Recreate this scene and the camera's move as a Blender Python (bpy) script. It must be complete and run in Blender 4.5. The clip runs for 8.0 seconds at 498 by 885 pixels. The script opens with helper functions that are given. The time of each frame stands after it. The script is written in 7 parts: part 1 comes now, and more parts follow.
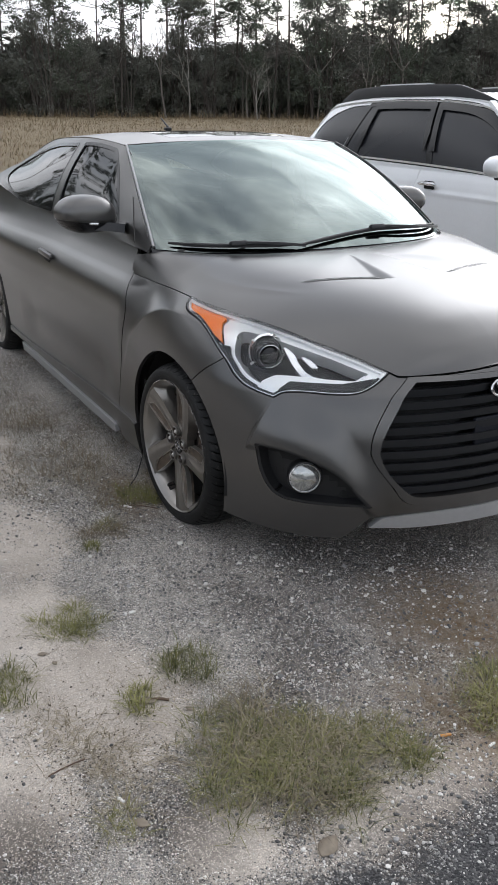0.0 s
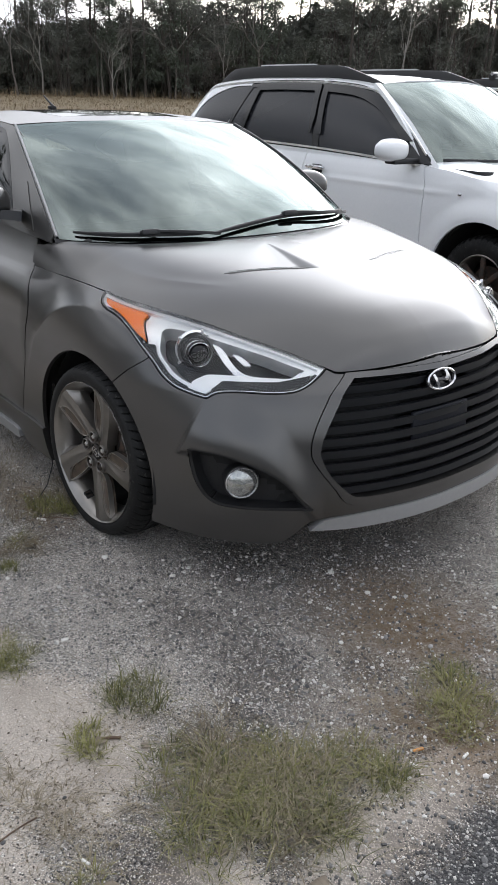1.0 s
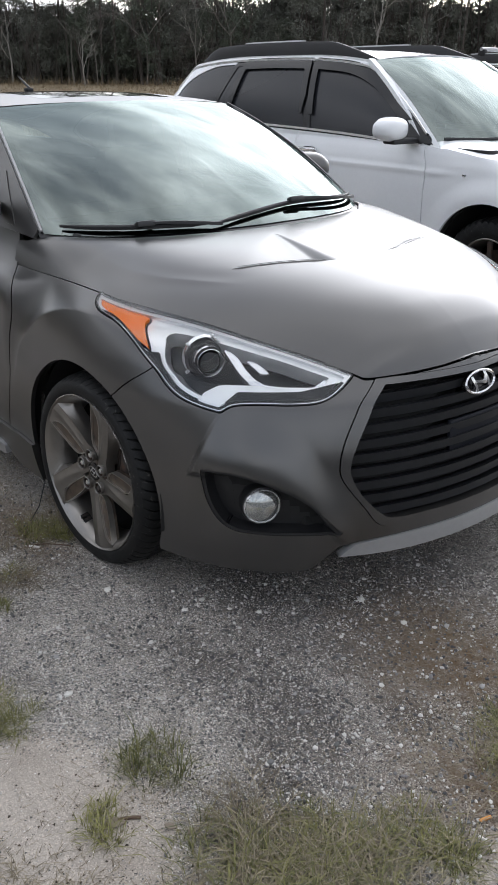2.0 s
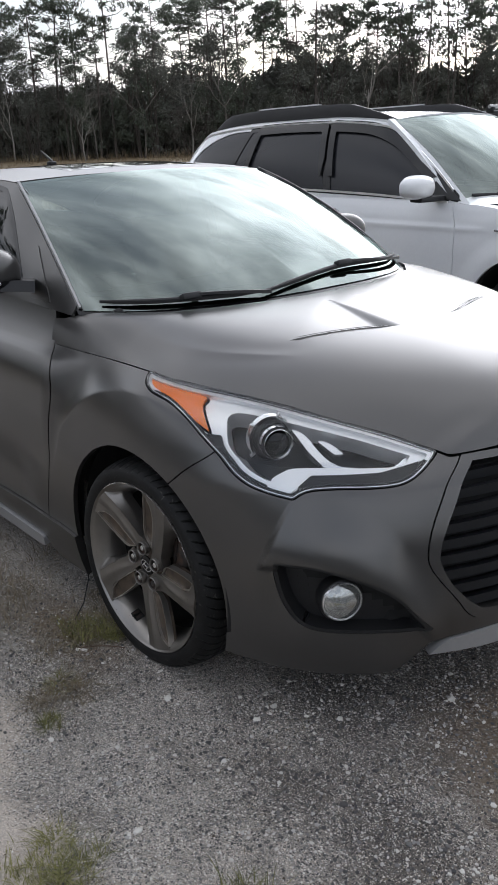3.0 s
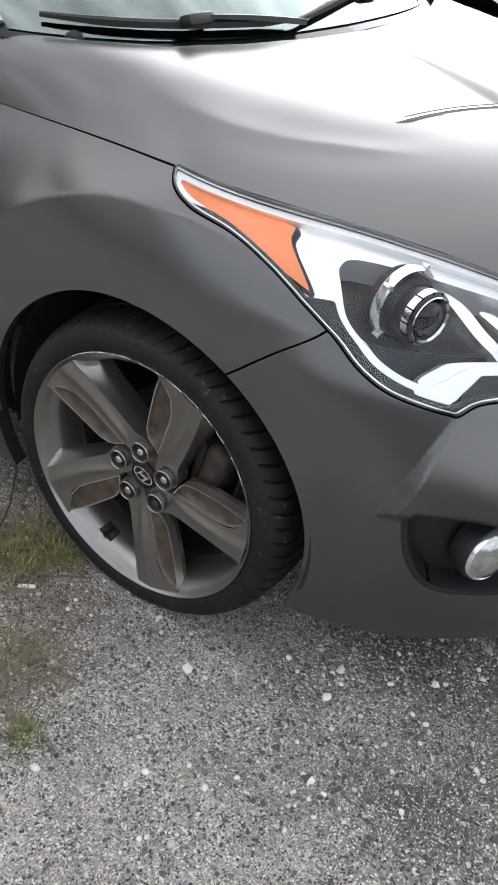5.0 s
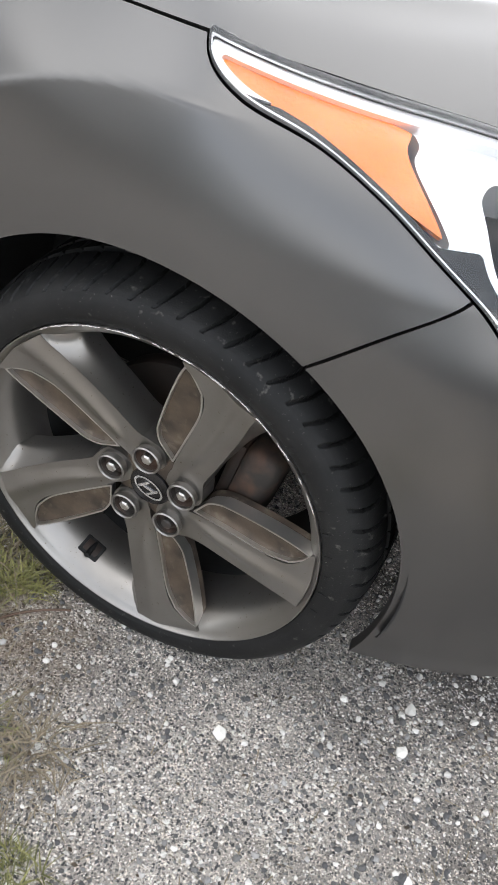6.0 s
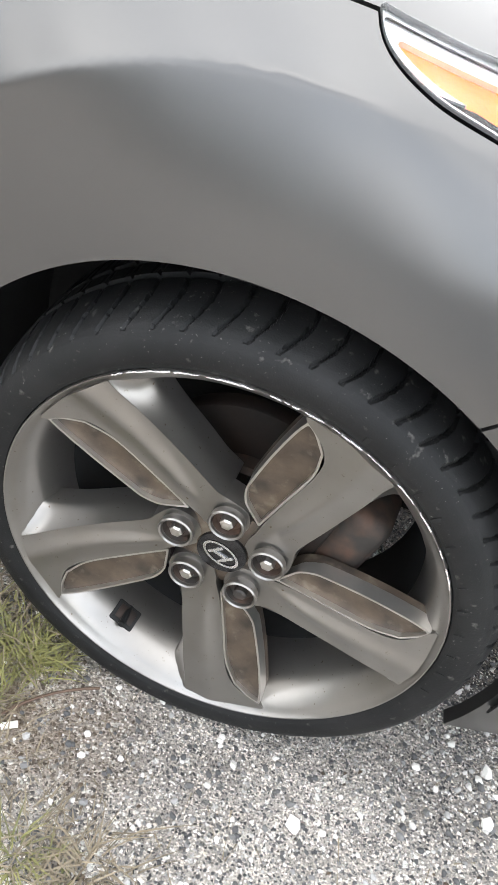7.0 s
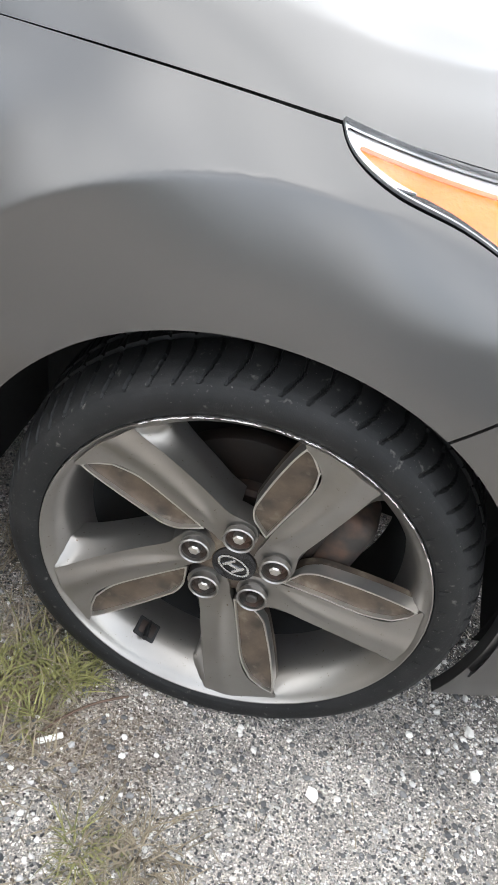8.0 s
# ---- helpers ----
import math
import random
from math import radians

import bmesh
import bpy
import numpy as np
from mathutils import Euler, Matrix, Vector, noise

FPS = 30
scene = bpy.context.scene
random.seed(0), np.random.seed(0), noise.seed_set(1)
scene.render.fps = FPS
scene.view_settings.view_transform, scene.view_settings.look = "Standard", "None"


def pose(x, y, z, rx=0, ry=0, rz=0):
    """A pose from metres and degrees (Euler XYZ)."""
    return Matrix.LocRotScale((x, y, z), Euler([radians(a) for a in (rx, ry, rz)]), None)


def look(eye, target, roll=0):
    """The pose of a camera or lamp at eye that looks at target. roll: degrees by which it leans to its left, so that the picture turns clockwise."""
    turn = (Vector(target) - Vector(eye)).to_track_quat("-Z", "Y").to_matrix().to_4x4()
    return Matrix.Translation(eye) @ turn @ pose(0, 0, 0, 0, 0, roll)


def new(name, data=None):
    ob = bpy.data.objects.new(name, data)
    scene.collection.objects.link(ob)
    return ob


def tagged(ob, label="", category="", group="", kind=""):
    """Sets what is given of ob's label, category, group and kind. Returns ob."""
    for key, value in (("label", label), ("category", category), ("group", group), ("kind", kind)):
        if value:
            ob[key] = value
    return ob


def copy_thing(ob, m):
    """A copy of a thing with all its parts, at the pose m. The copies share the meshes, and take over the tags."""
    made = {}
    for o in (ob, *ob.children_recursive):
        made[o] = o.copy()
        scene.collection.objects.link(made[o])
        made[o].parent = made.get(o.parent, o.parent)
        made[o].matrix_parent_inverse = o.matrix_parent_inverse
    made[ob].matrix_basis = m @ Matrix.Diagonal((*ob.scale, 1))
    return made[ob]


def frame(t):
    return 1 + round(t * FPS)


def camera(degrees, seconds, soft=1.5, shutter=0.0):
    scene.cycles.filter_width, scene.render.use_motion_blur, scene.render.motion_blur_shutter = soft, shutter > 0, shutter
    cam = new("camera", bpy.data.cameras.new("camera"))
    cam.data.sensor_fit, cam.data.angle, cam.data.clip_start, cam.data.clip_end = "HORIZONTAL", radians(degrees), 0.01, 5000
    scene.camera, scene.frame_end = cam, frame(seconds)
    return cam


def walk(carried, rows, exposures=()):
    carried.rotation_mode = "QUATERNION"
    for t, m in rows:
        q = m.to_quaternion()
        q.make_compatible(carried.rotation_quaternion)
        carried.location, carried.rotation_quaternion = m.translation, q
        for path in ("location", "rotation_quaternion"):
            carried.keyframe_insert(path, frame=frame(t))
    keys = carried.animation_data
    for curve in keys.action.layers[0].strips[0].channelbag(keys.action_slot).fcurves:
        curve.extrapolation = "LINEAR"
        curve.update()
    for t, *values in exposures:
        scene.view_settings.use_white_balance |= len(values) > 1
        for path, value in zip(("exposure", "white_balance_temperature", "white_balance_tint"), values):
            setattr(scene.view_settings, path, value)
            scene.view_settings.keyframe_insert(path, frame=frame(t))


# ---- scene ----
EXPOSURES = [(0, 0.64, 6300, 12), (1.5, 0.64, 6250, 12), (3.0, 0.32, 6200, 13), (3.5, 0.68, 6200, 13), (4.5, 0.98, 6250, 12), (5.2, 1.35, 6350, 11), (6.4, 2.17, 6500, 11), (7.0, 2.55, 6450, 10), (7.5, 2.58, 6450, 10), (8, 2.30, 6400, 10)]
cam = camera(32.0, 8.0)
PATH = [
    (0, (2.925, -2.132, 1.553), (1.288, -1.242, 0.827), 0.7),
    (0.5, (2.818, -2.127, 1.55), (1.271, -1.108, 0.797), 1.5),
    (1, (2.647, -2.204, 1.547), (1.184, -1.071, 0.789), 1.7),
    (1.5, (2.501, -2.209, 1.524), (1.066, -1.023, 0.791), 1.3),
    (1.7, (2.421, -2.155, 1.509), (0.985, -0.984, 0.756), 0.8),
    (2.8, (2.1, -2.047, 1.505), (0.694, -0.885, 0.685), 1.2),
    (3, (2.024, -2.065, 1.486), (0.547, -0.887, 0.83), -1.9),
    (3.5, (1.783, -2.062, 1.451), (0.343, -0.907, 0.681), -1.3),
    (4, (1.49, -1.934, 1.415), (0.164, -0.737, 0.516), -0.4),
    (4.5, (1.146, -1.899, 1.382), (0.058, -0.574, 0.352), 4.4),
    (5, (0.867, -1.857, 1.353), (0.0, -0.489, 0.18), 7.8),
    (5.2, (0.761, -1.8, 1.311), (-0.114, -0.507, 0.062), 6.4),
    (6.3, (0.28, -1.533, 1.123), (-0.09, -0.117, -0.24), 15.9),
    (6.5, (0.186, -1.521, 1.088), (-0.114, -0.084, -0.27), 17.7),
    (7, (0.104, -1.511, 1.067), (-0.131, -0.043, -0.271), 18.8),
    (7.5, (0.074, -1.519, 1.109), (-0.128, -0.072, -0.256), 18.4),
    (8, (0.04, -1.655, 1.172), (-0.07, -0.121, -0.105), 16.8),
]
walk(cam, [(t, look(eye, target, roll)) for t, eye, target, roll in PATH], EXPOSURES)

# ---- world and light ----
world = bpy.data.worlds.new("overcast_sky")
scene.world = world
world.use_nodes = True
wt = world.node_tree
wt.nodes.clear()
SUN_UP, SUN_TURN = radians(19), radians(-28)
SUN_WAY = Vector((math.sin(SUN_TURN) * math.cos(SUN_UP), math.cos(SUN_TURN) * math.cos(SUN_UP), math.sin(SUN_UP)))
sky = wt.nodes.new("ShaderNodeTexSky")
sky.sky_type, sky.sun_disc, sky.sun_elevation, sky.sun_rotation = "NISHITA", False, SUN_UP, SUN_TURN
coord = wt.nodes.new("ShaderNodeTexCoord")
stretch = wt.nodes.new("ShaderNodeMapping")
stretch.inputs["Scale"].default_value = (1.0, 1.0, 2.6)
clouds = wt.nodes.new("ShaderNodeTexNoise")
clouds.inputs["Scale"].default_value, clouds.inputs["Detail"].default_value, clouds.inputs["Roughness"].default_value = 2.3, 7, 0.55
clouds.inputs["Distortion"].default_value = 0.35
cover = wt.nodes.new("ShaderNodeValToRGB")
cover.color_ramp.elements[0].position, cover.color_ramp.elements[1].position = 0.41, 0.60
cover.color_ramp.elements[0].color = (0.45, 0.45, 0.45, 1)
puff = wt.nodes.new("ShaderNodeTexNoise")
puff.inputs["Scale"].default_value, puff.inputs["Detail"].default_value = 4.1, 6
bright = wt.nodes.new("ShaderNodeValToRGB")
bright.color_ramp.elements[0].position, bright.color_ramp.elements[1].position = 0.3, 0.7
bright.color_ramp.elements[0].color, bright.color_ramp.elements[1].color = (5.6, 5.9, 6.15, 1), (17.0, 17.1, 17.3, 1)
blend = wt.nodes.new("ShaderNodeMixRGB")
back = wt.nodes.new("ShaderNodeBackground")
back.inputs["Strength"].default_value = 0.1
wout = wt.nodes.new("ShaderNodeOutputWorld")
wt.links.new(coord.outputs["Generated"], stretch.inputs["Vector"])
wt.links.new(stretch.outputs["Vector"], clouds.inputs["Vector"])
wt.links.new(stretch.outputs["Vector"], puff.inputs["Vector"])
wt.links.new(clouds.outputs["Fac"], cover.inputs["Fac"])
wt.links.new(puff.outputs["Fac"], bright.inputs["Fac"])
wt.links.new(cover.outputs["Color"], blend.inputs["Fac"])
wt.links.new(sky.outputs["Color"], blend.inputs["Color1"])
# thin cloud glows round the hidden sun
near_sun = wt.nodes.new("ShaderNodeVectorMath")
near_sun.operation = "DOT_PRODUCT"
near_sun.inputs[1].default_value = SUN_WAY
toward = wt.nodes.new("ShaderNodeMapRange")
toward.inputs["From Min"].default_value, toward.inputs["From Max"].default_value = -0.8, 0.8
toward.inputs["To Min"].default_value, toward.inputs["To Max"].default_value = 0.72, 0.66
halo = wt.nodes.new("ShaderNodeMath")
halo.operation, halo.inputs[1].default_value = "POWER", 15.0
clear = wt.nodes.new("ShaderNodeMath")
clear.operation, clear.inputs[1].default_value = "MAXIMUM", 0.0
glow = wt.nodes.new("ShaderNodeMath")
glow.operation, glow.inputs[1].default_value = "MULTIPLY_ADD", 4.3
wt.links.new(near_sun.outputs["Value"], clear.inputs[0])
wt.links.new(clear.outputs[0], halo.inputs[0])
wt.links.new(halo.outputs[0], glow.inputs[0])
wt.links.new(near_sun.outputs["Value"], toward.inputs["Value"])
wt.links.new(toward.outputs["Result"], glow.inputs[2])
lit = wt.nodes.new("ShaderNodeVectorMath")
lit.operation = "SCALE"
wt.links.new(coord.outputs["Generated"], near_sun.inputs[0])
wt.links.new(bright.outputs["Color"], lit.inputs[0])
wt.links.new(glow.outputs[0], lit.inputs["Scale"])
wt.links.new(lit.outputs["Vector"], blend.inputs["Color2"])
wt.links.new(blend.outputs["Color"], back.inputs["Color"])
wt.links.new(back.outputs["Background"], wout.inputs["Surface"])

sun = new("sun", bpy.data.lights.new("sun", "SUN"))
sun.data.energy, sun.data.angle, sun.data.color = 0.5, radians(172), (1.0, 0.97, 0.92)
sun.matrix_world = look(SUN_WAY * 40, (0, 0, 0))

# ---- materials ----


def material(name, colour, rough=0.5, metal=0.0, vary=0.0, vary_scale=6.0, bump=0.0, bump_scale=200.0, second=None, stain_scale=2.0, **more):
    """A principled material: base colour with grain at bump_scale and stains towards 'second' at stain_scale."""
    mat = bpy.data.materials.new(name)
    mat.use_nodes = True
    nt = mat.node_tree
    bs = nt.nodes["Principled BSDF"]
    bs.inputs["Base Color"].default_value = (*colour, 1)
    bs.inputs["Roughness"].default_value, bs.inputs["Metallic"].default_value = rough, metal
    for key, value in more.items():
        bs.inputs[key.replace("_", " ")].default_value = value
    if vary or second or bump:
        tc = nt.nodes.new("ShaderNodeTexCoord")
    if vary or second:
        big = nt.nodes.new("ShaderNodeTexNoise")
        big.inputs["Scale"].default_value, big.inputs["Detail"].default_value = stain_scale, 5
        nt.links.new(tc.outputs["Object"], big.inputs["Vector"])
        ramp = nt.nodes.new("ShaderNodeValToRGB")
        ramp.color_ramp.elements[0].position, ramp.color_ramp.elements[1].position = 0.4, 0.68
        ramp.color_ramp.elements[0].color = (*colour, 1)
        ramp.color_ramp.elements[1].color = (*(second or [min(1, c * (1 + vary)) for c in colour]), 1)
        nt.links.new(big.outputs["Fac"], ramp.inputs["Fac"])
        fine = nt.nodes.new("ShaderNodeTexNoise")
        fine.inputs["Scale"].default_value, fine.inputs["Detail"].default_value = vary_scale * 10, 4
        nt.links.new(tc.outputs["Object"], fine.inputs["Vector"])
        dim = nt.nodes.new("ShaderNodeMapRange")
        dim.inputs["To Min"].default_value, dim.inputs["To Max"].default_value = 1 - vary, 1 + vary
        nt.links.new(fine.outputs["Fac"], dim.inputs["Value"])
        mul = nt.nodes.new("ShaderNodeMixRGB")
        mul.blend_type, mul.inputs["Fac"].default_value = "MULTIPLY", 1.0
        nt.links.new(ramp.outputs["Color"], mul.inputs["Color1"])
        nt.links.new(dim.outputs["Result"], mul.inputs["Color2"])
        nt.links.new(mul.outputs["Color"], bs.inputs["Base Color"])
    if bump:
        grain = nt.nodes.new("ShaderNodeTexNoise")
        grain.inputs["Scale"].default_value, grain.inputs["Detail"].default_value = bump_scale, 3
        nt.links.new(tc.outputs["Object"], grain.inputs["Vector"])
        bp = nt.nodes.new("ShaderNodeBump")
        bp.inputs["Strength"].default_value, bp.inputs["Distance"].default_value = bump, 0.5 / bump_scale
        nt.links.new(grain.outputs["Fac"], bp.inputs["Height"])
        nt.links.new(bp.outputs["Normal"], bs.inputs["Normal"])
    return mat


PAINT = material("matte_grey_paint", (0.108, 0.105, 0.102), 0.27, 0.8, vary=0.06, vary_scale=0.6, bump=0.02, bump_scale=900, Coat_Weight=0.6, Coat_Roughness=0.34)
STRIP = material("satin_grey_trim", (0.36, 0.36, 0.36), 0.38, 0.4, vary=0.08)
BLACK = material("black_plastic", (0.012, 0.012, 0.013), 0.5, vary=0.25, bump=0.15, bump_scale=700)
GLOSSBLACK = material("gloss_black_trim", (0.008, 0.008, 0.009), 0.18, vary=0.1)
# near-black for liners; on the wheel barrel it carries the shade too
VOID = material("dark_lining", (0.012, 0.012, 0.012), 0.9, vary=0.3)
GRILLE = material("grille_plastic", (0.011, 0.012, 0.014), 0.45, vary=0.2, Specular_IOR_Level=0.35)
PLATE = material("plate_holder_plastic", (0.007, 0.008, 0.012), 0.5, vary=0.15, Specular_IOR_Level=0.25)
CHROME = material("chrome", (0.75, 0.75, 0.76), 0.12, 1.0, vary=0.04)
SATIN = material("silvered_reflector", (0.82, 0.82, 0.83), 0.22, 0.85, vary=0.04)
BOWL = material("lamp_bowl_grey", (0.010, 0.0105, 0.012), 0.40, vary=0.1)
AMBER = material("amber_reflector", (0.92, 0.215, 0.012), 0.25, vary=0.12, vary_scale=12, bump=0.3, bump_scale=160, Coat_Weight=1.0, Coat_Roughness=0.12)
BEZEL = material("bright_lamp_bezel", (0.95, 0.95, 0.95), 0.32, 0.7, vary=0.03)
WHEEL = material("wheel_satin_silver", (0.295, 0.28, 0.262), 0.29, 0.85, vary=0.06, vary_scale=3, second=(0.255, 0.24, 0.222), stain_scale=9, bump=0.05, bump_scale=1500)
DUSTY = material("brake_dust_insert", (0.135, 0.102, 0.075), 0.38, 0.45, vary=0.35, vary_scale=4, second=(0.050, 0.042, 0.036), stain_scale=22, bump=0.2, bump_scale=600)
RUBBER = material("tyre_rubber", (0.007, 0.0072, 0.0075), 0.62, Specular_IOR_Level=0.3, vary=0.35, vary_scale=5, second=(0.013, 0.013, 0.013), stain_scale=14, bump=0.3, bump_scale=500)
EDGE = material("worn_bright_edge", (0.52, 0.50, 0.47), 0.28, 0.9, vary=0.1, vary_scale=6)
RUST = material("brake_disc_rust", (0.028, 0.016, 0.011), 0.6, 0.3, vary=0.3, second=(0.016, 0.014, 0.013), stain_scale=12)
CALIPER = material("brake_caliper_iron", (0.045, 0.040, 0.036), 0.65, 0.3, vary=0.4, second=(0.085, 0.050, 0.035), stain_scale=30)
WHITE = material("white_car_paint", (0.86, 0.87, 0.88), 0.22, 0.0, vary=0.03, Coat_Weight=0.6, Coat_Roughness=0.06)
GREY = material("grey_car_paint", (0.20, 0.21, 0.22), 0.3, 0.3, vary=0.04)
SEAT = material("dark_cabin_fabric", (0.02, 0.02, 0.02), 0.85, vary=0.3, bump=0.3)


def speckle(mat, scale, low, high, colour):
    """Strew small spots of dried dust or scuffed metal over a material."""
    nt = mat.node_tree
    bs = nt.nodes["Principled BSDF"]
    tc, spots_tex, ramp, both = nt.nodes.new("ShaderNodeTexCoord"), nt.nodes.new("ShaderNodeTexNoise"), nt.nodes.new("ShaderNodeValToRGB"), nt.nodes.new("ShaderNodeMixRGB")
    spots_tex.inputs["Scale"].default_value, spots_tex.inputs["Detail"].default_value = scale, 6
    ramp.color_ramp.elements[0].position, ramp.color_ramp.elements[1].position = low, high
    nt.links.new(tc.outputs["Object"], spots_tex.inputs["Vector"])
    nt.links.new(spots_tex.outputs["Fac"], ramp.inputs["Fac"])
    nt.links.new(ramp.outputs["Color"], both.inputs["Fac"])
    nt.links.new(bs.inputs["Base Color"].links[0].from_socket, both.inputs["Color1"])
    both.inputs["Color2"].default_value = (*colour, 1)
    nt.links.new(both.outputs["Color"], bs.inputs["Base Color"])


speckle(RUBBER, 75, 0.64, 0.78, (0.11, 0.105, 0.095))
speckle(RUBBER, 330, 0.68, 0.74, (0.13, 0.125, 0.115))
speckle(WHEEL, 210, 0.67, 0.74, (0.14, 0.11, 0.08))
speckle(DUSTY, 55, 0.55, 0.75, (0.21, 0.175, 0.135))
speckle(PAINT, 420, 0.72, 0.80, (0.20, 0.195, 0.19))


def glass(name, tint, ior=1.5, sheen=(1, 1, 1)):
    """A thin pane: clear, tinted, with a mirror gloss that grows towards grazing."""
    mat = bpy.data.materials.new(name)
    mat.use_nodes = True
    nt = mat.node_tree
    nt.nodes.remove(nt.nodes["Principled BSDF"])
    clear_part, gloss, rim_law, both_parts = nt.nodes.new("ShaderNodeBsdfTransparent"), nt.nodes.new("ShaderNodeBsdfGlossy"), nt.nodes.new("ShaderNodeFresnel"), nt.nodes.new("ShaderNodeMixShader")
    clear_part.inputs["Color"].default_value = (*tint, 1)
    gloss.inputs["Roughness"].default_value = 0.0
    gloss.inputs["Color"].default_value = (*sheen, 1)
    rim_law.inputs["IOR"].default_value = ior
    nt.links.new(rim_law.outputs[0], both_parts.inputs[0])
    nt.links.new(clear_part.outputs[0], both_parts.inputs[1])
    nt.links.new(gloss.outputs[0], both_parts.inputs[2])
    nt.links.new(both_parts.outputs[0], nt.nodes["Material Output"].inputs["Surface"])
    return mat


WINDSHIELD = glass("windshield_glass", (0.22, 0.29, 0.265), 2.45, (0.88, 1.0, 0.955))
TINTED = material("tinted_side_glass", (0.006, 0.007, 0.008), 0.03, IOR=1.52)
SUVTINT = material("charcoal_tinted_glass", (0.020, 0.021, 0.025), 0.22, IOR=1.45)
LENS = glass("clear_lamp_lens", (0.97, 0.98, 0.98), 1.42)
FOGGLASS = material("fog_lamp_glass", (0.42, 0.43, 0.42), 0.16, 0.75, vary=0.3, vary_scale=4, Coat_Weight=1.0)

# ---- shape tools ----


def curve(xs, ys):
    """A smooth monotone curve through a few stations."""
    xs, ys = np.array(xs, float), np.array(ys, float)
    h, s = np.diff(xs), np.diff(ys) / np.diff(xs)
    m = np.empty_like(ys)
    m[0], m[-1] = s[0], s[-1]
    for i in range(1, len(xs) - 1):
        m[i] = 0 if s[i - 1] * s[i] <= 0 else 3 * (h[i - 1] + h[i]) / ((2 * h[i] + h[i - 1]) / s[i - 1] + (h[i] + 2 * h[i - 1]) / s[i])

    def f(x):
        x = np.clip(np.asarray(x, float), xs[0], xs[-1])
        i = np.clip(np.searchsorted(xs, x) - 1, 0, len(xs) - 2)
        t = (x - xs[i]) / h[i]
        return (1 + 2 * t) * (1 - t) ** 2 * ys[i] + t * (1 - t) ** 2 * h[i] * m[i] + t * t * (3 - 2 * t) * ys[i + 1] + t * t * (t - 1) * h[i] * m[i + 1]
    return f


def ease(x, a, b):
    t = np.clip((np.asarray(x, float) - a) / (b - a), 0, 1)
    return t * t * (3 - 2 * t)


def loop(points, steps=10):
    """A closed smooth outline; a point given twice is a sharp corner."""
    p = np.array(points, float)
    n = len(p)
    out = []
    for i in range(n):
        a, b, c, d = p[i - 1], p[i], p[(i + 1) % n], p[(i + 2) % n]
        if np.allclose(b, c):
            continue
        m0, m1 = (c - a) / 2, (d - b) / 2
        if np.allclose(a, b):
            m0 = c - b
        if np.allclose(c, d):
            m1 = c - b
        for k in range(steps):
            t = k / steps
            out.append((2 * t**3 - 3 * t * t + 1) * b + (t**3 - 2 * t * t + t) * m0 + (3 * t * t - 2 * t**3) * c + (t**3 - t * t) * m1)
    return np.array(out)


def inside(poly, grow=0.0, sign=1.0):
    """Signed distance to a closed outline, above nought inside it."""
    a, b = poly, np.roll(poly, -1, 0)
    lo, hi = poly.min(0) - 0.06, poly.max(0) + 0.06

    def f(u, v):
        out = np.full(u.shape, -0.05)
        near = (u > lo[0]) & (u < hi[0]) & (v > lo[1]) & (v < hi[1])
        p = np.stack([u[near], v[near]], -1)
        dist, odd = np.full(len(p), 1e9), np.zeros(len(p), bool)
        for s, e in zip(a, b):
            d = e - s
            t = np.clip(((p - s) @ d) / max(d @ d, 1e-12), 0, 1)
            q = p - s - t[:, None] * d
            dist = np.minimum(dist, (q * q).sum(1))
            cross = (s[1] > p[:, 1]) != (e[1] > p[:, 1])
            if d[1] != 0:
                odd ^= cross & (p[:, 0] < s[0] + d[0] * (p[:, 1] - s[1]) / d[1])
        out[near] = np.where(odd, 1, -1) * np.sqrt(dist)
        return sign * (out + grow)
    return f


def outside(poly, grow=0.0):
    return inside(poly, grow, -1.0)


def clipped(us, vs, keep):
    """A grid over us and vs, cut along the zero lines of the keep functions."""
    uv = np.stack(np.meshgrid(us, vs, indexing="ij"), -1).reshape(-1, 2)
    m = len(vs)
    i, j = np.meshgrid(np.arange(len(us) - 1), np.arange(m - 1), indexing="ij")
    k = (i * m + j).ravel()
    faces = [tuple(q) for q in np.stack([k, k + m, k + m + 1, k + 1], -1).tolist()]
    for f in keep:
        d = f(uv[:, 0], uv[:, 1])
        d = np.where(np.abs(d) < 1e-6, 1e-6, d)
        good = (d > 0).tolist()
        points, cut, left = uv.tolist(), {}, []
        for face in faces:
            n = sum(good[q] for q in face)
            if n == len(face):
                left.append(face)
            elif n:
                ring = []
                for a, b in zip(face, face[1:] + face[:1]):
                    if good[a]:
                        ring.append(a)
                    if good[a] != good[b]:
                        key = (min(a, b), max(a, b))
                        if key not in cut:
                            t = d[key[0]] / (d[key[0]] - d[key[1]])
                            pa, pb = points[key[0]], points[key[1]]
                            cut[key] = len(points)
                            points.append([pa[0] + t * (pb[0] - pa[0]), pa[1] + t * (pb[1] - pa[1])])
                        ring.append(cut[key])
                if len(ring) > 2:
                    left.append(tuple(ring))
        uv, faces = np.array(points), left
    used = np.unique(np.array([q for face in faces for q in face], int))
    index = np.full(len(uv), -1)
    index[used] = np.arange(len(used))
    index = index.tolist()
    return uv[used], [tuple(index[q] for q in face) for face in faces]


def under(ob, parent, label=""):
    ob.parent = parent
    if label:
        ob["label"] = label
    return ob


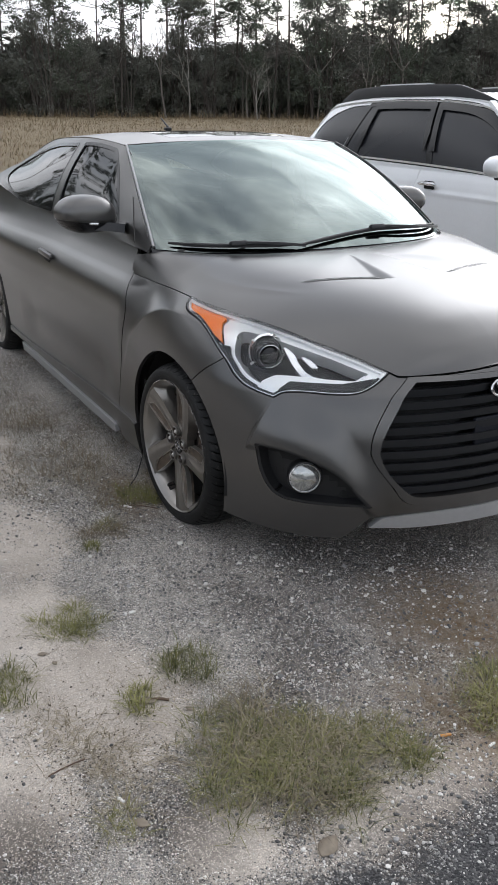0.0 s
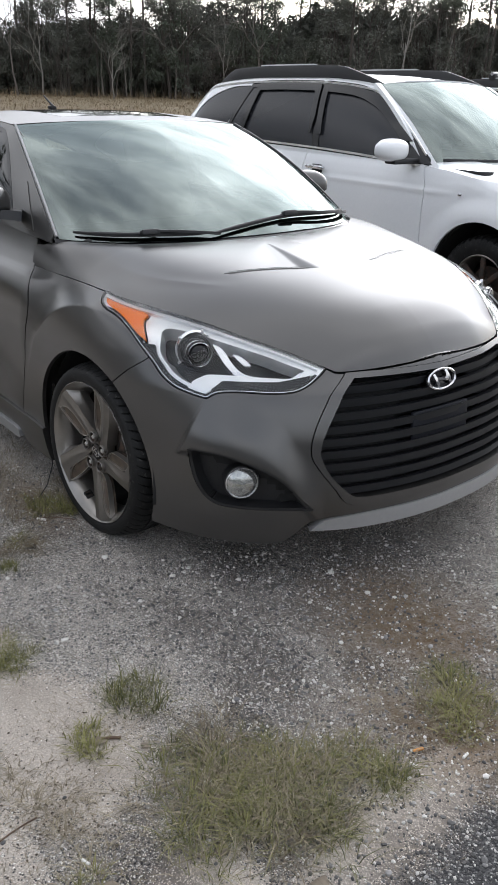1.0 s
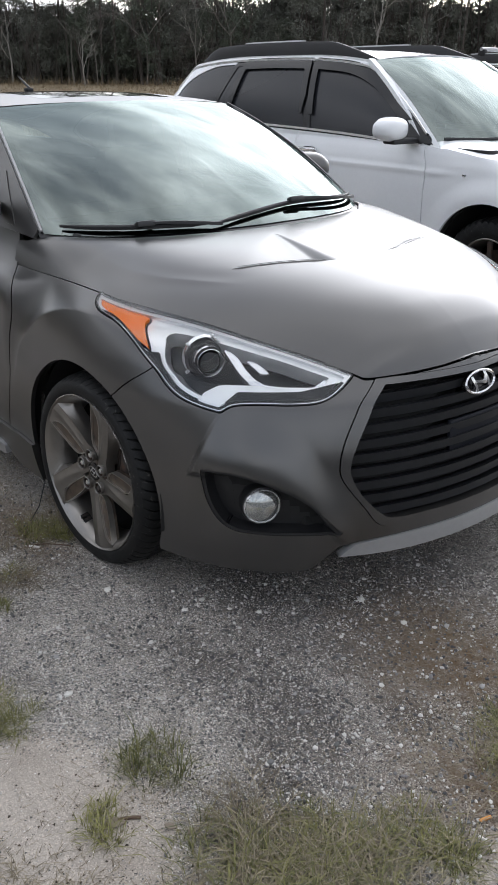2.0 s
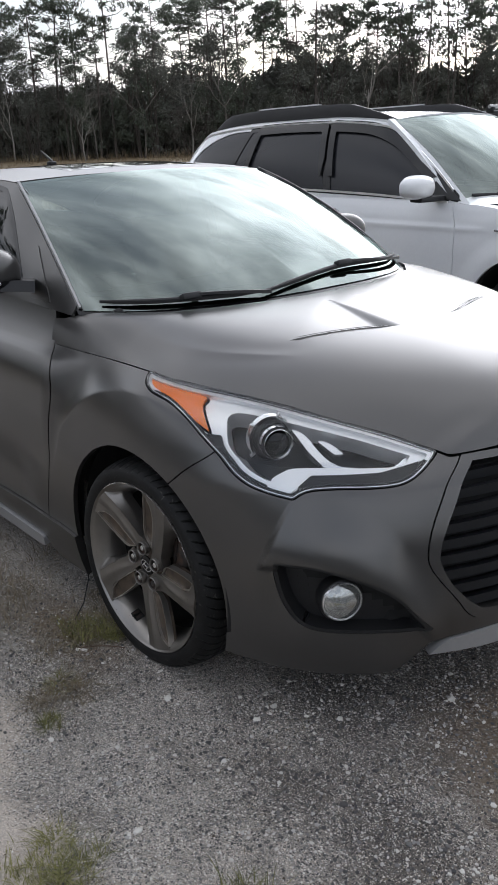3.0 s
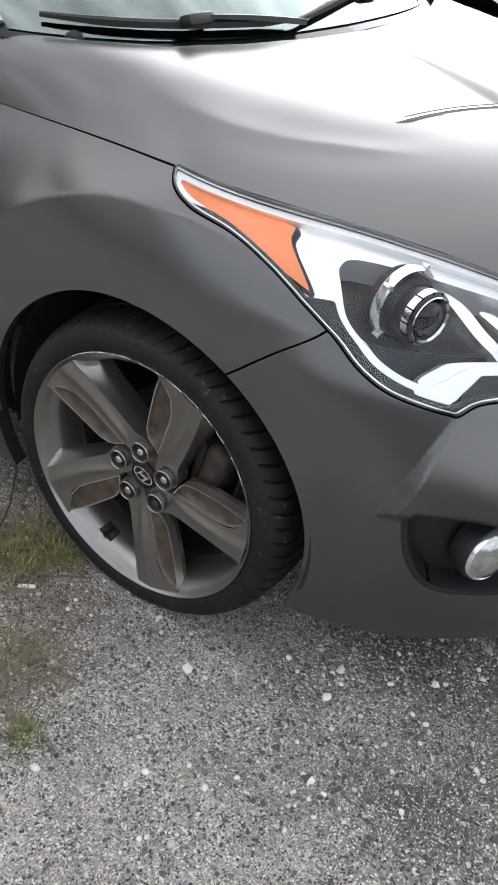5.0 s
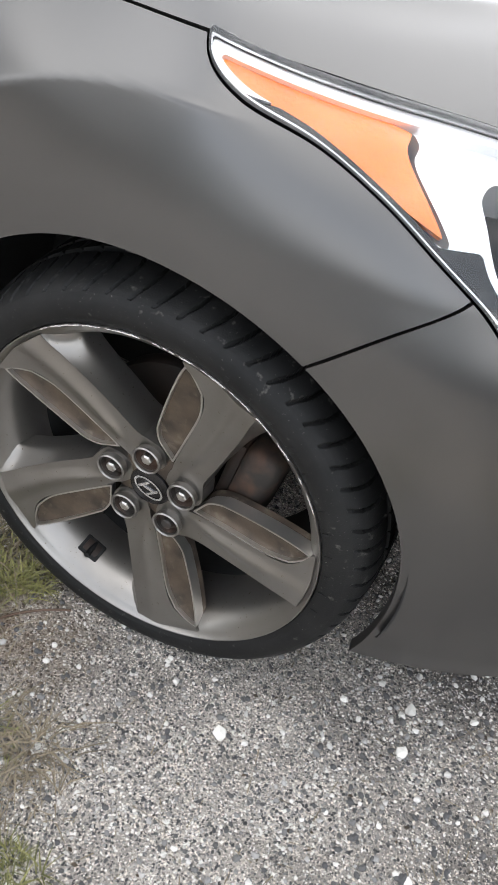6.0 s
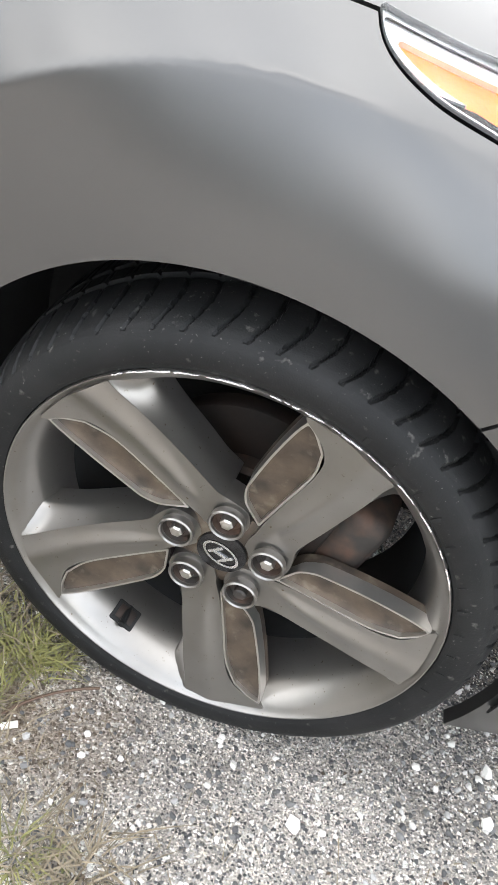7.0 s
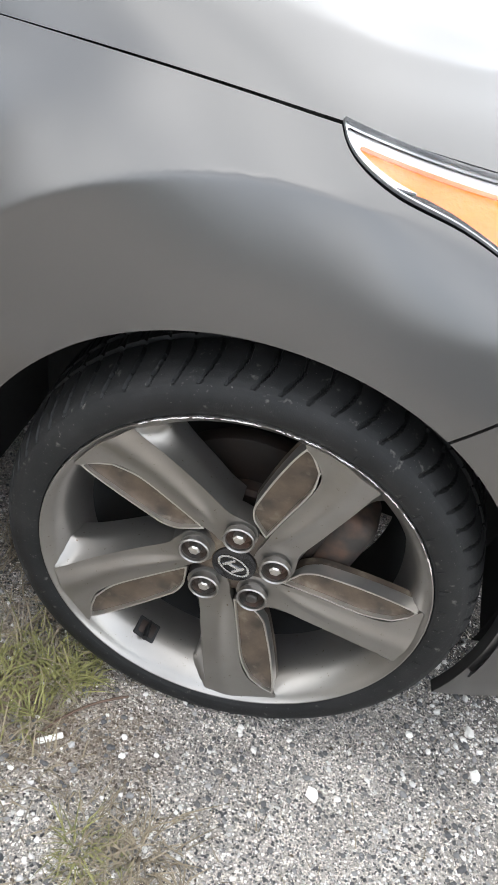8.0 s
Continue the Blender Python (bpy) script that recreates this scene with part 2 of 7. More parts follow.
def panel(name, us, vs, place, mat, parent, keep=(), lip=0.0, label="", mirror=False, core=(-1.2, 0.0, 0.55), slant=0.0):
    """A curved sheet place(u, v), cut by keep, with its edges turned in by lip."""
    uv, faces = clipped(np.asarray(us, float), np.asarray(vs, float), keep)
    u, v = uv[:, 0], uv[:, 1]
    p = place(u, v)
    e = 2e-4
    nrm = np.cross(place(u + e, v) - place(u - e, v), place(u, v + e) - place(u, v - e))
    nrm /= np.maximum(np.linalg.norm(nrm, axis=1), 1e-12)[:, None]
    if ((p - np.array(core)) * nrm).sum() < 0:
        nrm, faces = -nrm, [f[::-1] for f in faces]
    verts, normals = p, nrm
    if lip:
        edges = set()
        for f in faces:
            for a, b in zip(f, f[1:] + f[:1]):
                if (b, a) in edges:
                    edges.discard((b, a))
                else:
                    edges.add((a, b))
        rim = {}
        extra = []
        edges = sorted(edges)
        outward = {}
        for a, b in edges:
            d = p[b] - p[a]
            o = np.cross(d, nrm[a])
            o /= max(np.linalg.norm(o), 1e-9)
            for q in (a, b):
                outward[q] = outward.get(q, 0) + o
        for a, b in edges:
            for q in (a, b):
                if q not in rim:
                    rim[q] = len(p) + len(extra)
                    o = outward[q] / max(np.linalg.norm(outward[q]), 1e-9)
                    extra += [p[q], p[q] - nrm[q] * abs(lip) + o * slant]
            faces.append((rim[b], rim[a], rim[a] + 1, rim[b] + 1))
        verts = np.concatenate([p, np.array(extra)])
        normals = np.concatenate([nrm, np.zeros((len(extra), 3))])
    if mirror:
        verts, normals, faces = verts * (1, -1, 1), normals * (1, -1, 1), [f[::-1] for f in faces]
    me = bpy.data.meshes.new(name)
    me.from_pydata(verts.tolist(), [], faces)
    me.polygons.foreach_set("use_smooth", [True] * len(faces))
    me.materials.append(mat)
    me.normals_split_custom_set_from_vertices(normals.tolist())
    return under(new(name, me), parent, label)


def mesh_part(name, verts, faces, mat, parent, label="", smooth=True, sharp=35):
    me = bpy.data.meshes.new(name)
    me.from_pydata([tuple(q) for q in verts], [], faces)
    if mat:
        me.materials.append(mat)
    bm = bmesh.new()
    bm.from_mesh(me)
    bmesh.ops.recalc_face_normals(bm, faces=bm.faces)
    bm.to_mesh(me)
    bm.free()
    me.polygons.foreach_set("use_smooth", [smooth] * len(me.polygons))
    if smooth:
        me.set_sharp_from_angle(angle=radians(sharp))
    return under(new(name, me), parent, label)


def part(name, bm, mat, parent, label="", smooth=True, sharp=35):
    me = bpy.data.meshes.new(name)
    bmesh.ops.recalc_face_normals(bm, faces=bm.faces)
    bm.to_mesh(me)
    bm.free()
    me.materials.append(mat)
    me.polygons.foreach_set("use_smooth", [smooth] * len(me.polygons))
    if smooth:
        me.set_sharp_from_angle(angle=radians(sharp))
    return under(new(name, me), parent, label)


def block(size, bevel=0.005, m=None, segments=2):
    """A bevelled box as a bmesh."""
    bm = bmesh.new()
    bmesh.ops.create_cube(bm, size=1.0)
    bmesh.ops.scale(bm, vec=size, verts=bm.verts)
    if bevel:
        bmesh.ops.bevel(bm, geom=bm.edges[:], offset=bevel, segments=segments, affect="EDGES", profile=0.5)
    if m is not None:
        bmesh.ops.transform(bm, matrix=m, verts=bm.verts)
    return bm


def lathe(profile, segments=64, axis_m=None):
    """(radius, depth) stations turned round the y axis: depth runs along y."""
    verts, faces, n = [], [], len(profile)
    for k in range(segments):
        a = 2 * math.pi * k / segments
        verts += [(r * math.cos(a), d, r * math.sin(a)) for r, d in profile]
    for k in range(segments):
        q = (k + 1) % segments
        faces += [(k * n + i, q * n + i, q * n + i + 1, k * n + i + 1) for i in range(n - 1)]
    if axis_m is not None:
        verts = [tuple(axis_m @ Vector(v)) for v in verts]
    return verts, faces


def sweep(path, section, up=(0, 0, 1), scale=None, cap=True):
    """A section of (side, up) offsets carried along a path of points."""
    path = [Vector(p) for p in path]
    verts, faces, n = [], [], len(section)
    for i, p in enumerate(path):
        d = (path[min(i + 1, len(path) - 1)] - path[max(i - 1, 0)]).normalized()
        s = d.cross(Vector(up)).normalized()
        w = s.cross(d)
        k = scale(i / (len(path) - 1)) if scale else 1.0
        verts += [p + s * (a * k) + w * (b * k) for a, b in section]
    for i in range(len(path) - 1):
        faces += [(i * n + j, i * n + (j + 1) % n, (i + 1) * n + (j + 1) % n, (i + 1) * n + j) for j in range(n)]
    if cap:
        faces += [tuple(range(n))[::-1], tuple((len(path) - 1) * n + j for j in range(n))]
    return verts, faces


def ring(r, n=8, sx=1.0):
    return [(r * sx * math.cos(2 * math.pi * k / n), r * math.sin(2 * math.pi * k / n)) for k in range(n)]

# ---- the matte grey hatchback: x ahead from the front axle, y to its left ----
X0 = -0.1
half_width = curve((0.1, 0.2, 0.35, 0.5, 0.65, 0.73, 0.79, 0.84, 0.875, 0.92, 1.0, 1.1), (0.86, 0.88, 0.895, 0.902, 0.902, 0.893, 0.872, 0.835, 0.788, 0.755, 0.725, 0.70))
nose = curve((0.1, 0.2, 0.28, 0.45, 0.6, 0.66, 0.72, 0.76, 0.8, 0.84, 0.88, 1.1), (0.87, 0.885, 0.888, 0.875, 0.85, 0.83, 0.795, 0.73, 0.64, 0.51, 0.33, 0.0))
corner = curve((0.1, 0.5, 0.64, 0.72, 0.8, 1.1), (0.5, 0.5, 0.58, 0.72, 0.75, 0.75))
seam = curve((0, 0.286, 0.314, 0.365, 0.435, 0.507, 0.609, 0.782, 0.904, 1.078, 1.307, 3.2), (0.728, 0.708, 0.723, 0.757, 0.793, 0.825, 0.851, 0.871, 0.878, 0.879, 0.881, 0.99))


LEDGE = curve((0.27, 0.303, 0.332, 0.367, 0.423, 0.499, 0.585, 0.7), (0.25, 0.282, 0.336, 0.40, 0.446, 0.479, 0.489, 0.489))


def soft_most(a, b, k):
    return 0.5 * (a + b + np.sqrt((a - b) ** 2 + k * k))


def bare(u, z, ledge=1.0):
    """The lower body: u runs from the middle of the nose (0) round the corner to the side (1) and on to the tail."""
    u, z = np.asarray(u, float), np.asarray(z, float)
    front = np.clip(u, 0, 1)
    c = np.maximum(np.cos(front * math.pi / 2), 0)
    x = np.where(u < 1, X0 + (nose(z) - X0) * c, X0 - (u - 1) * 1.5)
    w = half_width(z) * np.maximum(1 - c**3, 0) ** corner(z)
    w = w + ease(-x, 0.1, 0.6) * 0.025 * ease(z, 0.7, 0.9)
    w = w * np.sqrt(np.maximum(1 - np.clip((-2.55 - x) / 1.02, 0, 1) ** 4, 0))
    w = w + 0.065 * ease(-x, 1.5, 2.6) * ease(z, 0.50, 0.85)
    # fender: a flat blister round the arch that meets the sloping shoulder in a crease
    r = np.hypot(x, z - 0.309)
    s = (r - 0.34) / 0.185
    crest_w = 0.858 + 0.028 * ease(-x, 0.05, 0.38)
    blister = soft_most(0.903 - (0.903 - crest_w) * (0.35 * s + 0.65 * s * np.abs(s)), half_width(z) - 0.034 * (1 - ease(-x, 0.40, 0.64)) * ease(z, 0.55, 0.72), 0.006)
    crest_z = 0.309 + np.sqrt(np.maximum(0.525**2 - x * x, 0.01))
    shoulder = 0.785 + (crest_w - 0.785) * (0.878 - z) / np.maximum(0.878 - crest_z, 0.03)
    w = w + ease(u, 0.70, 0.90) * (1 - ease(-x, 0.30, 0.52)) * ease(z, 0.40, 0.55) * (-soft_most(-blister, -shoulder, 0.003) - half_width(z))
    w = w - 0.02 * ease(-x, 0.55, 0.8) * (1 - ease(-x, 1.9, 2.2)) * np.exp(-(((z - 0.40) / 0.10) ** 2))
    # ledge over the fog lamp, ending in a crease that climbs to the headlamp
    over = z - LEDGE(u)
    step = ledge * ease((0.537 + (0.64 - z) * 0.38) - u, -0.002, 0.007) * (1 - ease(over, 0.0, 0.17)) * ease(over, -0.05, -0.012) * ease(u, 0.27, 0.36)
    x, w = x + 0.024 * step, w + 0.016 * step
    return np.stack([x, -w, z], -1)


def skin(off=0.0, ledge=1.0):
    def place(u, v):
        p = bare(u, v, ledge)
        if off:
            e = 1e-3
            n = np.cross(bare(u + e, v, ledge) - bare(u - e, v, ledge), bare(u, v + e, ledge) - bare(u, v - e, ledge))
            n /= np.maximum(np.linalg.norm(n, axis=1), 1e-12)[:, None]
            n *= np.where((n * (p - np.array((-0.4, 0, 0.4)))).sum(1) < 0, -1, 1)[:, None]
            p = p + off * n
        return p
    return place


def at_u(x):
    return 1 + (X0 - x) / 1.5


car = tagged(new("hatchback_car"), "dark grey matte compact hatchback parked on gravel", "car")
GAP = 0.0022
ARCH = (0.0, 0.309, 0.368)


def off_arch(cx, grow=0.0):
    def f(u, v):
        p = bare(u, v)
        return np.hypot(p[:, 0] - cx, (p[:, 2] - ARCH[1]) * np.where(p[:, 2] < ARCH[1], 0.9, 1.0)) - ARCH[2] - grow
    return f


HEADLAMP = loop([(0.892, 0.882), (0.892, 0.882), (0.880, 0.861), (0.843, 0.844), (0.777, 0.826), (0.733, 0.798), (0.701, 0.761), (0.678, 0.73), (0.652, 0.692), (0.617, 0.664), (0.576, 0.648),
                 (0.536, 0.637), (0.536, 0.637), (0.511, 0.656), (0.465, 0.661), (0.41, 0.659), (0.365, 0.661), (0.341, 0.674), (0.322, 0.704), (0.311, 0.722), (0.311, 0.722),
                 (0.366, 0.758), (0.437, 0.795), (0.511, 0.8265), (0.611, 0.852), (0.782, 0.872)])
FOG = loop([(0.577, 0.484), (0.577, 0.484), (0.499, 0.479), (0.423, 0.446), (0.367, 0.4), (0.332, 0.336), (0.301, 0.282), (0.301, 0.282), (0.332, 0.279), (0.391, 0.280), (0.469, 0.281), (0.518, 0.289),
            (0.548, 0.318), (0.568, 0.372), (0.576, 0.435)])
GRILLE_OUT = [(0.272, 0.706), (0.281, 0.651), (0.293, 0.58), (0.302, 0.503), (0.302, 0.462), (0.287, 0.417), (0.258, 0.354), (0.235, 0.303), (0.202, 0.284), (0.122, 0.281), (0.0, 0.280)]
GRILLE_IN = [(0.250, 0.690), (0.262, 0.61), (0.272, 0.553), (0.284, 0.487), (0.282, 0.454), (0.264, 0.395), (0.227, 0.331), (0.200, 0.312), (0.123, 0.310), (0.0, 0.309)]


def hexagon(side, top):
    """The grille's outline, on both sides of the middle."""
    pts = [(0.0, top)] + side
    return loop(side[:1] + side + [(-u, z) for u, z in side[-2::-1]] + [(-side[0][0], side[0][1])], 6)


def both(poly):
    """Keep what lies outside an outline that spans the middle."""
    return outside(poly)


BUMPER_SEAM = curve((0.53, 0.625, 0.683, 0.734, 0.9), (0.885, 0.799, 0.744, 0.681, 0.50))


def ahead_of_seam(u, v):
    return BUMPER_SEAM(v) - GAP - u


def behind_seam(u, v):
    return u - BUMPER_SEAM(v) - GAP


def below_seam(u, v):
    return (seam(u) - 0.0025 - v) * 0.8


CHIN = curve((0, 0.09, 0.20, 0.30, 0.322, 0.346, 0.372, 0.431, 0.514, 0.577, 0.648, 0.8, 1.0), (0.255, 0.256, 0.252, 0.242, 0.220, 0.186, 0.158, 0.150, 0.150, 0.152, 0.155, 0.156, 0.156))
DOOR_EDGE = curve((0.15, 0.29, 0.54, 0.575, 0.74, 0.76, 0.836, 0.88, 0.954, 1.0), (-0.60, -0.568, -0.49, -0.487, -0.468, -0.47, -0.501, -0.555, -0.608, -0.63))
BELT = curve((-3.4, -2.8, -2.0, -0.9, -0.5), (1.10, 1.05, 0.995, 0.985, 0.975))
SILL = curve((-3.4, -2.4, -0.5, -0.35), (0.24, 0.235, 0.285, 0.275))


def fin(a, b, step):
    return np.linspace(a, b, max(2, int(abs(b - a) / step) + 1))


for mirrored in (False, True):
    fineness = 1.0 if not mirrored else 2.0
    fender = panel("fender", fin(0.60, 1.36, 0.0045 * fineness), fin(0.16, 0.9, 0.006 * fineness), skin(), PAINT, car,
                   (behind_seam, below_seam, outside(HEADLAMP, 0.003), off_arch(0.0), lambda u, v: (bare(u, v)[:, 0] - DOOR_EDGE(v) - 0.003) / 1.5,
                    lambda u, v: np.where(bare(u, v)[:, 0] < -0.1, v - SILL(bare(u, v)[:, 0]) - 0.002, 0.05)), 0.016, mirror=mirrored)
    front_door = panel("front_door", fin(1.22, 2.14, 0.009 * fineness), fin(0.2, 1.02, 0.0085 * fineness), skin(), PAINT, car,
                       (lambda u, v: (DOOR_EDGE(v) - 0.003 - bare(u, v)[:, 0]) / 1.5, lambda u, v: BELT(bare(u, v)[:, 0]) - v, lambda u, v: v - SILL(bare(u, v)[:, 0]) - 0.003,
                        lambda u, v: at_u(-1.70 - 0.05 * ease(v, 0.3, 0.9)) - u - GAP), 0.015, mirror=mirrored)
    quarter = panel("quarter_panel", np.concatenate([fin(2.05, 3.0, 0.012), fin(3.01, 3.30, 0.004)]), fin(0.2, 1.12, 0.012), skin(), PAINT, car,
                    (lambda u, v: u + GAP - at_u(-1.70 - 0.05 * ease(v, 0.3, 0.9)), lambda u, v: BELT(bare(u, v)[:, 0]) - v, lambda u, v: v - SILL(bare(u, v)[:, 0]) - 0.003, off_arch(-2.92)), 0.015, mirror=mirrored)
    sill = panel("side_sill", fin(1.12, 2.62, 0.012), fin(0.14, 0.30, 0.008), skin(0.012), PAINT, car,
                 (lambda u, v: SILL(bare(u, v)[:, 0]) - v, off_arch(0.0, 0.003), off_arch(-2.92, 0.003), lambda u, v: v - 0.205 + 0.06 * (1 - ease(u, 1.28, 1.36))), 0.03, mirror=mirrored)
    strip = panel("sill_strip", fin(1.345, 2.42, 0.02), fin(0.14, 0.21, 0.01), skin(0.022), STRIP, car, (lambda u, v: 0.199 - v - 0.1 * np.maximum(1.36 - u, 0), lambda u, v: v - 0.152 - 0.6 * np.maximum(1.36 - u, 0)), 0.04,
                  label="lighter grey sill strip", mirror=mirrored)
    panel("inner_lining", fin(0.10, 3.12, 0.02), fin(0.23, 0.80, 0.02), skin(-0.05), VOID, car, (off_arch(0.0, 0.02), off_arch(-2.92, 0.02), outside(HEADLAMP, 0.004)), mirror=mirrored)

bumper_keep = [ahead_of_seam, lambda u, v: below_seam(np.abs(u), v), lambda u, v: outside(HEADLAMP, 0.003)(np.abs(u), v), lambda u, v: outside(FOG)(np.abs(u), v), outside(hexagon(GRILLE_OUT, 0.728), 0.002),
               lambda u, v: v - CHIN(np.abs(u)), lambda u, v: seam(np.abs(u)) - 0.004 - v, off_arch(0.0)]


def mirrored_skin(off=0.0):
    place = skin(off)

    def f(u, v):
        p = place(np.abs(u), v)
        p[:, 1] *= np.where(np.asarray(u) < 0, -1, 1)
        return p
    return f


bumper_keep[0] = lambda u, v: ahead_of_seam(np.abs(u), v)
bumper_keep[7] = lambda u, v: off_arch(0.0)(np.abs(u), v)
bumper = panel("front_bumper", np.concatenate([fin(-0.93, -0.006, 0.0075), fin(0.0, 0.93, 0.0045)]), fin(0.135, 0.80, 0.0055), mirrored_skin(), PAINT, car, bumper_keep, 0.018)
LIPTOP = curve((0, 0.12, 0.274, 0.31), (0.258, 0.258, 0.245, 0.206))
panel("lip_strip", fin(-0.312, 0.312, 0.008), fin(0.19, 0.265, 0.006), mirrored_skin(0.006), STRIP, bumper, (lambda u, v: LIPTOP(np.abs(u)) - v - 0.004, lambda u, v: v - 0.200 - 0.004 * ease(np.abs(u), 0.2, 0.31)), 0.03, "lighter grey lower lip")
panel("grille_frame", fin(-0.33, 0.33, 0.005), fin(0.26, 0.74, 0.005), mirrored_skin(0.004), PAINT, bumper, (inside(hexagon(GRILLE_OUT, 0.728)), outside(hexagon(GRILLE_IN, 0.70)), lambda u, v: seam(np.abs(u)) - 0.003 - v), 0.045)
panel("grille_backing", fin(-0.40, 0.40, 0.02), fin(0.22, 0.72, 0.02), mirrored_skin(-0.10), VOID, car)

# grille bars
inner = hexagon(GRILLE_IN, 0.70)
for k in range(9):
    z = 0.335 + k * 0.0425
    right = max(abs(p[0]) for p in inner if abs(p[1] - z) < 0.02) + 0.012
    us = np.linspace(-right, right, 41)
    rows = mirrored_skin(-0.034)(us, np.full(41, z))
    verts, faces = sweep(rows, [(-0.024, 0.014), (0.004, 0.009), (0.012, 0.002), (0.0135, -0.004), (0.010, -0.0135), (-0.022, -0.012)])
    mesh_part("grille_bar", verts, faces, GRILLE, bumper, sharp=50)
pm = mirrored_skin(-0.012)(np.array([0.0]), np.array([0.505]))[0]
part("plate_holder", block((0.016, 0.275, 0.112), 0.006, pose(pm[0] - 0.004, 0.0, 0.507, 0, -5, 0)), PLATE, bumper, "blank dark plate holder")
em = Matrix.Translation((nose(0.655) + 0.006, 0.0, 0.655)) @ pose(0, 0, 0, 0, -14, 0)
badge_verts, badge_faces = [], []
for k in range(48):
    a = 2 * math.pi * k / 48
    for r, d in ((1.0, 0.0), (1.0, 0.007), (0.93, 0.010), (0.84, 0.007), (0.84, 0.0)):
        badge_verts.append(em @ Vector((d, 0.072 * r * math.cos(a), 0.0375 * (r - (1 - r) * 0.3) * math.sin(a))))
    badge_faces += [(k * 5 + i, (k + 1) % 48 * 5 + i, (k + 1) % 48 * 5 + i + 1, k * 5 + i + 1) for i in range(4)]
badge = mesh_part("badge", badge_verts, badge_faces, CHROME, bumper, "chrome oval badge")
for (ya, za), (yb, zb), wide in (((0.040, -0.020), (0.018, 0.029), 0.007), ((-0.018, -0.029), (-0.040, 0.020), 0.007), ((0.028, -0.006), (-0.028, 0.006), 0.006)):
    verts, faces = sweep([em @ Vector((0.004, ya, za)), em @ Vector((0.008, (ya + yb) / 2, (za + zb) / 2)), em @ Vector((0.004, yb, zb))], [(-wide, -0.005), (wide, -0.005), (0.7 * wide, 0.005), (-0.7 * wide, 0.005)], up=(1, 0, 0))
    mesh_part("badge_bar", verts, faces, CHROME, badge)
verts, faces = lathe([(0.0, 0.0), (0.9, 0.0), (1.0, 0.3)], 32)
mesh_part("badge_back", [em @ Vector((-0.004 + 0.004 * v[1], 0.073 * v[0], 0.038 * v[2])) for v in verts], faces, GLOSSBLACK, badge)

# fog lamp pockets and lamps
for mirrored in (False, True):
    pocket = panel("fog_pocket", fin(0.27, 0.62, 0.006), fin(0.25, 0.52, 0.006), skin(-0.05, 0.0), BLACK, bumper, (inside(FOG, 0.02),), mirror=mirrored)
    panel("pocket_wall", fin(0.28, 0.60, 0.004), fin(0.26, 0.51, 0.004), skin(-0.004), BLACK, bumper, (inside(FOG, 0.001), outside(FOG, -0.008)) , 0.055, mirror=mirrored, slant=0.006)
    sgn = 1 if mirrored else -1
    fm = Matrix.Translation((0.628, sgn * 0.665, 0.368)) @ look((0, 0, 0), (0.80, sgn * 0.34, 0.02)) @ pose(0, 0, 0, 90, 0, 0)
    lamp = mesh_part("fog_lamp", *lathe([(0.0, -0.026), (0.022, -0.024), (0.042, -0.016), (0.0525, -0.005), (0.053, 0.004), (0.049, 0.012)], 40, fm), FOGGLASS, bumper, "round clear fog lamp")
    mesh_part("lamp_ring", *lathe([(0.0505, -0.006), (0.0525, -0.010), (0.0550, -0.006), (0.0555, -0.002)], 40, fm), SATIN, lamp)
    mesh_part("lamp_housing", *lathe([(0.0545, -0.003), (0.0580, -0.001), (0.0600, 0.006), (0.0570, 0.040)], 40, fm), BLACK, lamp)
    mesh_part("bulb", *lathe([(0.0, -0.024), (0.007, -0.0225), (0.009, -0.020), (0.009, -0.015)], 20, fm @ Matrix.Translation((-0.014, 0, 0.010))), CHROME, lamp)

# headlamps
AMBERLOOP = loop([(0.872, 0.872), (0.872, 0.872), (0.842, 0.852), (0.775, 0.834), (0.723, 0.803), (0.687, 0.779), (0.687, 0.779), (0.683, 0.829), (0.662, 0.846), (0.662, 0.846), (0.716, 0.859), (0.78, 0.866)])
EYE = loop([(0.640, 0.8), (0.626, 0.817), (0.598, 0.823), (0.542, 0.813), (0.477, 0.79), (0.417, 0.764), (0.374, 0.74), (0.348, 0.724), (0.348, 0.724), (0.366, 0.702), (0.42, 0.702), (0.471, 0.705), (0.524, 0.700),
            (0.559, 0.678), (0.589, 0.679), (0.632, 0.707), (0.653, 0.754)])
FOOT = loop([(0.580, 0.681), (0.561, 0.700), (0.538, 0.709), (0.471, 0.709), (0.427, 0.703), (0.427, 0.697), (0.490, 0.697), (0.517, 0.685), (0.535, 0.656), (0.535, 0.656), (0.558, 0.665)])
FOIL = loop([(0.512, 0.796), (0.496, 0.782), (0.488, 0.75), (0.472, 0.718), (0.437, 0.709), (0.383, 0.705), (0.350, 0.728), (0.347, 0.718), (0.369, 0.693), (0.427, 0.697), (0.484, 0.706), (0.503, 0.742), (0.511, 0.777)])
SHARD = loop([(0.480, 0.778), (0.480, 0.778), (0.462, 0.772), (0.446, 0.748), (0.446, 0.748), (0.463, 0.748), (0.463, 0.748)])


def drl_top(u):
    """Upper edge of the light strip along the lamp's foot."""
    return 0.693 - 1.4 * np.maximum(u - 0.512, 0) + 0.25 * np.maximum(0.40 - u, 0)


def white_part(u, v):
    """Where the lamp's silvered bezel shows: below and outside it the bezel is black."""
    return np.maximum.reduce([inside(EYE, 0.008)(u, v), v - 0.772, 0.585 - u])


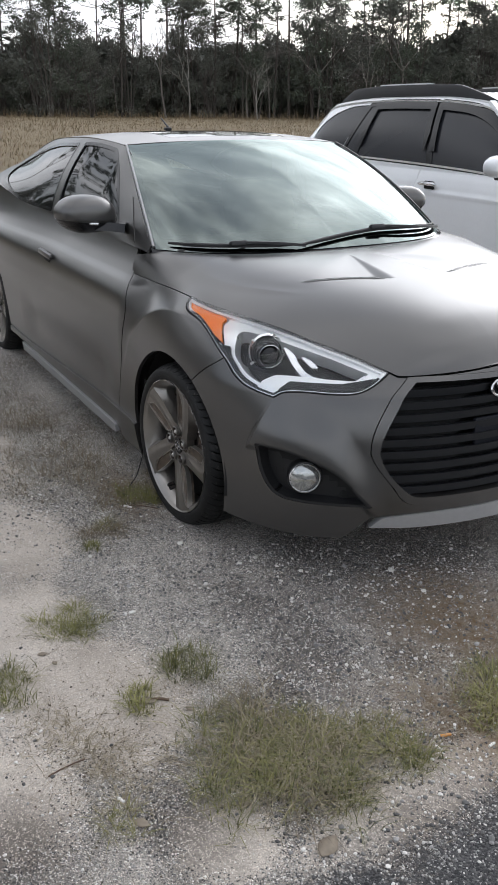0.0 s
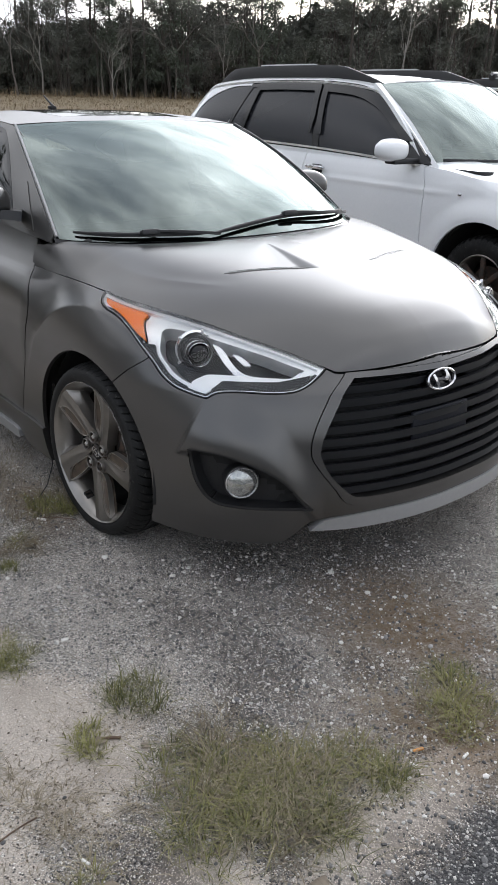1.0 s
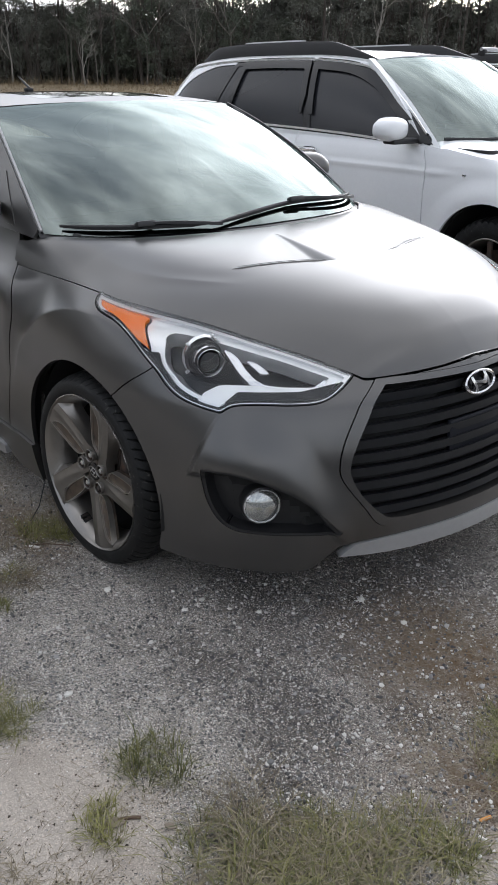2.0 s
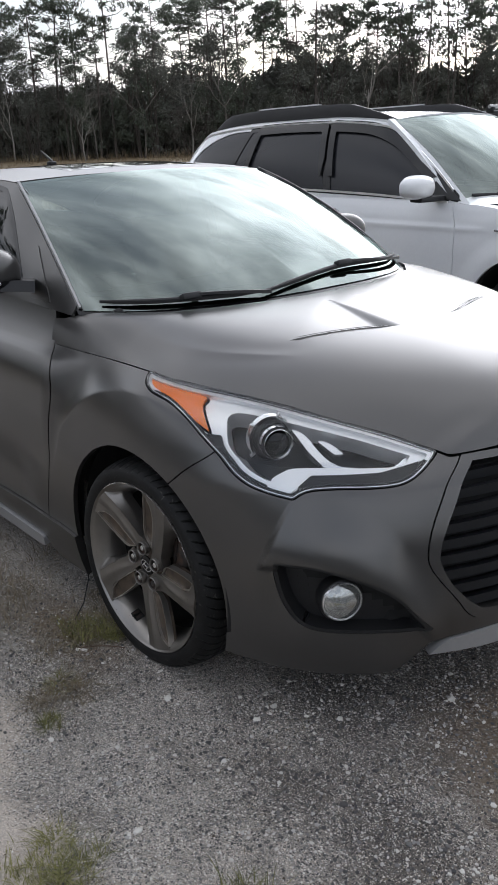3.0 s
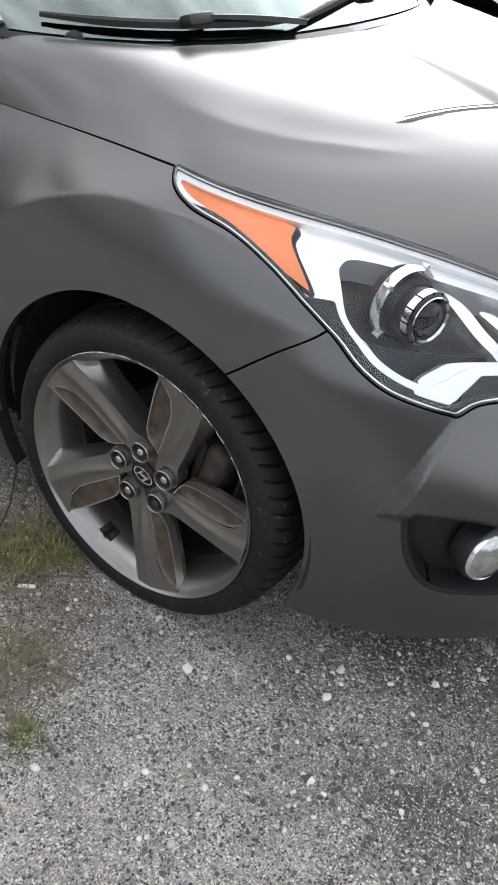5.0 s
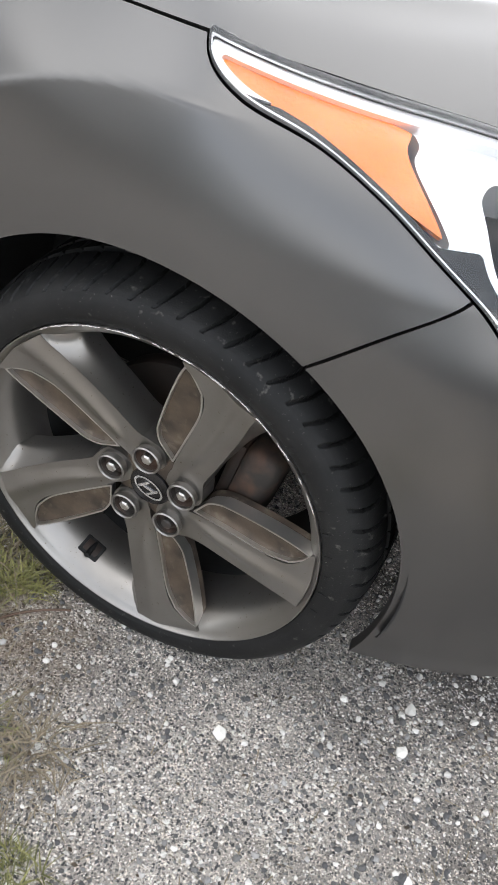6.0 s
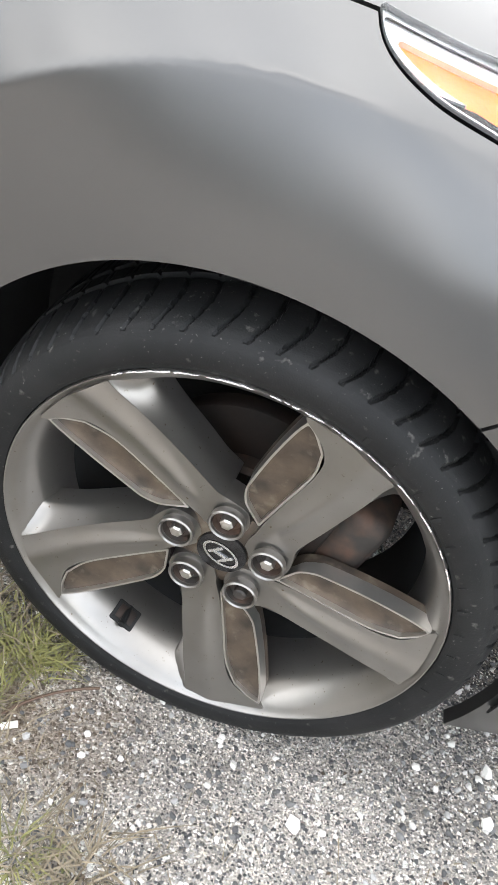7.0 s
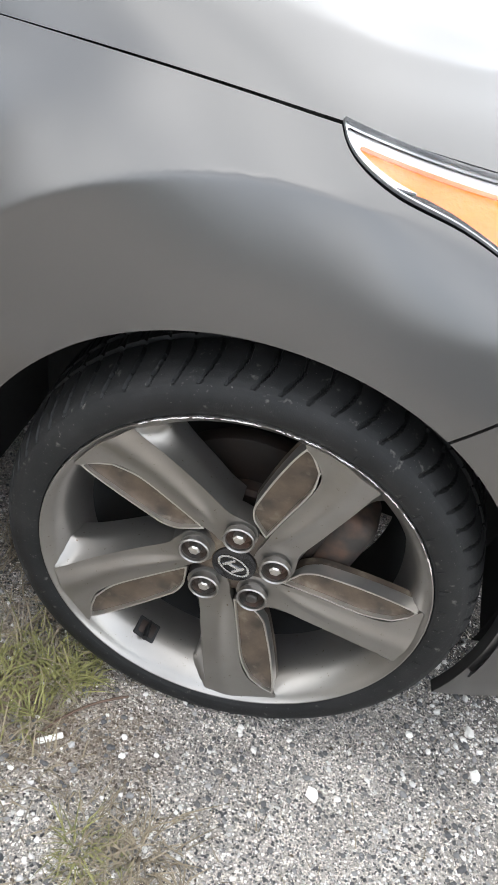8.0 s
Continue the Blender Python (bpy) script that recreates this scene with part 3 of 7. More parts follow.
for mirrored in (False, True):
    sgn = 1 if mirrored else -1
    lamp = panel("headlamp", fin(0.29, 0.91, 0.006), fin(0.62, 0.89, 0.005), skin(-0.085), BOWL, car, (inside(HEADLAMP, -0.004),), mirror=mirrored, label="clear headlamp with amber corner")
    panel("lens", fin(0.29, 0.91, 0.006), fin(0.62, 0.89, 0.005), skin(0.001), LENS, lamp, (inside(HEADLAMP, -0.0005),), 0.0, mirror=mirrored).visible_shadow = False
    panel("gasket", fin(0.29, 0.91, 0.004), fin(0.62, 0.89, 0.004), skin(-0.001), GLOSSBLACK, lamp, (inside(HEADLAMP), outside(HEADLAMP, -0.0028), lambda u, v: v - 0.60), 0.06, mirror=mirrored)
    panel("lens_edge", fin(0.29, 0.91, 0.004), fin(0.62, 0.89, 0.004), skin(-0.003), SATIN, lamp, (inside(HEADLAMP, -0.0028), outside(HEADLAMP, -0.0048)), mirror=mirrored)
    panel("lamp_rim", fin(0.29, 0.91, 0.004), fin(0.62, 0.89, 0.004), skin(-0.006), BEZEL, lamp, (inside(HEADLAMP, -0.0048), outside(HEADLAMP, -0.011), lambda u, v: v - seam(u) + 0.026), 0.03, mirror=mirrored)
    panel("dark_rim", fin(0.29, 0.91, 0.004), fin(0.62, 0.89, 0.004), skin(-0.009), GLOSSBLACK, lamp, (inside(HEADLAMP, -0.0048), lambda u, v: np.maximum(outside(HEADLAMP, -0.0125)(u, v), -white_part(u, v)), lambda u, v: seam(u) - 0.026 - v), 0.03, mirror=mirrored)
    panel("amber_reflector", fin(0.64, 0.90, 0.004), fin(0.76, 0.89, 0.004), skin(-0.012), AMBER, lamp, (inside(AMBERLOOP),), 0.01, "orange reflector", mirror=mirrored)
    panel("reflector_rim", fin(0.30, 0.90, 0.004), fin(0.63, 0.89, 0.004), skin(-0.017), BEZEL, lamp, (lambda u, v: np.maximum(inside(HEADLAMP, -0.0125)(u, v), np.minimum(inside(HEADLAMP, -0.006)(u, v), v - seam(u) + 0.026)), lambda u, v: np.maximum(0.70 - u, v - seam(u) + 0.020), outside(EYE, -0.002), outside(AMBERLOOP, 0.006), lambda u, v: v - drl_top(u), white_part), 0.05, "bright silvered rim", mirror=mirrored, slant=0.004)
    panel("running_light", fin(0.34, 0.53, 0.004), fin(0.64, 0.71, 0.003), skin(-0.014), BOWL, lamp, (inside(HEADLAMP, -0.007), lambda u, v: drl_top(u) - v), 0.02, "grey light strip", mirror=mirrored)
    panel("reflector_foot", fin(0.42, 0.60, 0.004), fin(0.64, 0.72, 0.003), skin(-0.022), BEZEL, lamp, (inside(FOOT),), 0.03, mirror=mirrored)
    panel("chrome_blade", fin(0.33, 0.53, 0.004), fin(0.68, 0.80, 0.003), skin(-0.030), SATIN, lamp, (inside(FOIL),), 0.03, mirror=mirrored)
    panel("chrome_shard", fin(0.43, 0.49, 0.004), fin(0.74, 0.79, 0.003), skin(-0.04), SATIN, lamp, (inside(SHARD),), 0.01, mirror=mirrored)
    lm = Matrix.Translation((0.408, sgn * 0.690, 0.750)) @ look((0, 0, 0), (0.86, sgn * 0.30, 0.02)) @ pose(0, 0, 0, 90, 0, 0) @ Matrix.Scale(1.12, 4)
    lf = lm @ Matrix.Translation((0, -0.018, 0))
    mesh_part("projector", *lathe([(0.031, 0.0), (0.034, -0.003), (0.037, 0.0), (0.037, 0.016), (0.0375, 0.034), (0.041, 0.036), (0.046, 0.040), (0.050, 0.075)], 48, lf), BOWL, lamp)
    mesh_part("projector_lens", *lathe([(0.0, -0.010), (0.014, -0.008), (0.025, -0.001), (0.031, 0.008), (0.031, 0.016)], 40, lf), GLOSSBLACK, lamp, "dark glass projector lens")
    mesh_part("chrome_ring", *lathe([(0.0365, 0.004), (0.0395, 0.003), (0.0400, 0.015), (0.037, 0.016)], 48, lf), CHROME, lamp)
    mesh_part("chrome_ring", *lathe([(0.031, -0.001), (0.0335, -0.004), (0.0355, -0.001)], 48, lf), CHROME, lamp)
    arc, arcf = lathe([(0.051, 0.030), (0.054, 0.024), (0.0575, 0.030), (0.0575, 0.040)], 48, lm)
    mesh_part("chrome_ring", arc, arcf, SATIN, lamp)
    for a in (35, 110, 180, 250, 320):
        part("chrome_clip", block((0.014, 0.012, 0.006), 0.001, lm @ pose(0.057 * math.cos(radians(a)), 0.028, 0.057 * math.sin(radians(a)), 0, -a, 0)), SATIN, lamp)
    for a in range(0, 360, 30):
        part("chrome_clip", block((0.003, 0.014, 0.0025), 0, lf @ pose(0.0385 * math.cos(radians(a)), 0.009, 0.0385 * math.sin(radians(a)), 0, -a, 0)), GLOSSBLACK, lamp)

# hood
edge_u = np.linspace(0, 1.33, 400)
edge_p = bare(edge_u, seam(edge_u))
order = np.argsort(edge_p[:, 0])
EX, EY, EZ = edge_p[order, 0], -edge_p[order, 1], edge_p[order, 2]
SPINE = curve((-0.65, -0.3, -0.15, 0.0, 0.2, 0.3, 0.45, 0.6, 0.7, 0.745, 0.781), (0.998, 0.990, 0.984, 0.973, 0.953, 0.941, 0.912, 0.868, 0.812, 0.772, 0.729))
CROWN = curve((-0.6, -0.45, -0.2, 0.1, 0.3, 0.8), (26, 22, 8.0, 3.2, 2.4, 2.2))
APEX, VENT_IN, VENT_OUT = np.array((-0.08, 0.045)), np.array((0.268, 0.098)), np.array((0.160, 0.425))
FRAME = np.linalg.inv(np.stack([VENT_IN - APEX, VENT_OUT - APEX], 1))


FOLD = curve((-0.4, -0.15, -0.03, 0.06, 0.16, 0.22, 0.3), (0.685, 0.68, 0.665, 0.625, 0.545, 0.49, 0.42))


def hood_at(x, y):
    x, y = np.asarray(x, float), np.abs(np.asarray(y, float))
    ye, ze = np.interp(x, EX, EY), np.interp(x, EX, EZ)
    z = SPINE(x) - (SPINE(x) - ze) * np.minimum(y / np.maximum(ye - 0.003, 0.02), 1.15) ** CROWN(x)
    fold = (y - FOLD(x)) * 0.85
    z = z - 0.07 * (np.sqrt(fold * fold + 0.006**2) - 0.006) * np.exp(-((fold / 0.05) ** 2)) * ease(x, -0.22, -0.05) * (1 - ease(x, 0.16, 0.28))
    ab = np.stack([x - APEX[0], y - APEX[1]], -1) @ FRAME.T
    s, t = ab.sum(-1), ab[..., 1] / np.maximum(ab.sum(-1), 1e-3)
    z = z - 0.017 * np.clip(s, 0, 1) * (1 - ease(s, 0.995, 1.03)) * (1 - ease(t, 0.25, 1.0)) * ease(t, -0.10, 0.10) * (1 - ease(s, 1.0, 1.03))
    return z


def hood_place(x, y):
    return np.stack([x, y, hood_at(x, y)], -1)


rear = [(-0.605, 0.775), (-0.545, 0.768), (-0.47, 0.742), (-0.35, 0.664), (-0.25, 0.553), (-0.197, 0.40), (-0.165, 0.2), (-0.155, 0.0)]
half = [(p[0], -p[1] - 0.002) for p in edge_p[::4]]
half = [(x - 0.0015, y) for x, y in half] + rear
HOODLOOP = np.array([(x, -y) for x, y in half] + [(x, y) for x, y in half[-2:0:-1]])
panel("hood", fin(-0.62, 0.79, 0.005), fin(-0.84, 0.84, 0.0056), hood_place, PAINT, car, (inside(HOODLOOP),), 0.014)
for sgn in (-1, 1):
    a, b = VENT_IN, VENT_OUT
    pts = [a + (b - a) * t for t in np.linspace(0.03, 0.98, 24)]
    path = [(p[0] + 0.004 - 0.012 * math.sin(math.pi * i / 23), sgn * p[1], float(hood_at(p[0] + 0.01, p[1])) + 0.0005) for i, p in enumerate(pts)]
    mesh_part("hood_vent", *sweep(path, [(-0.011, 0.0), (-0.008, 0.003), (-0.005, 0.0), (0.005, 0.0), (0.008, 0.003), (0.011, 0.0), (0.0, -0.004)], scale=lambda t: min(1, 0.25 + 8 * min(t, 1 - t))), PAINT, car)
    mesh_part("vent_slot", *sweep(path, [(-0.0055, 0.0), (-0.004, 0.0022), (0.004, 0.0022), (0.0055, 0.0)], scale=lambda t: min(1, 0.25 + 8 * min(t, 1 - t))), GLOSSBLACK, car)

# cowl, windshield, roof
WTOP = curve((0, 1), (0, 1))


def shield(t, s, off=0.0):
    t, s = np.asarray(t, float), np.asarray(s, float)
    a = np.abs(t)
    foot = np.stack([-0.205 - 0.06 * a**2 - 0.225 * a**5, 0.748 * t, 0.987 + 0 * t], -1)
    head = np.stack([-1.095 - 0.095 * a**2, 0.584 * t, 1.392 - 0.026 * a**2], -1)
    k = s[..., None]
    p = foot * (1 - k) + head * k
    n = np.array((0.42, 0.0, 0.907))
    return p + n * (off + 0.030 * 4 * k * (1 - k)) + np.stack([0 * t, 0.012 * t * 4 * s * (1 - s), 0 * t], -1)


panel("windshield", fin(-0.985, 0.985, 0.02), fin(0.0, 0.99, 0.02), lambda t, s: shield(t, s), WINDSHIELD, car, label="windshield reflecting the cloudy sky")
panel("windshield_border", fin(-1, 1, 0.01), fin(-0.02, 1.0, 0.01), lambda t, s: shield(t, s, -0.004), GLOSSBLACK, car, (lambda t, s: np.maximum.reduce([np.abs(t) - 0.955, s - 0.975, 0.085 - s]),), label="black glass border")
panel("cowl", fin(-0.985, 0.985, 0.02), fin(-0.10, 0.06, 0.02), lambda t, s: shield(t, s, -0.008) * (1, 1, 0) + np.stack([0 * t, 0 * t, 0.962 + 0.45 * np.maximum(s, 0)], -1), BLACK, car)
for sgn in (-1, 1):
    verts, faces = sweep([shield(np.array([sgn * 0.992]), np.array([s]), 0.004)[0] for s in np.linspace(0.01, 0.99, 24)], [(-0.006, -0.004), (-0.004, 0.004), (0.004, 0.004), (0.006, -0.004)])
    # near strip pale, far strip black: the bright edge glint is put into colour
    mesh_part("windshield_trim", verts, faces, STRIP if sgn < 0 else BLACK, car)

ROOFZ = curve((-3.28, -2.8, -2.2, -1.6, -1.19, -1.05), (1.20, 1.29, 1.362, 1.384, 1.366, 1.352))
RAILY = curve((-3.28, -2.8, -2.2, -1.6, -1.19, -0.47), (0.47, 0.53, 0.580, 0.600, 0.588, 0.752))
RAILZ = curve((-3.28, -2.8, -2.2, -1.6, -1.19, -0.85, -0.47), (1.19, 1.285, 1.358, 1.380, 1.362, 1.205, 0.985))


def roof_place(x, t):
    return np.stack([x, t * RAILY(np.minimum(x, -1.19)), ROOFZ(x) + 0.03 * (1 - np.abs(t) ** 2.2)], -1)


def roof_front(x, t):
    return -1.100 - 0.095 * t * t - x


def sunroof(grow):
    return lambda x, t: 0.58 + grow - np.maximum(np.abs(t) / 0.9, np.abs(x + 1.68) / 0.62 * 0.9)


panel("roof", fin(-3.27, -1.08, 0.015), fin(-1, 1, 0.03), roof_place, PAINT, car, (roof_front, lambda x, t: -sunroof(0.006)(x, t)), 0.015)
panel("sunroof", fin(-2.3, -1.1, 0.015), fin(-0.7, 0.7, 0.03), roof_place, TINTED, car, (sunroof(0.0),), 0.01, "closed tinted sunroof panel")
part("antenna", block((0.05, 0.03, 0.02), 0.008, pose(-2.06, 0, 1.412)), BLACK, car, "stubby roof antenna")
mesh_part("antenna_mast", *sweep([(-2.05, 0, 1.42), (-2.16, 0, 1.47)], ring(0.006), scale=lambda t: 1 - 0.4 * t), BLACK, car)
panel("hatch", fin(-1, 1, 0.05), fin(0, 1, 0.05), lambda t, s: np.stack([-3.27 - 0.09 * s, t * (0.47 + 0.18 * s), 1.205 - 0.3 * s + 0.02 * (1 - t * t)], -1), PAINT, car)

BELTY = curve((-3.28, -2.8, -2.2, -1.6, -0.5), (0.72, 0.795, 0.808, 0.775, 0.765))


def glasshouse(off=0.0):
    def place(x, v):
        yb, zb, yu, zu = BELTY(x), BELT(x) - 0.002, RAILY(x), RAILZ(x)
        bow = 4 * v * (1 - v) * 0.028 * ease(-x, 0.6, 1.2)
        return np.stack([x, -(yb + (yu - yb) * v + bow + off), zb + (zu - zb) * v], -1)
    return place


def pane(poly, grow, sign):
    f = inside(poly, grow, sign)
    place = glasshouse()

    def g(x, v):
        return f(x, place(x, v)[:, 2])
    return g


DOORPANE = loop([(-0.880, 1.022), (-0.880, 1.022), (-0.985, 1.13), (-1.10, 1.24), (-1.215, 1.318), (-1.30, 1.338), (-1.50, 1.348), (-1.665, 1.345), (-1.665, 1.345), (-1.70, 1.20), (-1.72, 1.018), (-1.72, 1.018)], 8)
REARPANE = loop([(-1.83, 1.018), (-1.83, 1.018), (-1.81, 1.20), (-1.78, 1.338), (-1.78, 1.338), (-2.15, 1.318), (-2.55, 1.255), (-2.82, 1.175), (-2.90, 1.125), (-2.75, 1.075), (-2.4, 1.030)], 8)
SAIL = loop([(-0.655, 0.995), (-0.655, 0.995), (-0.868, 1.165), (-0.868, 1.165), (-0.868, 1.0), (-0.868, 1.0)], 4)
for mirrored in (False, True):
    frame_side = panel("side_frame", fin(-3.27, -0.5, 0.008), fin(0, 1, 0.012), glasshouse(), PAINT, car, (pane(DOORPANE, 0.016, -1.0), pane(REARPANE, 0.016, -1.0)), 0.012, mirror=mirrored)
    panel("door_trim", fin(-1.76, -0.84, 0.008), fin(0, 1, 0.012), glasshouse(0.001), GLOSSBLACK, car, (pane(DOORPANE, 0.016, 1.0), pane(DOORPANE, 0.0, -1.0)), 0.012, mirror=mirrored)
    panel("door_trim", fin(-2.95, -1.74, 0.008), fin(0, 1, 0.012), glasshouse(0.001), GLOSSBLACK, car, (pane(REARPANE, 0.016, 1.0), pane(REARPANE, 0.0, -1.0)), 0.012, mirror=mirrored)
    panel("door_window", fin(-1.76, -0.84, 0.02), fin(0, 1, 0.03), glasshouse(-0.006), TINTED, car, (pane(DOORPANE, 0.002, 1.0),), mirror=mirrored, label="dark tinted window")
    panel("rear_window", fin(-2.95, -1.74, 0.02), fin(0, 1, 0.03), glasshouse(-0.006), TINTED, car, (pane(REARPANE, 0.002, 1.0),), mirror=mirrored, label="dark tinted window")
    panel("mirror_sail", fin(-0.88, -0.64, 0.008), fin(0, 1, 0.02), glasshouse(0.004), PAINT, car, (pane(SAIL, 0.0, 1.0),), 0.01, mirror=mirrored)
    sgn = 1 if mirrored else -1
    # door mirror
    mx, my, mz, reach = (-0.82, 0.922, 1.098, 0.140) if sgn < 0 else (-0.94, 0.895, 1.065, 0.115)
    for low in (False, True):
        bm = bmesh.new()
        bmesh.ops.create_uvsphere(bm, u_segments=36, v_segments=28, radius=1.0)
        for v in bm.verts:
            x, y, z = v.co
            out = sgn * y
            x = max(x, -0.25) if x < 0 else x
            z = min(z, -0.20) if low else max(z, -0.24)
            size = 0.955 if low else 1.0
            tall = 0.084 * (1 - 0.34 * max(0, out) ** 1.5 - 0.06 * max(0, -out))
            v.co = (math.copysign(abs(x) ** 0.75, x) * 0.088 * size, math.copysign(abs(y) ** 0.65, y) * reach * size, math.copysign(abs(z) ** 0.8, z) * tall * (1.0 if not low else 0.92) + 0.010 * out)
        bmesh.ops.transform(bm, matrix=pose(mx, sgn * my, mz, 0, 0, sgn * -14), verts=bm.verts)
        if low:
            part("mirror_base", bm, GLOSSBLACK, mirror_part, "gloss black lower shell", sharp=50)
        else:
            mirror_part = part("door_mirror", bm, PAINT, car, "matte grey door mirror", sharp=50)
    mesh_part("mirror_arm", *sweep([(mx + 0.05, sgn * 0.755, mz - 0.058), (mx + 0.03, sgn * 0.80, mz - 0.052), (mx, sgn * my, mz - 0.042)], [(-0.055, -0.016), (0.055, -0.016), (0.04, 0.020), (-0.04, 0.020)]), GLOSSBLACK, mirror_part)
    mesh_part("turn_signal", *sweep([(mx + 0.087 - 0.0022 * i * i, sgn * (my - 0.03 + 0.022 * i), mz - 0.032 + 0.0025 * i) for i in range(8)], ring(0.006), scale=lambda t: 1 - 0.6 * t), SATIN, mirror_part, "thin clear turn signal")
    # door handle
    hm = pose(-1.60, sgn * 0.892, 0.815, 0, 3, sgn * -1.0)
    handle = part("door_handle", block((0.20, 0.028, 0.030), 0.012, hm), PAINT, car)
    part("handle_recess", block((0.10, 0.012, 0.055), 0.005, pose(-1.60, sgn * 0.882, 0.80)), VOID, handle)

# wipers
for name, ts, ss in (("wiper", (-0.935, -0.62, -0.28), (0.030, 0.028, 0.018)), ("wiper", (-0.27, 0.30, 0.86), (0.012, 0.085, 0.055))):
    tt, sv = np.linspace(ts[0], ts[2], 24), curve(ts, ss)
    line = shield(tt, sv(tt), 0.018)
    blade = mesh_part(name, *sweep(line, [(-0.007, -0.011), (0.007, -0.011), (0.0075, 0.000), (0.0035, 0.0045), (-0.0035, 0.0045)], scale=lambda t: 0.55 + 0.45 * min(1, 6 * min(t, 1 - t))), BLACK, car, "black windshield wiper")
    at = np.linspace(ts[0] * 0.52 + ts[2] * 0.48, ts[2] + (0.05 if ts[0] < -0.5 else 0.04), 14)
    drop = np.linspace(0, 1, 14)
    rows = [shield(np.array([q]), np.array([float(sv(min(q, ts[2]))) * (1 - 0.55 * w)]), 0.030 - 0.014 * w + 0.006 * math.sin(3.1 * w))[0] for q, w in zip(at, drop)]
    mesh_part("wiper_arm", *sweep(rows, [(-0.008, -0.005), (0.008, -0.005), (0.006, 0.005), (-0.006, 0.005)], scale=lambda t: 0.7 + 0.5 * t), BLACK, blade)
    part("wiper_clip", block((0.03, 0.075, 0.022), 0.007, Matrix.Translation(rows[0]) @ pose(0, 0, -0.006, 0, -22, 0)), BLACK, blade)

# small vent slots along the cowl
for k in range(64):
    t = -0.80 + k * 0.0254
    p = shield(np.array([t]), np.array([-0.022]), 0.0)[0]
    part("cowl_slot", block((0.016, 0.007, 0.004), 0.0012, pose(p[0], p[1], 0.9695, 0, 0, 0), 1), GRILLE, car)

# dark cabin
part("dashboard", block((0.52, 1.36, 0.06), 0.025, pose(-0.62, 0, 0.955, 0, -3, 0)), SEAT, car)
for y in (-0.36, 0.36):
    part("seat_back", block((0.14, 0.46, 0.62), 0.06, pose(-1.62, y, 0.85, 0, -14, 0)), SEAT, car)
    part("headrest", block((0.09, 0.26, 0.17), 0.04, pose(-1.72, y, 1.22, 0, -14, 0)), SEAT, car)
part("steering_wheel", block((0.03, 0.34, 0.04), 0.012, pose(-0.98, 0.36, 1.0, 0, -25, 0)), SEAT, car)
part("underbody", block((3.9, 1.12, 0.12), 0.03, pose(-1.25, 0, 0.27)), VOID, car)
part("rear_shelf", block((0.9, 1.2, 0.04), 0.01, pose(-2.75, 0, 0.98)), SEAT, car)

# ---- wheels ----


def dish(r):
    r = np.asarray(r)
    return -0.860 - 0.024 * np.clip(r / 0.240, 0, 1.1) ** 1.7


def polar(points, turn=0.0):
    return [(r * math.cos(radians(a + turn)), r * math.sin(radians(a + turn))) for r, a in points]


FACE = loop(polar([(0.030, 40), (0.046, 58), (0.057, 60), (0.0846, 66), (0.126, 68.3), (0.183, 69.8), (0.2130, 72.0), (0.232, 76.3), (0.2460, 81.2), (0.2460, 81.2), (0.2535, 82.5), (0.2535, 82.5), (0.2535, 70), (0.2535, 57.5), (0.2535, 57.5),
                   (0.236, 56.8), (0.207, 54.4), (0.170, 50.8), (0.1345, 45.6), (0.109, 40.0), (0.092, 33), (0.085, 23), (0.077, 8), (0.056, -2), (0.036, 5)]), 6)
INSERT = loop(polar([(0.070, 66), (0.070, 66), (0.082, 80), (0.092, 86), (0.108, 88.5), (0.124, 88.0), (0.175, 84.8), (0.2230, 82.4), (0.2455, 81.0), (0.2455, 81.0), (0.238, 78.2), (0.2185, 73.5), (0.2185, 73.5), (0.183, 70.3), (0.126, 68.9)]), 6)
# the ridge of a spoke and the foot of the bevel that falls from it to the window
RIDGE = curve((0.088, 0.1, 0.109, 0.1345, 0.170, 0.207, 0.236, 0.2535), (28.5, 36.0, 40.0, 45.6, 50.8, 54.4, 56.8, 57.5))
BEVEL_FOOT = curve((0.088, 0.109, 0.142, 0.187, 0.225, 0.2535), (1.5, 2.0, 2.4, 3.2, 5.6, 12.0))


def spoke_bevel():
    """The bright sloping flank of a spoke, wide at the rim and narrow at the hub."""
    verts, faces, rs = [], [], np.linspace(0.089, 0.2525, 40)
    for r in rs:
        for share, depth in ((0.0, 0.0002), (0.04, 0.0016), (0.10, 0.0042), (0.40, 0.013), (0.75, 0.0230), (0.93, 0.0285), (1.0, 0.034), (1.0, 0.060)):
            q = radians(float(RIDGE(r)) - share * float(BEVEL_FOOT(r)))
            verts.append((r * math.cos(q), float(dish(r)) + depth, r * math.sin(q)))
    for i in range(len(rs) - 1):
        faces += [(i * 8 + j, i * 8 + j + 1, (i + 1) * 8 + j + 1, (i + 1) * 8 + j) for j in range(7)]
    return verts, faces


def wheel_face(off=0.0, ridge=0.0):
    def place(x, z):
        r = np.hypot(x, z)
        a = np.degrees(np.arctan2(z, x))
        crest = ridge * np.exp(-(((a - 62 + (0.2 - r) * 60) / 4.5) ** 2)) * ease(r, 0.06, 0.12)
        return np.stack([x, dish(r) + off - crest, z], -1)
    return place


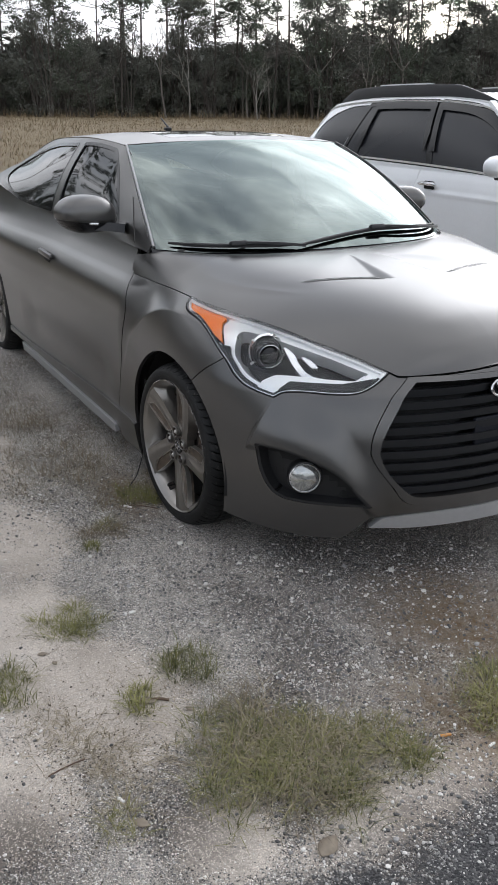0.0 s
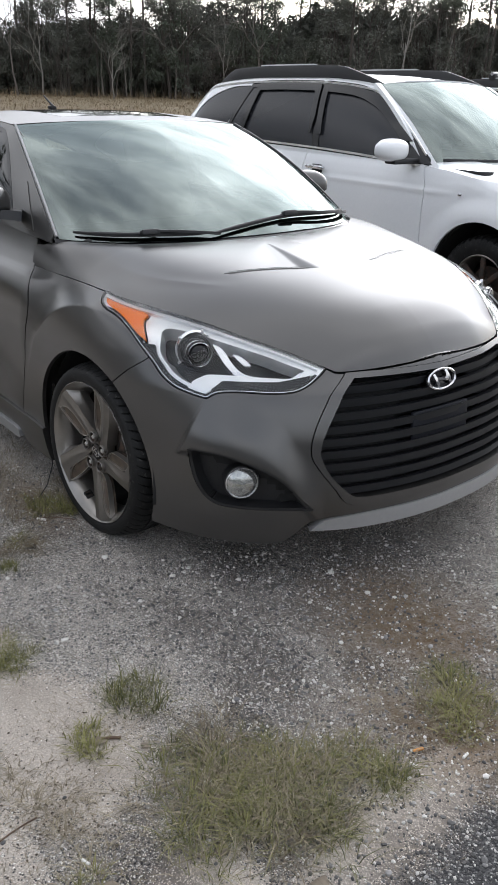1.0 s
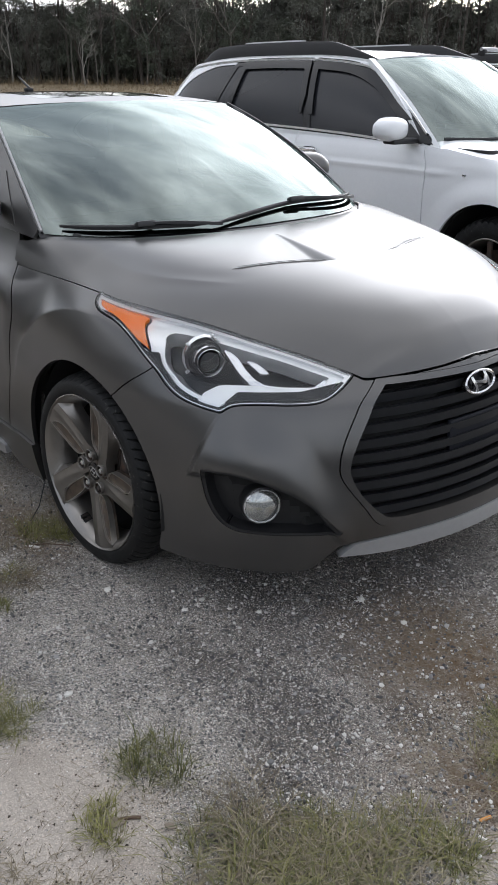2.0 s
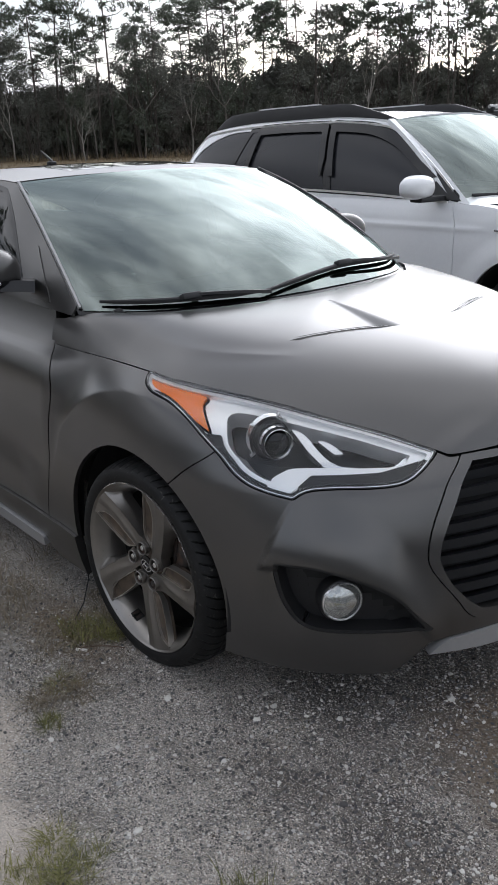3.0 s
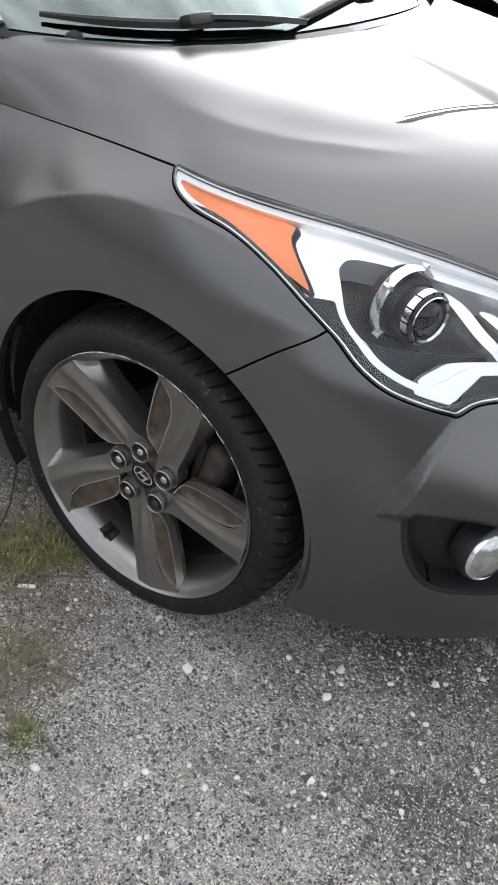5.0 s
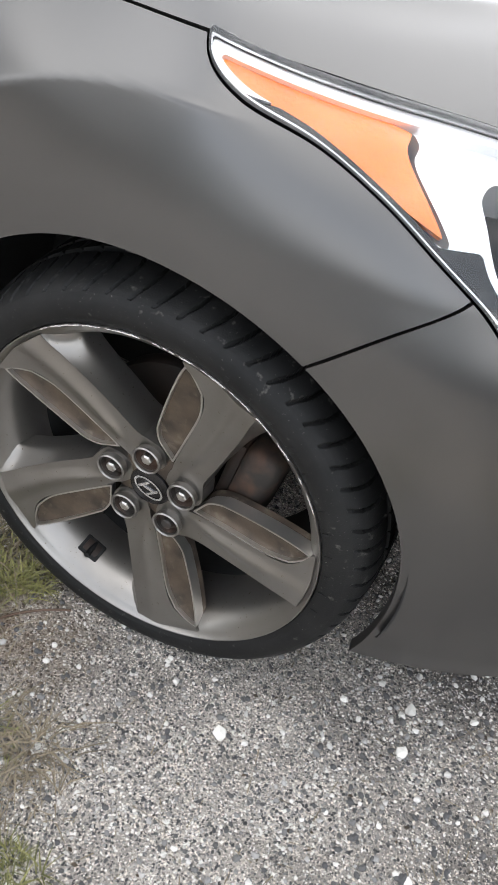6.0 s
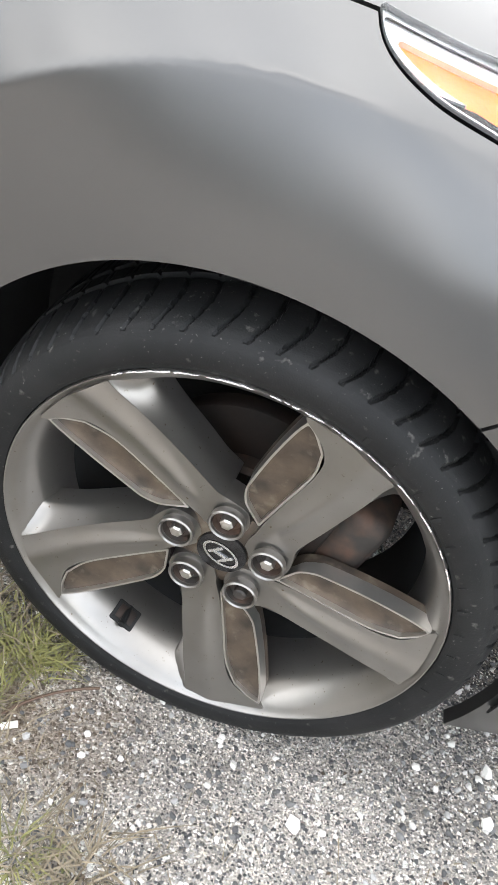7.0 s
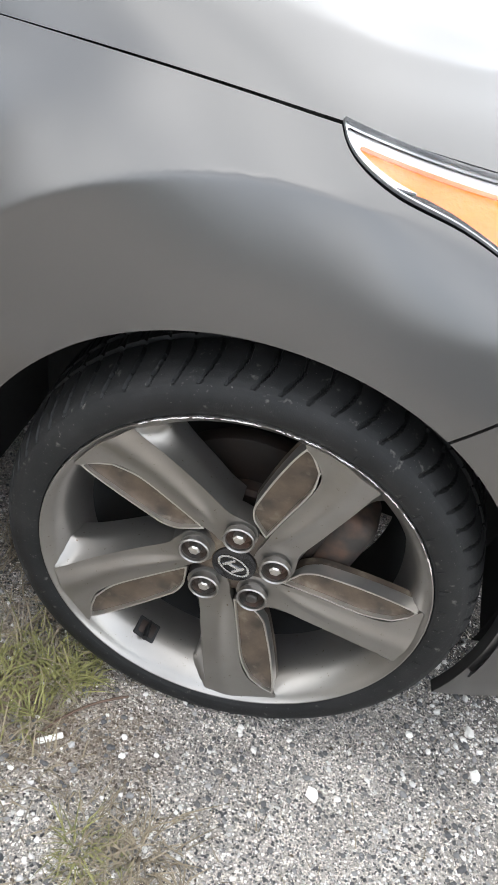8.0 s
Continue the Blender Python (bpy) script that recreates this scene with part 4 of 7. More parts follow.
def build_wheel():
    hub = tagged(new("wheel"), "five-spoke silver alloy wheel with worn rim edge", "")
    lip = [(0.2480, -0.8800), (0.2520, -0.8838), (0.2555, -0.8862), (0.2580, -0.8890), (0.2598, -0.8912), (0.2612, -0.8915), (0.2620, -0.8895), (0.2615, -0.878), (0.2480, -0.872)]
    rim = mesh_part("rim", *lathe([(0.2215, -0.790), (0.2235, -0.812), (0.2275, -0.834), (0.2330, -0.853), (0.2400, -0.8690)] + lip, 160), WHEEL, hub, "silver rim with scuffed edge")
    # the barrel's shade is put into its near-black colour, along with brake dust
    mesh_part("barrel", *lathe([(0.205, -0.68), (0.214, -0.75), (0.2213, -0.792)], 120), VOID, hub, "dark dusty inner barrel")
    base = panel("spoke", fin(-0.03, 0.25, 0.0028), fin(-0.02, 0.26, 0.0028), wheel_face(0.0, 0.004), WHEEL, hub, (inside(FACE),), 0.030, core=(0, 1, 0))
    flank = mesh_part("spoke_bevel", *spoke_bevel(), WHEEL, base, "bright sloping spoke flank", sharp=24)
    tray = panel("spoke_insert", fin(0.0, 0.11, 0.003), fin(0.05, 0.26, 0.003), wheel_face(0.0075), DUSTY, base, (inside(INSERT),), 0.022, core=(0, 1, 0), slant=0.002, label="brown dusty spoke insert")
    edge = panel("insert_edge", fin(0.0, 0.11, 0.002), fin(0.05, 0.26, 0.002), wheel_face(0.0005), EDGE, base, (inside(INSERT, 0.0010), outside(INSERT, -0.0016)), 0.02, core=(0, 1, 0), label="bright bevelled edge of the insert")
    for k in range(1, 5):
        turned = Matrix.Rotation(radians(72 * k), 4, Vector((0, -1, 0)))
        twin = under(new("spoke", base.data), hub)
        twin.matrix_basis = turned
        under(new("spoke_bevel", flank.data), twin, "bright sloping spoke flank")
        under(new("spoke_insert", tray.data), twin, "brown dusty spoke insert")
        under(new("insert_edge", edge.data), twin, "bright bevelled edge of the insert")
    mesh_part("centre_plate", *lathe([(0.0, -0.861), (0.030, -0.861), (0.048, -0.858), (0.060, -0.852), (0.062, -0.83)], 60), DUSTY, hub, "brownish hub plate")
    cap = mesh_part("centre_cap", *lathe([(0.0, -0.8665), (0.024, -0.8660), (0.0298, -0.8645), (0.0305, -0.861), (0.0305, -0.855)], 48), GLOSSBLACK, hub, "black centre cap with silver oval")
    oval, of = [], []
    for k in range(40):
        a = 2 * math.pi * k / 40
        for q in (1.0, 0.86):
            oval.append((0.0240 * q * math.cos(a), -0.8671, 0.0155 * (q - 0.04 * (q < 1)) * math.sin(a)))
        of.append((k * 2, (k + 1) % 40 * 2, (k + 1) % 40 * 2 + 1, k * 2 + 1))
    tilt = Matrix.Rotation(radians(24), 4, "Y")
    mesh_part("cap_oval", [tilt @ Vector(v) for v in oval], of, SATIN, cap)
    for (xa, za), (xb, zb) in (((-0.0125, -0.0075), (-0.0045, 0.0105)), ((0.0045, -0.0105), (0.0125, 0.0075)), ((-0.0085, -0.0012), (0.0085, 0.0012))):
        mesh_part("cap_bar", *sweep([tilt @ Vector((xa, -0.8672, za)), tilt @ Vector((xb, -0.8672, zb))], [(-0.0019, -0.0008), (0.0019, -0.0008), (0.0019, 0.0008), (-0.0019, 0.0008)], up=(0, 1, 0)), SATIN, cap)
    for k in range(5):
        a = radians(22 + 72 * k)
        m = Matrix.Translation((0.0575 * math.cos(a), -0.0085, 0.0575 * math.sin(a)))
        boss = mesh_part("nut_seat", *lathe([(0.0205, -0.858), (0.0215, -0.8672), (0.0200, -0.8690), (0.0180, -0.8675), (0.0168, -0.851)], 36, m), WHEEL, hub)
        # the well's shade is put into a dark iron colour to suggest depth
        mesh_part("nut_well", *lathe([(0.0172, -0.8635), (0.0150, -0.8560), (0.0, -0.8555)], 30, m), CALIPER, boss)
        mesh_part("lug_nut", *lathe([(0.0, -0.8680), (0.0060, -0.8675), (0.0082, -0.8655), (0.0088, -0.8560), (0.0098, -0.853), (0.0098, -0.848)], 6 if k != 4 else 24, m), EDGE if k != 4 else CALIPER, boss, "" if k != 4 else "dull locking nut")
    # tyre with shoulder grooves
    prof = [(0.2450, -0.855), (0.2600, -0.8800), (0.2622, -0.8850), (0.2632, -0.8890), (0.2680, -0.8925), (0.2740, -0.8945), (0.2805, -0.8945), (0.2880, -0.8920), (0.2945, -0.8865), (0.2990, -0.8790), (0.3030, -0.8690),
            (0.3060, -0.8580), (0.3085, -0.8450), (0.3100, -0.8300), (0.3105, -0.8200), (0.3060, -0.8180), (0.3060, -0.8120), (0.3115, -0.8100), (0.3120, -0.7850), (0.3065, -0.7830), (0.3065, -0.7750), (0.3120, -0.7730),
            (0.3115, -0.73), (0.3060, -0.70), (0.2950, -0.682), (0.2650, -0.68), (0.2385, -0.70)]
    fine_prof = []
    for i, (a, b) in enumerate(zip(prof, prof[1:])):
        steps = 4 if 7 <= i <= 13 else 1
        fine_prof += [(a[0] + (b[0] - a[0]) * q / steps, a[1] + (b[1] - a[1]) * q / steps, i + q / steps) for q in range(steps)]
    fine_prof.append((*prof[-1], len(prof) - 1))
    n, seg = len(fine_prof), 1152
    verts, faces = [], []
    for k in range(seg):
        a = 2 * math.pi * k / seg
        for r, d, i in fine_prof:
            depth = 0.0
            if 7 <= i <= 14:
                phase = (k / seg * 62 + (d + 0.895) * 30.0 - (d + 0.895) ** 2 * 260) % 1.0
                depth = 0.0052 * (1 if i > 8.2 and phase < 0.13 else 0) * min(1, (i - 7.4) / 3)
            elif 17 <= i <= 22:
                phase = (k / seg * 64 - (d + 0.81) * 10.0) % 1.0
                depth = 0.0035 if phase < 0.10 and i not in (19, 20) else 0.0
            rr = r - depth + max(0.0, r - 0.264) * 0.27
            verts.append((rr * math.cos(a), d + (depth * 0.6 if i < 12 else 0), max(rr * math.sin(a), -0.301)))
    for k in range(seg):
        q = (k + 1) % seg
        faces += [(k * n + i, q * n + i, q * n + i + 1, k * n + i + 1) for i in range(n - 1)]
    tyre = mesh_part("tyre", verts, faces, RUBBER, hub, "black low-profile tyre with dusty tread", sharp=28)
    for r, t in ((0.2690, 0.0007), (0.2860, 0.0012)):
        mesh_part("sidewall_rib", *lathe([(r - 0.0012, -0.889 - (0.0025 if r < 0.27 else 0.0025)), (r, -0.8925 - (0 if r < 0.27 else 0.0012)), (r + 0.0012, -0.889 - (0.0025 if r < 0.27 else 0.0015))], 160), RUBBER, tyre)
    for k in range(11):
        a = 70 - 7.5 * k - (4 if k > 4 else 0)
        part("sidewall_mark", block((0.0012 + 0.004 * (k % 3 == 0), 0.0012, 0.011), 0.0, Matrix.Rotation(radians(90 - a), 4, "Y") @ pose(0, -0.8946, 0.2735)), RUBBER, tyre)
    scuff = np.random.default_rng(3)
    for k in range(46):
        a0 = 20 + 108 * scuff.random() ** 0.9
        pts = [((0.2602 + 0.0014 * scuff.random()) * math.cos(radians(a0 + q)), -0.8916, (0.2602 + 0.0014 * scuff.random()) * math.sin(radians(a0 + q))) for q in np.linspace(0, 1.0 + 3 * scuff.random(), 4)]
        mesh_part("kerb_scuff", *sweep(pts, ring(0.0007 + 0.0007 * scuff.random(), 5), up=(0, 1, 0)), SATIN, rim, "bright scrape on the rim edge")
    # valve and its pocket
    va = radians(-114)
    vm = Matrix.Rotation(-(va - math.pi / 2), 4, "Y") @ Matrix.Translation((0, 0, 0.2335))
    pocket = part("valve_pocket", block((0.036, 0.030, 0.007), 0.0025, vm @ pose(0, -0.848, -0.0012, -17, 0, 0)), VOID, hub)
    part("pocket_floor", block((0.027, 0.021, 0.008), 0.003, vm @ pose(0, -0.848, -0.0022, -17, 0, 0)), RUST, pocket)
    mesh_part("valve", *sweep([vm @ Vector((0, -0.835, -0.004)), vm @ Vector((0, -0.86, -0.006)), vm @ Vector((0, -0.868, -0.0075))], ring(0.0045, 10)), RUBBER, pocket)
    return hub


def half_turn(profile, segments, m):
    """A lathe shape, less what would lie under the axle."""
    verts, faces = lathe(profile, segments, m)
    low = {i for i, v in enumerate(verts) if v[2] < 0.23}
    return [(v[0], v[1], max(v[2], 0.23)) for v in verts], [f for f in faces if not all(i in low for i in f)]


wheel = build_wheel()
under(wheel, car)
STEER = pose(0, 0, 0, 0, 0, 3.0)
wheel.matrix_basis = Matrix.Translation((0.008, -0.80, 0.304)) @ STEER @ Matrix.Translation((0, 0.80, 0)) @ Matrix.Diagonal((1.006, 1, 1.006, 1))
for x, flip, dz in ((-2.912, False, 0.304), (0.006, True, 0.304), (-2.912, True, 0.304)):
    copy_thing(wheel, pose(x, 0, dz, 0, 0, 180 if flip else 0) if x < -1 else Matrix.Translation((x, 0.80, dz)) @ STEER @ pose(0, 0, 0, 0, 0, 180) @ Matrix.Translation((0, 0.80, 0)))
for x in (0.0, -2.92):
    for sgn in (-1, 1):
        well = mesh_part("wheel_well", *half_turn([(0.378, -0.845), (0.384, -0.83), (0.388, -0.80), (0.388, -0.58), (0.0, -0.56)], 180, pose(x, 0, 0.309, 0, 0, 0 if sgn < 0 else 180)), VOID, car)
        if x == 0.0:
            m = pose(x + 0.006, 0, 0.304, 0, 0, 0 if sgn < 0 else 180)
            mesh_part("brake_disc", *lathe([(0.07, -0.775), (0.142, -0.775), (0.144, -0.772), (0.144, -0.752), (0.142, -0.750)], 80, m), RUST, car, "rusty brake disc")
            mesh_part("disc_hat", *lathe([(0.0, -0.80), (0.068, -0.80), (0.075, -0.795), (0.075, -0.76)], 48, m), CALIPER, car)
            body = block((0.06, 0.085, 0.15), 0.02, m @ pose(0.128 * (1 if sgn < 0 else -1), -0.785, 0.035, 0, 12 if sgn < 0 else -12, 0), 3)
            part("brake_caliper", body, CALIPER, car, "weathered brake caliper")
            part("caliper_bracket", block((0.018, 0.05, 0.17), 0.006, m @ pose(0.095 * (1 if sgn < 0 else -1), -0.80, 0.03, 0, 10 if sgn < 0 else -10, 0)), RUST, car)


def widen(root):
    """The panels were shaped about y = 0 from the near flank; the car's true middle lies 0.057 m further off, so the far half moves out."""
    done = set()
    rigid = {"badge", "badge_bar", "badge_back", "plate_holder"}
    for ob in root.children_recursive:
        name = ob.name.split(".")[0]
        up_chain = {ob.parent.name.split(".")[0], ob.parent.parent.name.split(".")[0] if ob.parent.parent else ""}
        if name == "wheel":
            if ob.matrix_basis.to_euler().z > 2 or ob.matrix_basis.to_euler().z < -2:
                ob.matrix_basis = Matrix.Translation((-0.04, 0.114, 0)) @ ob.matrix_basis
            continue
        if "wheel" in up_chain or name == "wheel" or ob.type != "MESH" or ob.data.name in done:
            continue
        done.add(ob.data.name)
        n = len(ob.data.vertices)
        co = np.empty(n * 3)
        ob.data.vertices.foreach_get("co", co)
        co = co.reshape(-1, 3)
        if name in rigid:
            co += (-0.012, 0.015, 0)
        else:
            y = co[:, 1].copy()
            share = 1 - 0.6 * ease(co[:, 2], 0.95, 0.99)
            co[:, 0] -= 0.05 * np.clip(y / 0.8, 0, 1)
            co[:, 1] += 0.114 * share * ease(y, -0.10, 0.20)
        ob.data.vertices.foreach_set("co", co.ravel())
        ob.data.update()


widen(car)

# ---- ground ----


def ground_material():
    mat = bpy.data.materials.new("sand_and_gravel")
    mat.use_nodes = True
    nt = mat.node_tree
    bs = nt.nodes["Principled BSDF"]
    bs.inputs["Roughness"].default_value = 0.95
    tc = nt.nodes.new("ShaderNodeTexCoord")
    link = nt.links.new

    def noise_tex(scale, detail=5, rough=0.55, off=0.0):
        n = nt.nodes.new("ShaderNodeTexNoise")
        n.inputs["Scale"].default_value, n.inputs["Detail"].default_value, n.inputs["Roughness"].default_value = scale, detail, rough
        mp = nt.nodes.new("ShaderNodeMapping")
        mp.inputs["Location"].default_value = (off, off * 0.7, 0)
        link(tc.outputs["Object"], mp.inputs["Vector"])
        link(mp.outputs["Vector"], n.inputs["Vector"])
        return n.outputs["Fac"]

    def ramp(fac, *stops):
        r = nt.nodes.new("ShaderNodeValToRGB")
        while len(r.color_ramp.elements) < len(stops):
            r.color_ramp.elements.new(0.5)
        for el, (p, c) in zip(r.color_ramp.elements, stops):
            el.position, el.color = p, (*c, 1) if isinstance(c, tuple) else (c, c, c, 1)
        link(fac, r.inputs["Fac"])
        return r.outputs["Color"]

    def mix(fac, a, b, kind="MIX"):
        m = nt.nodes.new("ShaderNodeMixRGB")
        m.blend_type = kind
        for sock, val in zip(("Fac", "Color1", "Color2"), (fac, a, b)):
            if isinstance(val, (int, float)):
                m.inputs[sock].default_value = val if sock == "Fac" else (val, val, val, 1)
            elif isinstance(val, tuple):
                m.inputs[sock].default_value = (*val, 1)
            else:
                link(val, m.inputs[sock])
        return m.outputs["Color"]

    def math_node(op, a, b=0.0, c=None):
        m = nt.nodes.new("ShaderNodeMath")
        m.operation = op
        m.use_clamp = False
        for i, val in enumerate((a, b) if c is None else (a, b, c)):
            if isinstance(val, (int, float)):
                m.inputs[i].default_value = val
            else:
                link(val, m.inputs[i])
        return m.outputs[0]

    def spot(x, y, rx, ry, turn, soft=0.35):
        """1 within an uneven oval patch of ground, 0 outside."""
        mp = nt.nodes.new("ShaderNodeMapping")
        mp.vector_type = "TEXTURE"
        mp.inputs["Location"].default_value, mp.inputs["Rotation"].default_value, mp.inputs["Scale"].default_value = (x, y, 0), (0, 0, radians(turn)), (rx, ry, 1)
        link(tc.outputs["Object"], mp.inputs["Vector"])
        ln = nt.nodes.new("ShaderNodeVectorMath")
        ln.operation = "LENGTH"
        link(mp.outputs["Vector"], ln.inputs[0])
        ragged = math_node("ADD", math_node("MULTIPLY_ADD", noise_tex(7.0, 6, 0.65, x), 1.1, -0.55), math_node("MULTIPLY_ADD", noise_tex(90.0, 4, 0.7, y), 0.9, -0.45))
        d = math_node("ADD", ln.outputs["Value"], ragged)
        mr = nt.nodes.new("ShaderNodeMapRange")
        mr.inputs["From Min"].default_value, mr.inputs["From Max"].default_value = 1 + soft, 1 - soft
        link(d, mr.inputs["Value"])
        return mr.outputs["Result"]

    def chips(scale, seed):
        v = nt.nodes.new("ShaderNodeTexVoronoi")
        v.inputs["Scale"].default_value, v.inputs["Randomness"].default_value = scale, 1.0
        mp = nt.nodes.new("ShaderNodeMapping")
        mp.inputs["Location"].default_value = (seed, -seed, seed)
        wob = nt.nodes.new("ShaderNodeTexNoise")
        wob.inputs["Scale"].default_value, wob.inputs["Detail"].default_value = scale * 1.3, 3
        link(tc.outputs["Object"], wob.inputs["Vector"])
        shift = nt.nodes.new("ShaderNodeVectorMath")
        shift.operation = "MULTIPLY_ADD"
        shift.inputs[1].default_value = (1.5 / scale,) * 3
        link(wob.outputs["Color"], shift.inputs[0])
        link(tc.outputs["Object"], shift.inputs[2])
        link(shift.outputs[0], mp.inputs["Vector"])
        link(mp.outputs["Vector"], v.inputs["Vector"])
        return v

    small, big, tiny = chips(215, 1.3), chips(105, 5.1), chips(420, 2.7)

    def channels(v):
        sep = nt.nodes.new("ShaderNodeSeparateColor")
        link(v.outputs["Color"], sep.inputs["Color"])
        return sep.outputs["Red"], sep.outputs["Green"], sep.outputs["Blue"]

    r1, g1, b1 = channels(small)
    r2, g2, b2 = channels(big)
    r3, g3, b3 = channels(tiny)
    round_small = math_node("LESS_THAN", small.outputs["Distance"], math_node("MULTIPLY_ADD", b1, 0.45, 0.15))
    round_big = math_node("MULTIPLY", math_node("LESS_THAN", big.outputs["Distance"], math_node("MULTIPLY_ADD", b2, 0.42, 0.05)), math_node("GREATER_THAN", g2, 0.66))
    grain = ramp(r3, (0.0, (0.12, 0.115, 0.11)), (0.22, (0.40, 0.395, 0.39)), (0.75, (0.60, 0.585, 0.565)), (0.90, (1.0, 0.97, 0.93)))
    sand = ramp(noise_tex(3.2, 7, 0.65), (0.3, (0.345, 0.305, 0.262)), (0.7, (0.525, 0.475, 0.418)))
    sand = mix(0.38, sand, grain, "OVERLAY")
    matrix = ramp(noise_tex(9, 7, 0.7), (0.3, (0.33, 0.305, 0.275)), (0.7, (0.57, 0.53, 0.485)))
    matrix = mix(0.75, matrix, grain, "OVERLAY")
    chip = ramp(r1, (0.0, (0.045, 0.045, 0.047)), (0.36, (0.12, 0.118, 0.117)), (0.56, (0.28, 0.27, 0.26)), (0.70, (0.50, 0.48, 0.455)), (0.84, (0.88, 0.85, 0.80)))
    stone = ramp(r2, (0.0, (0.07, 0.07, 0.074)), (0.45, (0.18, 0.175, 0.17)), (0.62, (0.42, 0.40, 0.38)), (0.8, (0.82, 0.80, 0.75)))
    grit = mix(round_small, matrix, chip)
    grit = mix(round_big, grit, stone)

    def any_of(*spots_given):
        m = spot(*spots_given[0])
        for one in spots_given[1:]:
            m = math_node("MAXIMUM", m, spot(*one))
        return m

    bare_sand = any_of((0.95, -1.56, 0.36, 0.26, 20), (0.50, -1.62, 0.30, 0.20, 0), (1.68, -0.98, 0.10, 0.36, 8), (1.58, -1.45, 0.14, 0.12, 0), (1.22, -1.85, 0.24, 0.16, 0), (-0.10, -1.50, 0.35, 0.20, 0), (-1.4, -1.55, 1.0, 0.30, 0))
    blotch = ramp(noise_tex(1.9, 8, 0.66, 3.0), (0.42, 0.0), (0.62, 1.0))
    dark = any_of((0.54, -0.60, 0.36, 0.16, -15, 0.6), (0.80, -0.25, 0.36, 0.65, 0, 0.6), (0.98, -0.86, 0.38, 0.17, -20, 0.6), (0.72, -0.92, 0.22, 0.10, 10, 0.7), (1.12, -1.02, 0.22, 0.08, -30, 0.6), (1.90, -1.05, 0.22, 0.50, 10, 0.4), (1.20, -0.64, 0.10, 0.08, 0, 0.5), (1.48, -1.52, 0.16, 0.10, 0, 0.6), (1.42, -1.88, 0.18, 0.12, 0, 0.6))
    # chips lie thinner and thinner over the sand
    clear_sand = math_node("MULTIPLY_ADD", bare_sand, 0.95, math_node("MULTIPLY", noise_tex(6, 6, 0.7, 9.0), 0.25))
    covered = math_node("GREATER_THAN", math_node("SUBTRACT", math_node("MULTIPLY_ADD", g1, 0.55, 0.55), clear_sand), 0.0)
    strewn = math_node("MULTIPLY", covered, math_node("MAXIMUM", round_small, math_node("LESS_THAN", clear_sand, 0.55)))
    col = mix(strewn, sand, grit)
    # gravel darkened in ragged ovals and random blotches, and rust-brown dead moss
    pale = math_node("MAXIMUM", math_node("MULTIPLY", math_node("GREATER_THAN", r1, 0.72), round_small), math_node("GREATER_THAN", r3, 0.90))
    dark_share = math_node("MULTIPLY", math_node("MAXIMUM", math_node("MULTIPLY", dark, 0.80), math_node("MULTIPLY", math_node("MULTIPLY", blotch, math_node("SUBTRACT", 1.0, bare_sand)), 0.46)), math_node("MULTIPLY_ADD", pale, -0.85, 1.0))
    col = mix(dark_share, col, mix(1.0, col, (0.20, 0.19, 0.19), "MULTIPLY"))
    moss = any_of((1.14, -0.36, 0.30, 0.24, 0, 0.6), (1.55, -0.62, 0.30, 0.18, 30, 0.6), (-0.30, -0.98, 0.22, 0.10, 0, 0.6))
    col = mix(math_node("MULTIPLY", moss, math_node("MULTIPLY", noise_tex(30, 5), 1.5)), col, (0.16, 0.105, 0.055))
    # the dark tarred road that runs past the lot's front edge
    ahead = nt.nodes.new("ShaderNodeSeparateXYZ")
    link(tc.outputs["Object"], ahead.inputs["Vector"])
    kerb = math_node("ADD", math_node("MULTIPLY_ADD", ahead.outputs["Y"], -0.06, ahead.outputs["X"]), math_node("ADD", math_node("MULTIPLY_ADD", noise_tex(3.0, 6, 0.7, 6.0), 0.40, -0.20), math_node("MULTIPLY_ADD", noise_tex(70.0, 4, 0.7, 2.0), 0.24, -0.12)))
    tar = nt.nodes.new("ShaderNodeMapRange")
    tar.inputs["From Min"].default_value, tar.inputs["From Max"].default_value = 1.84, 1.92
    link(kerb, tar.inputs["Value"])
    bitumen = ramp(r1, (0.0, (0.030, 0.030, 0.033)), (0.55, (0.075, 0.074, 0.076)), (0.86, (0.14, 0.138, 0.136)), (0.95, (0.42, 0.41, 0.39)))
    col = mix(tar.outputs["Result"], col, bitumen)
    # the dry field beyond the lot
    px = nt.nodes.new("ShaderNodeSeparateXYZ")
    link(tc.outputs["Object"], px.inputs["Vector"])
    edge = math_node("MULTIPLY_ADD", noise_tex(0.4, 4), 4.0, px.outputs["X"])
    away = nt.nodes.new("ShaderNodeMapRange")
    away.inputs["From Min"].default_value, away.inputs["From Max"].default_value = -6.0, -9.0
    link(edge, away.inputs["Value"])
    straw = ramp(noise_tex(0.35, 8, 0.7), (0.3, (0.13, 0.095, 0.055)), (0.5, (0.20, 0.155, 0.09)), (0.72, (0.12, 0.105, 0.06)))
    straw = mix(0.5, straw, ramp(noise_tex(14, 6), (0.3, 0.25), (0.7, 0.75)), "OVERLAY")
    col = mix(away.outputs["Result"], col, straw)
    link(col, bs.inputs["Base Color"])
    hgt = math_node("MULTIPLY_ADD", math_node("MULTIPLY", math_node("MULTIPLY", small.outputs["Distance"], -1.0), strewn), 0.008, math_node("MULTIPLY", noise_tex(14, 8, 0.7), 0.014))
    bp = nt.nodes.new("ShaderNodeBump")
    bp.inputs["Strength"].default_value, bp.inputs["Distance"].default_value = 0.9, 1.0
    link(hgt, bp.inputs["Height"])
    link(bp.outputs["Normal"], bs.inputs["Normal"])
    return mat


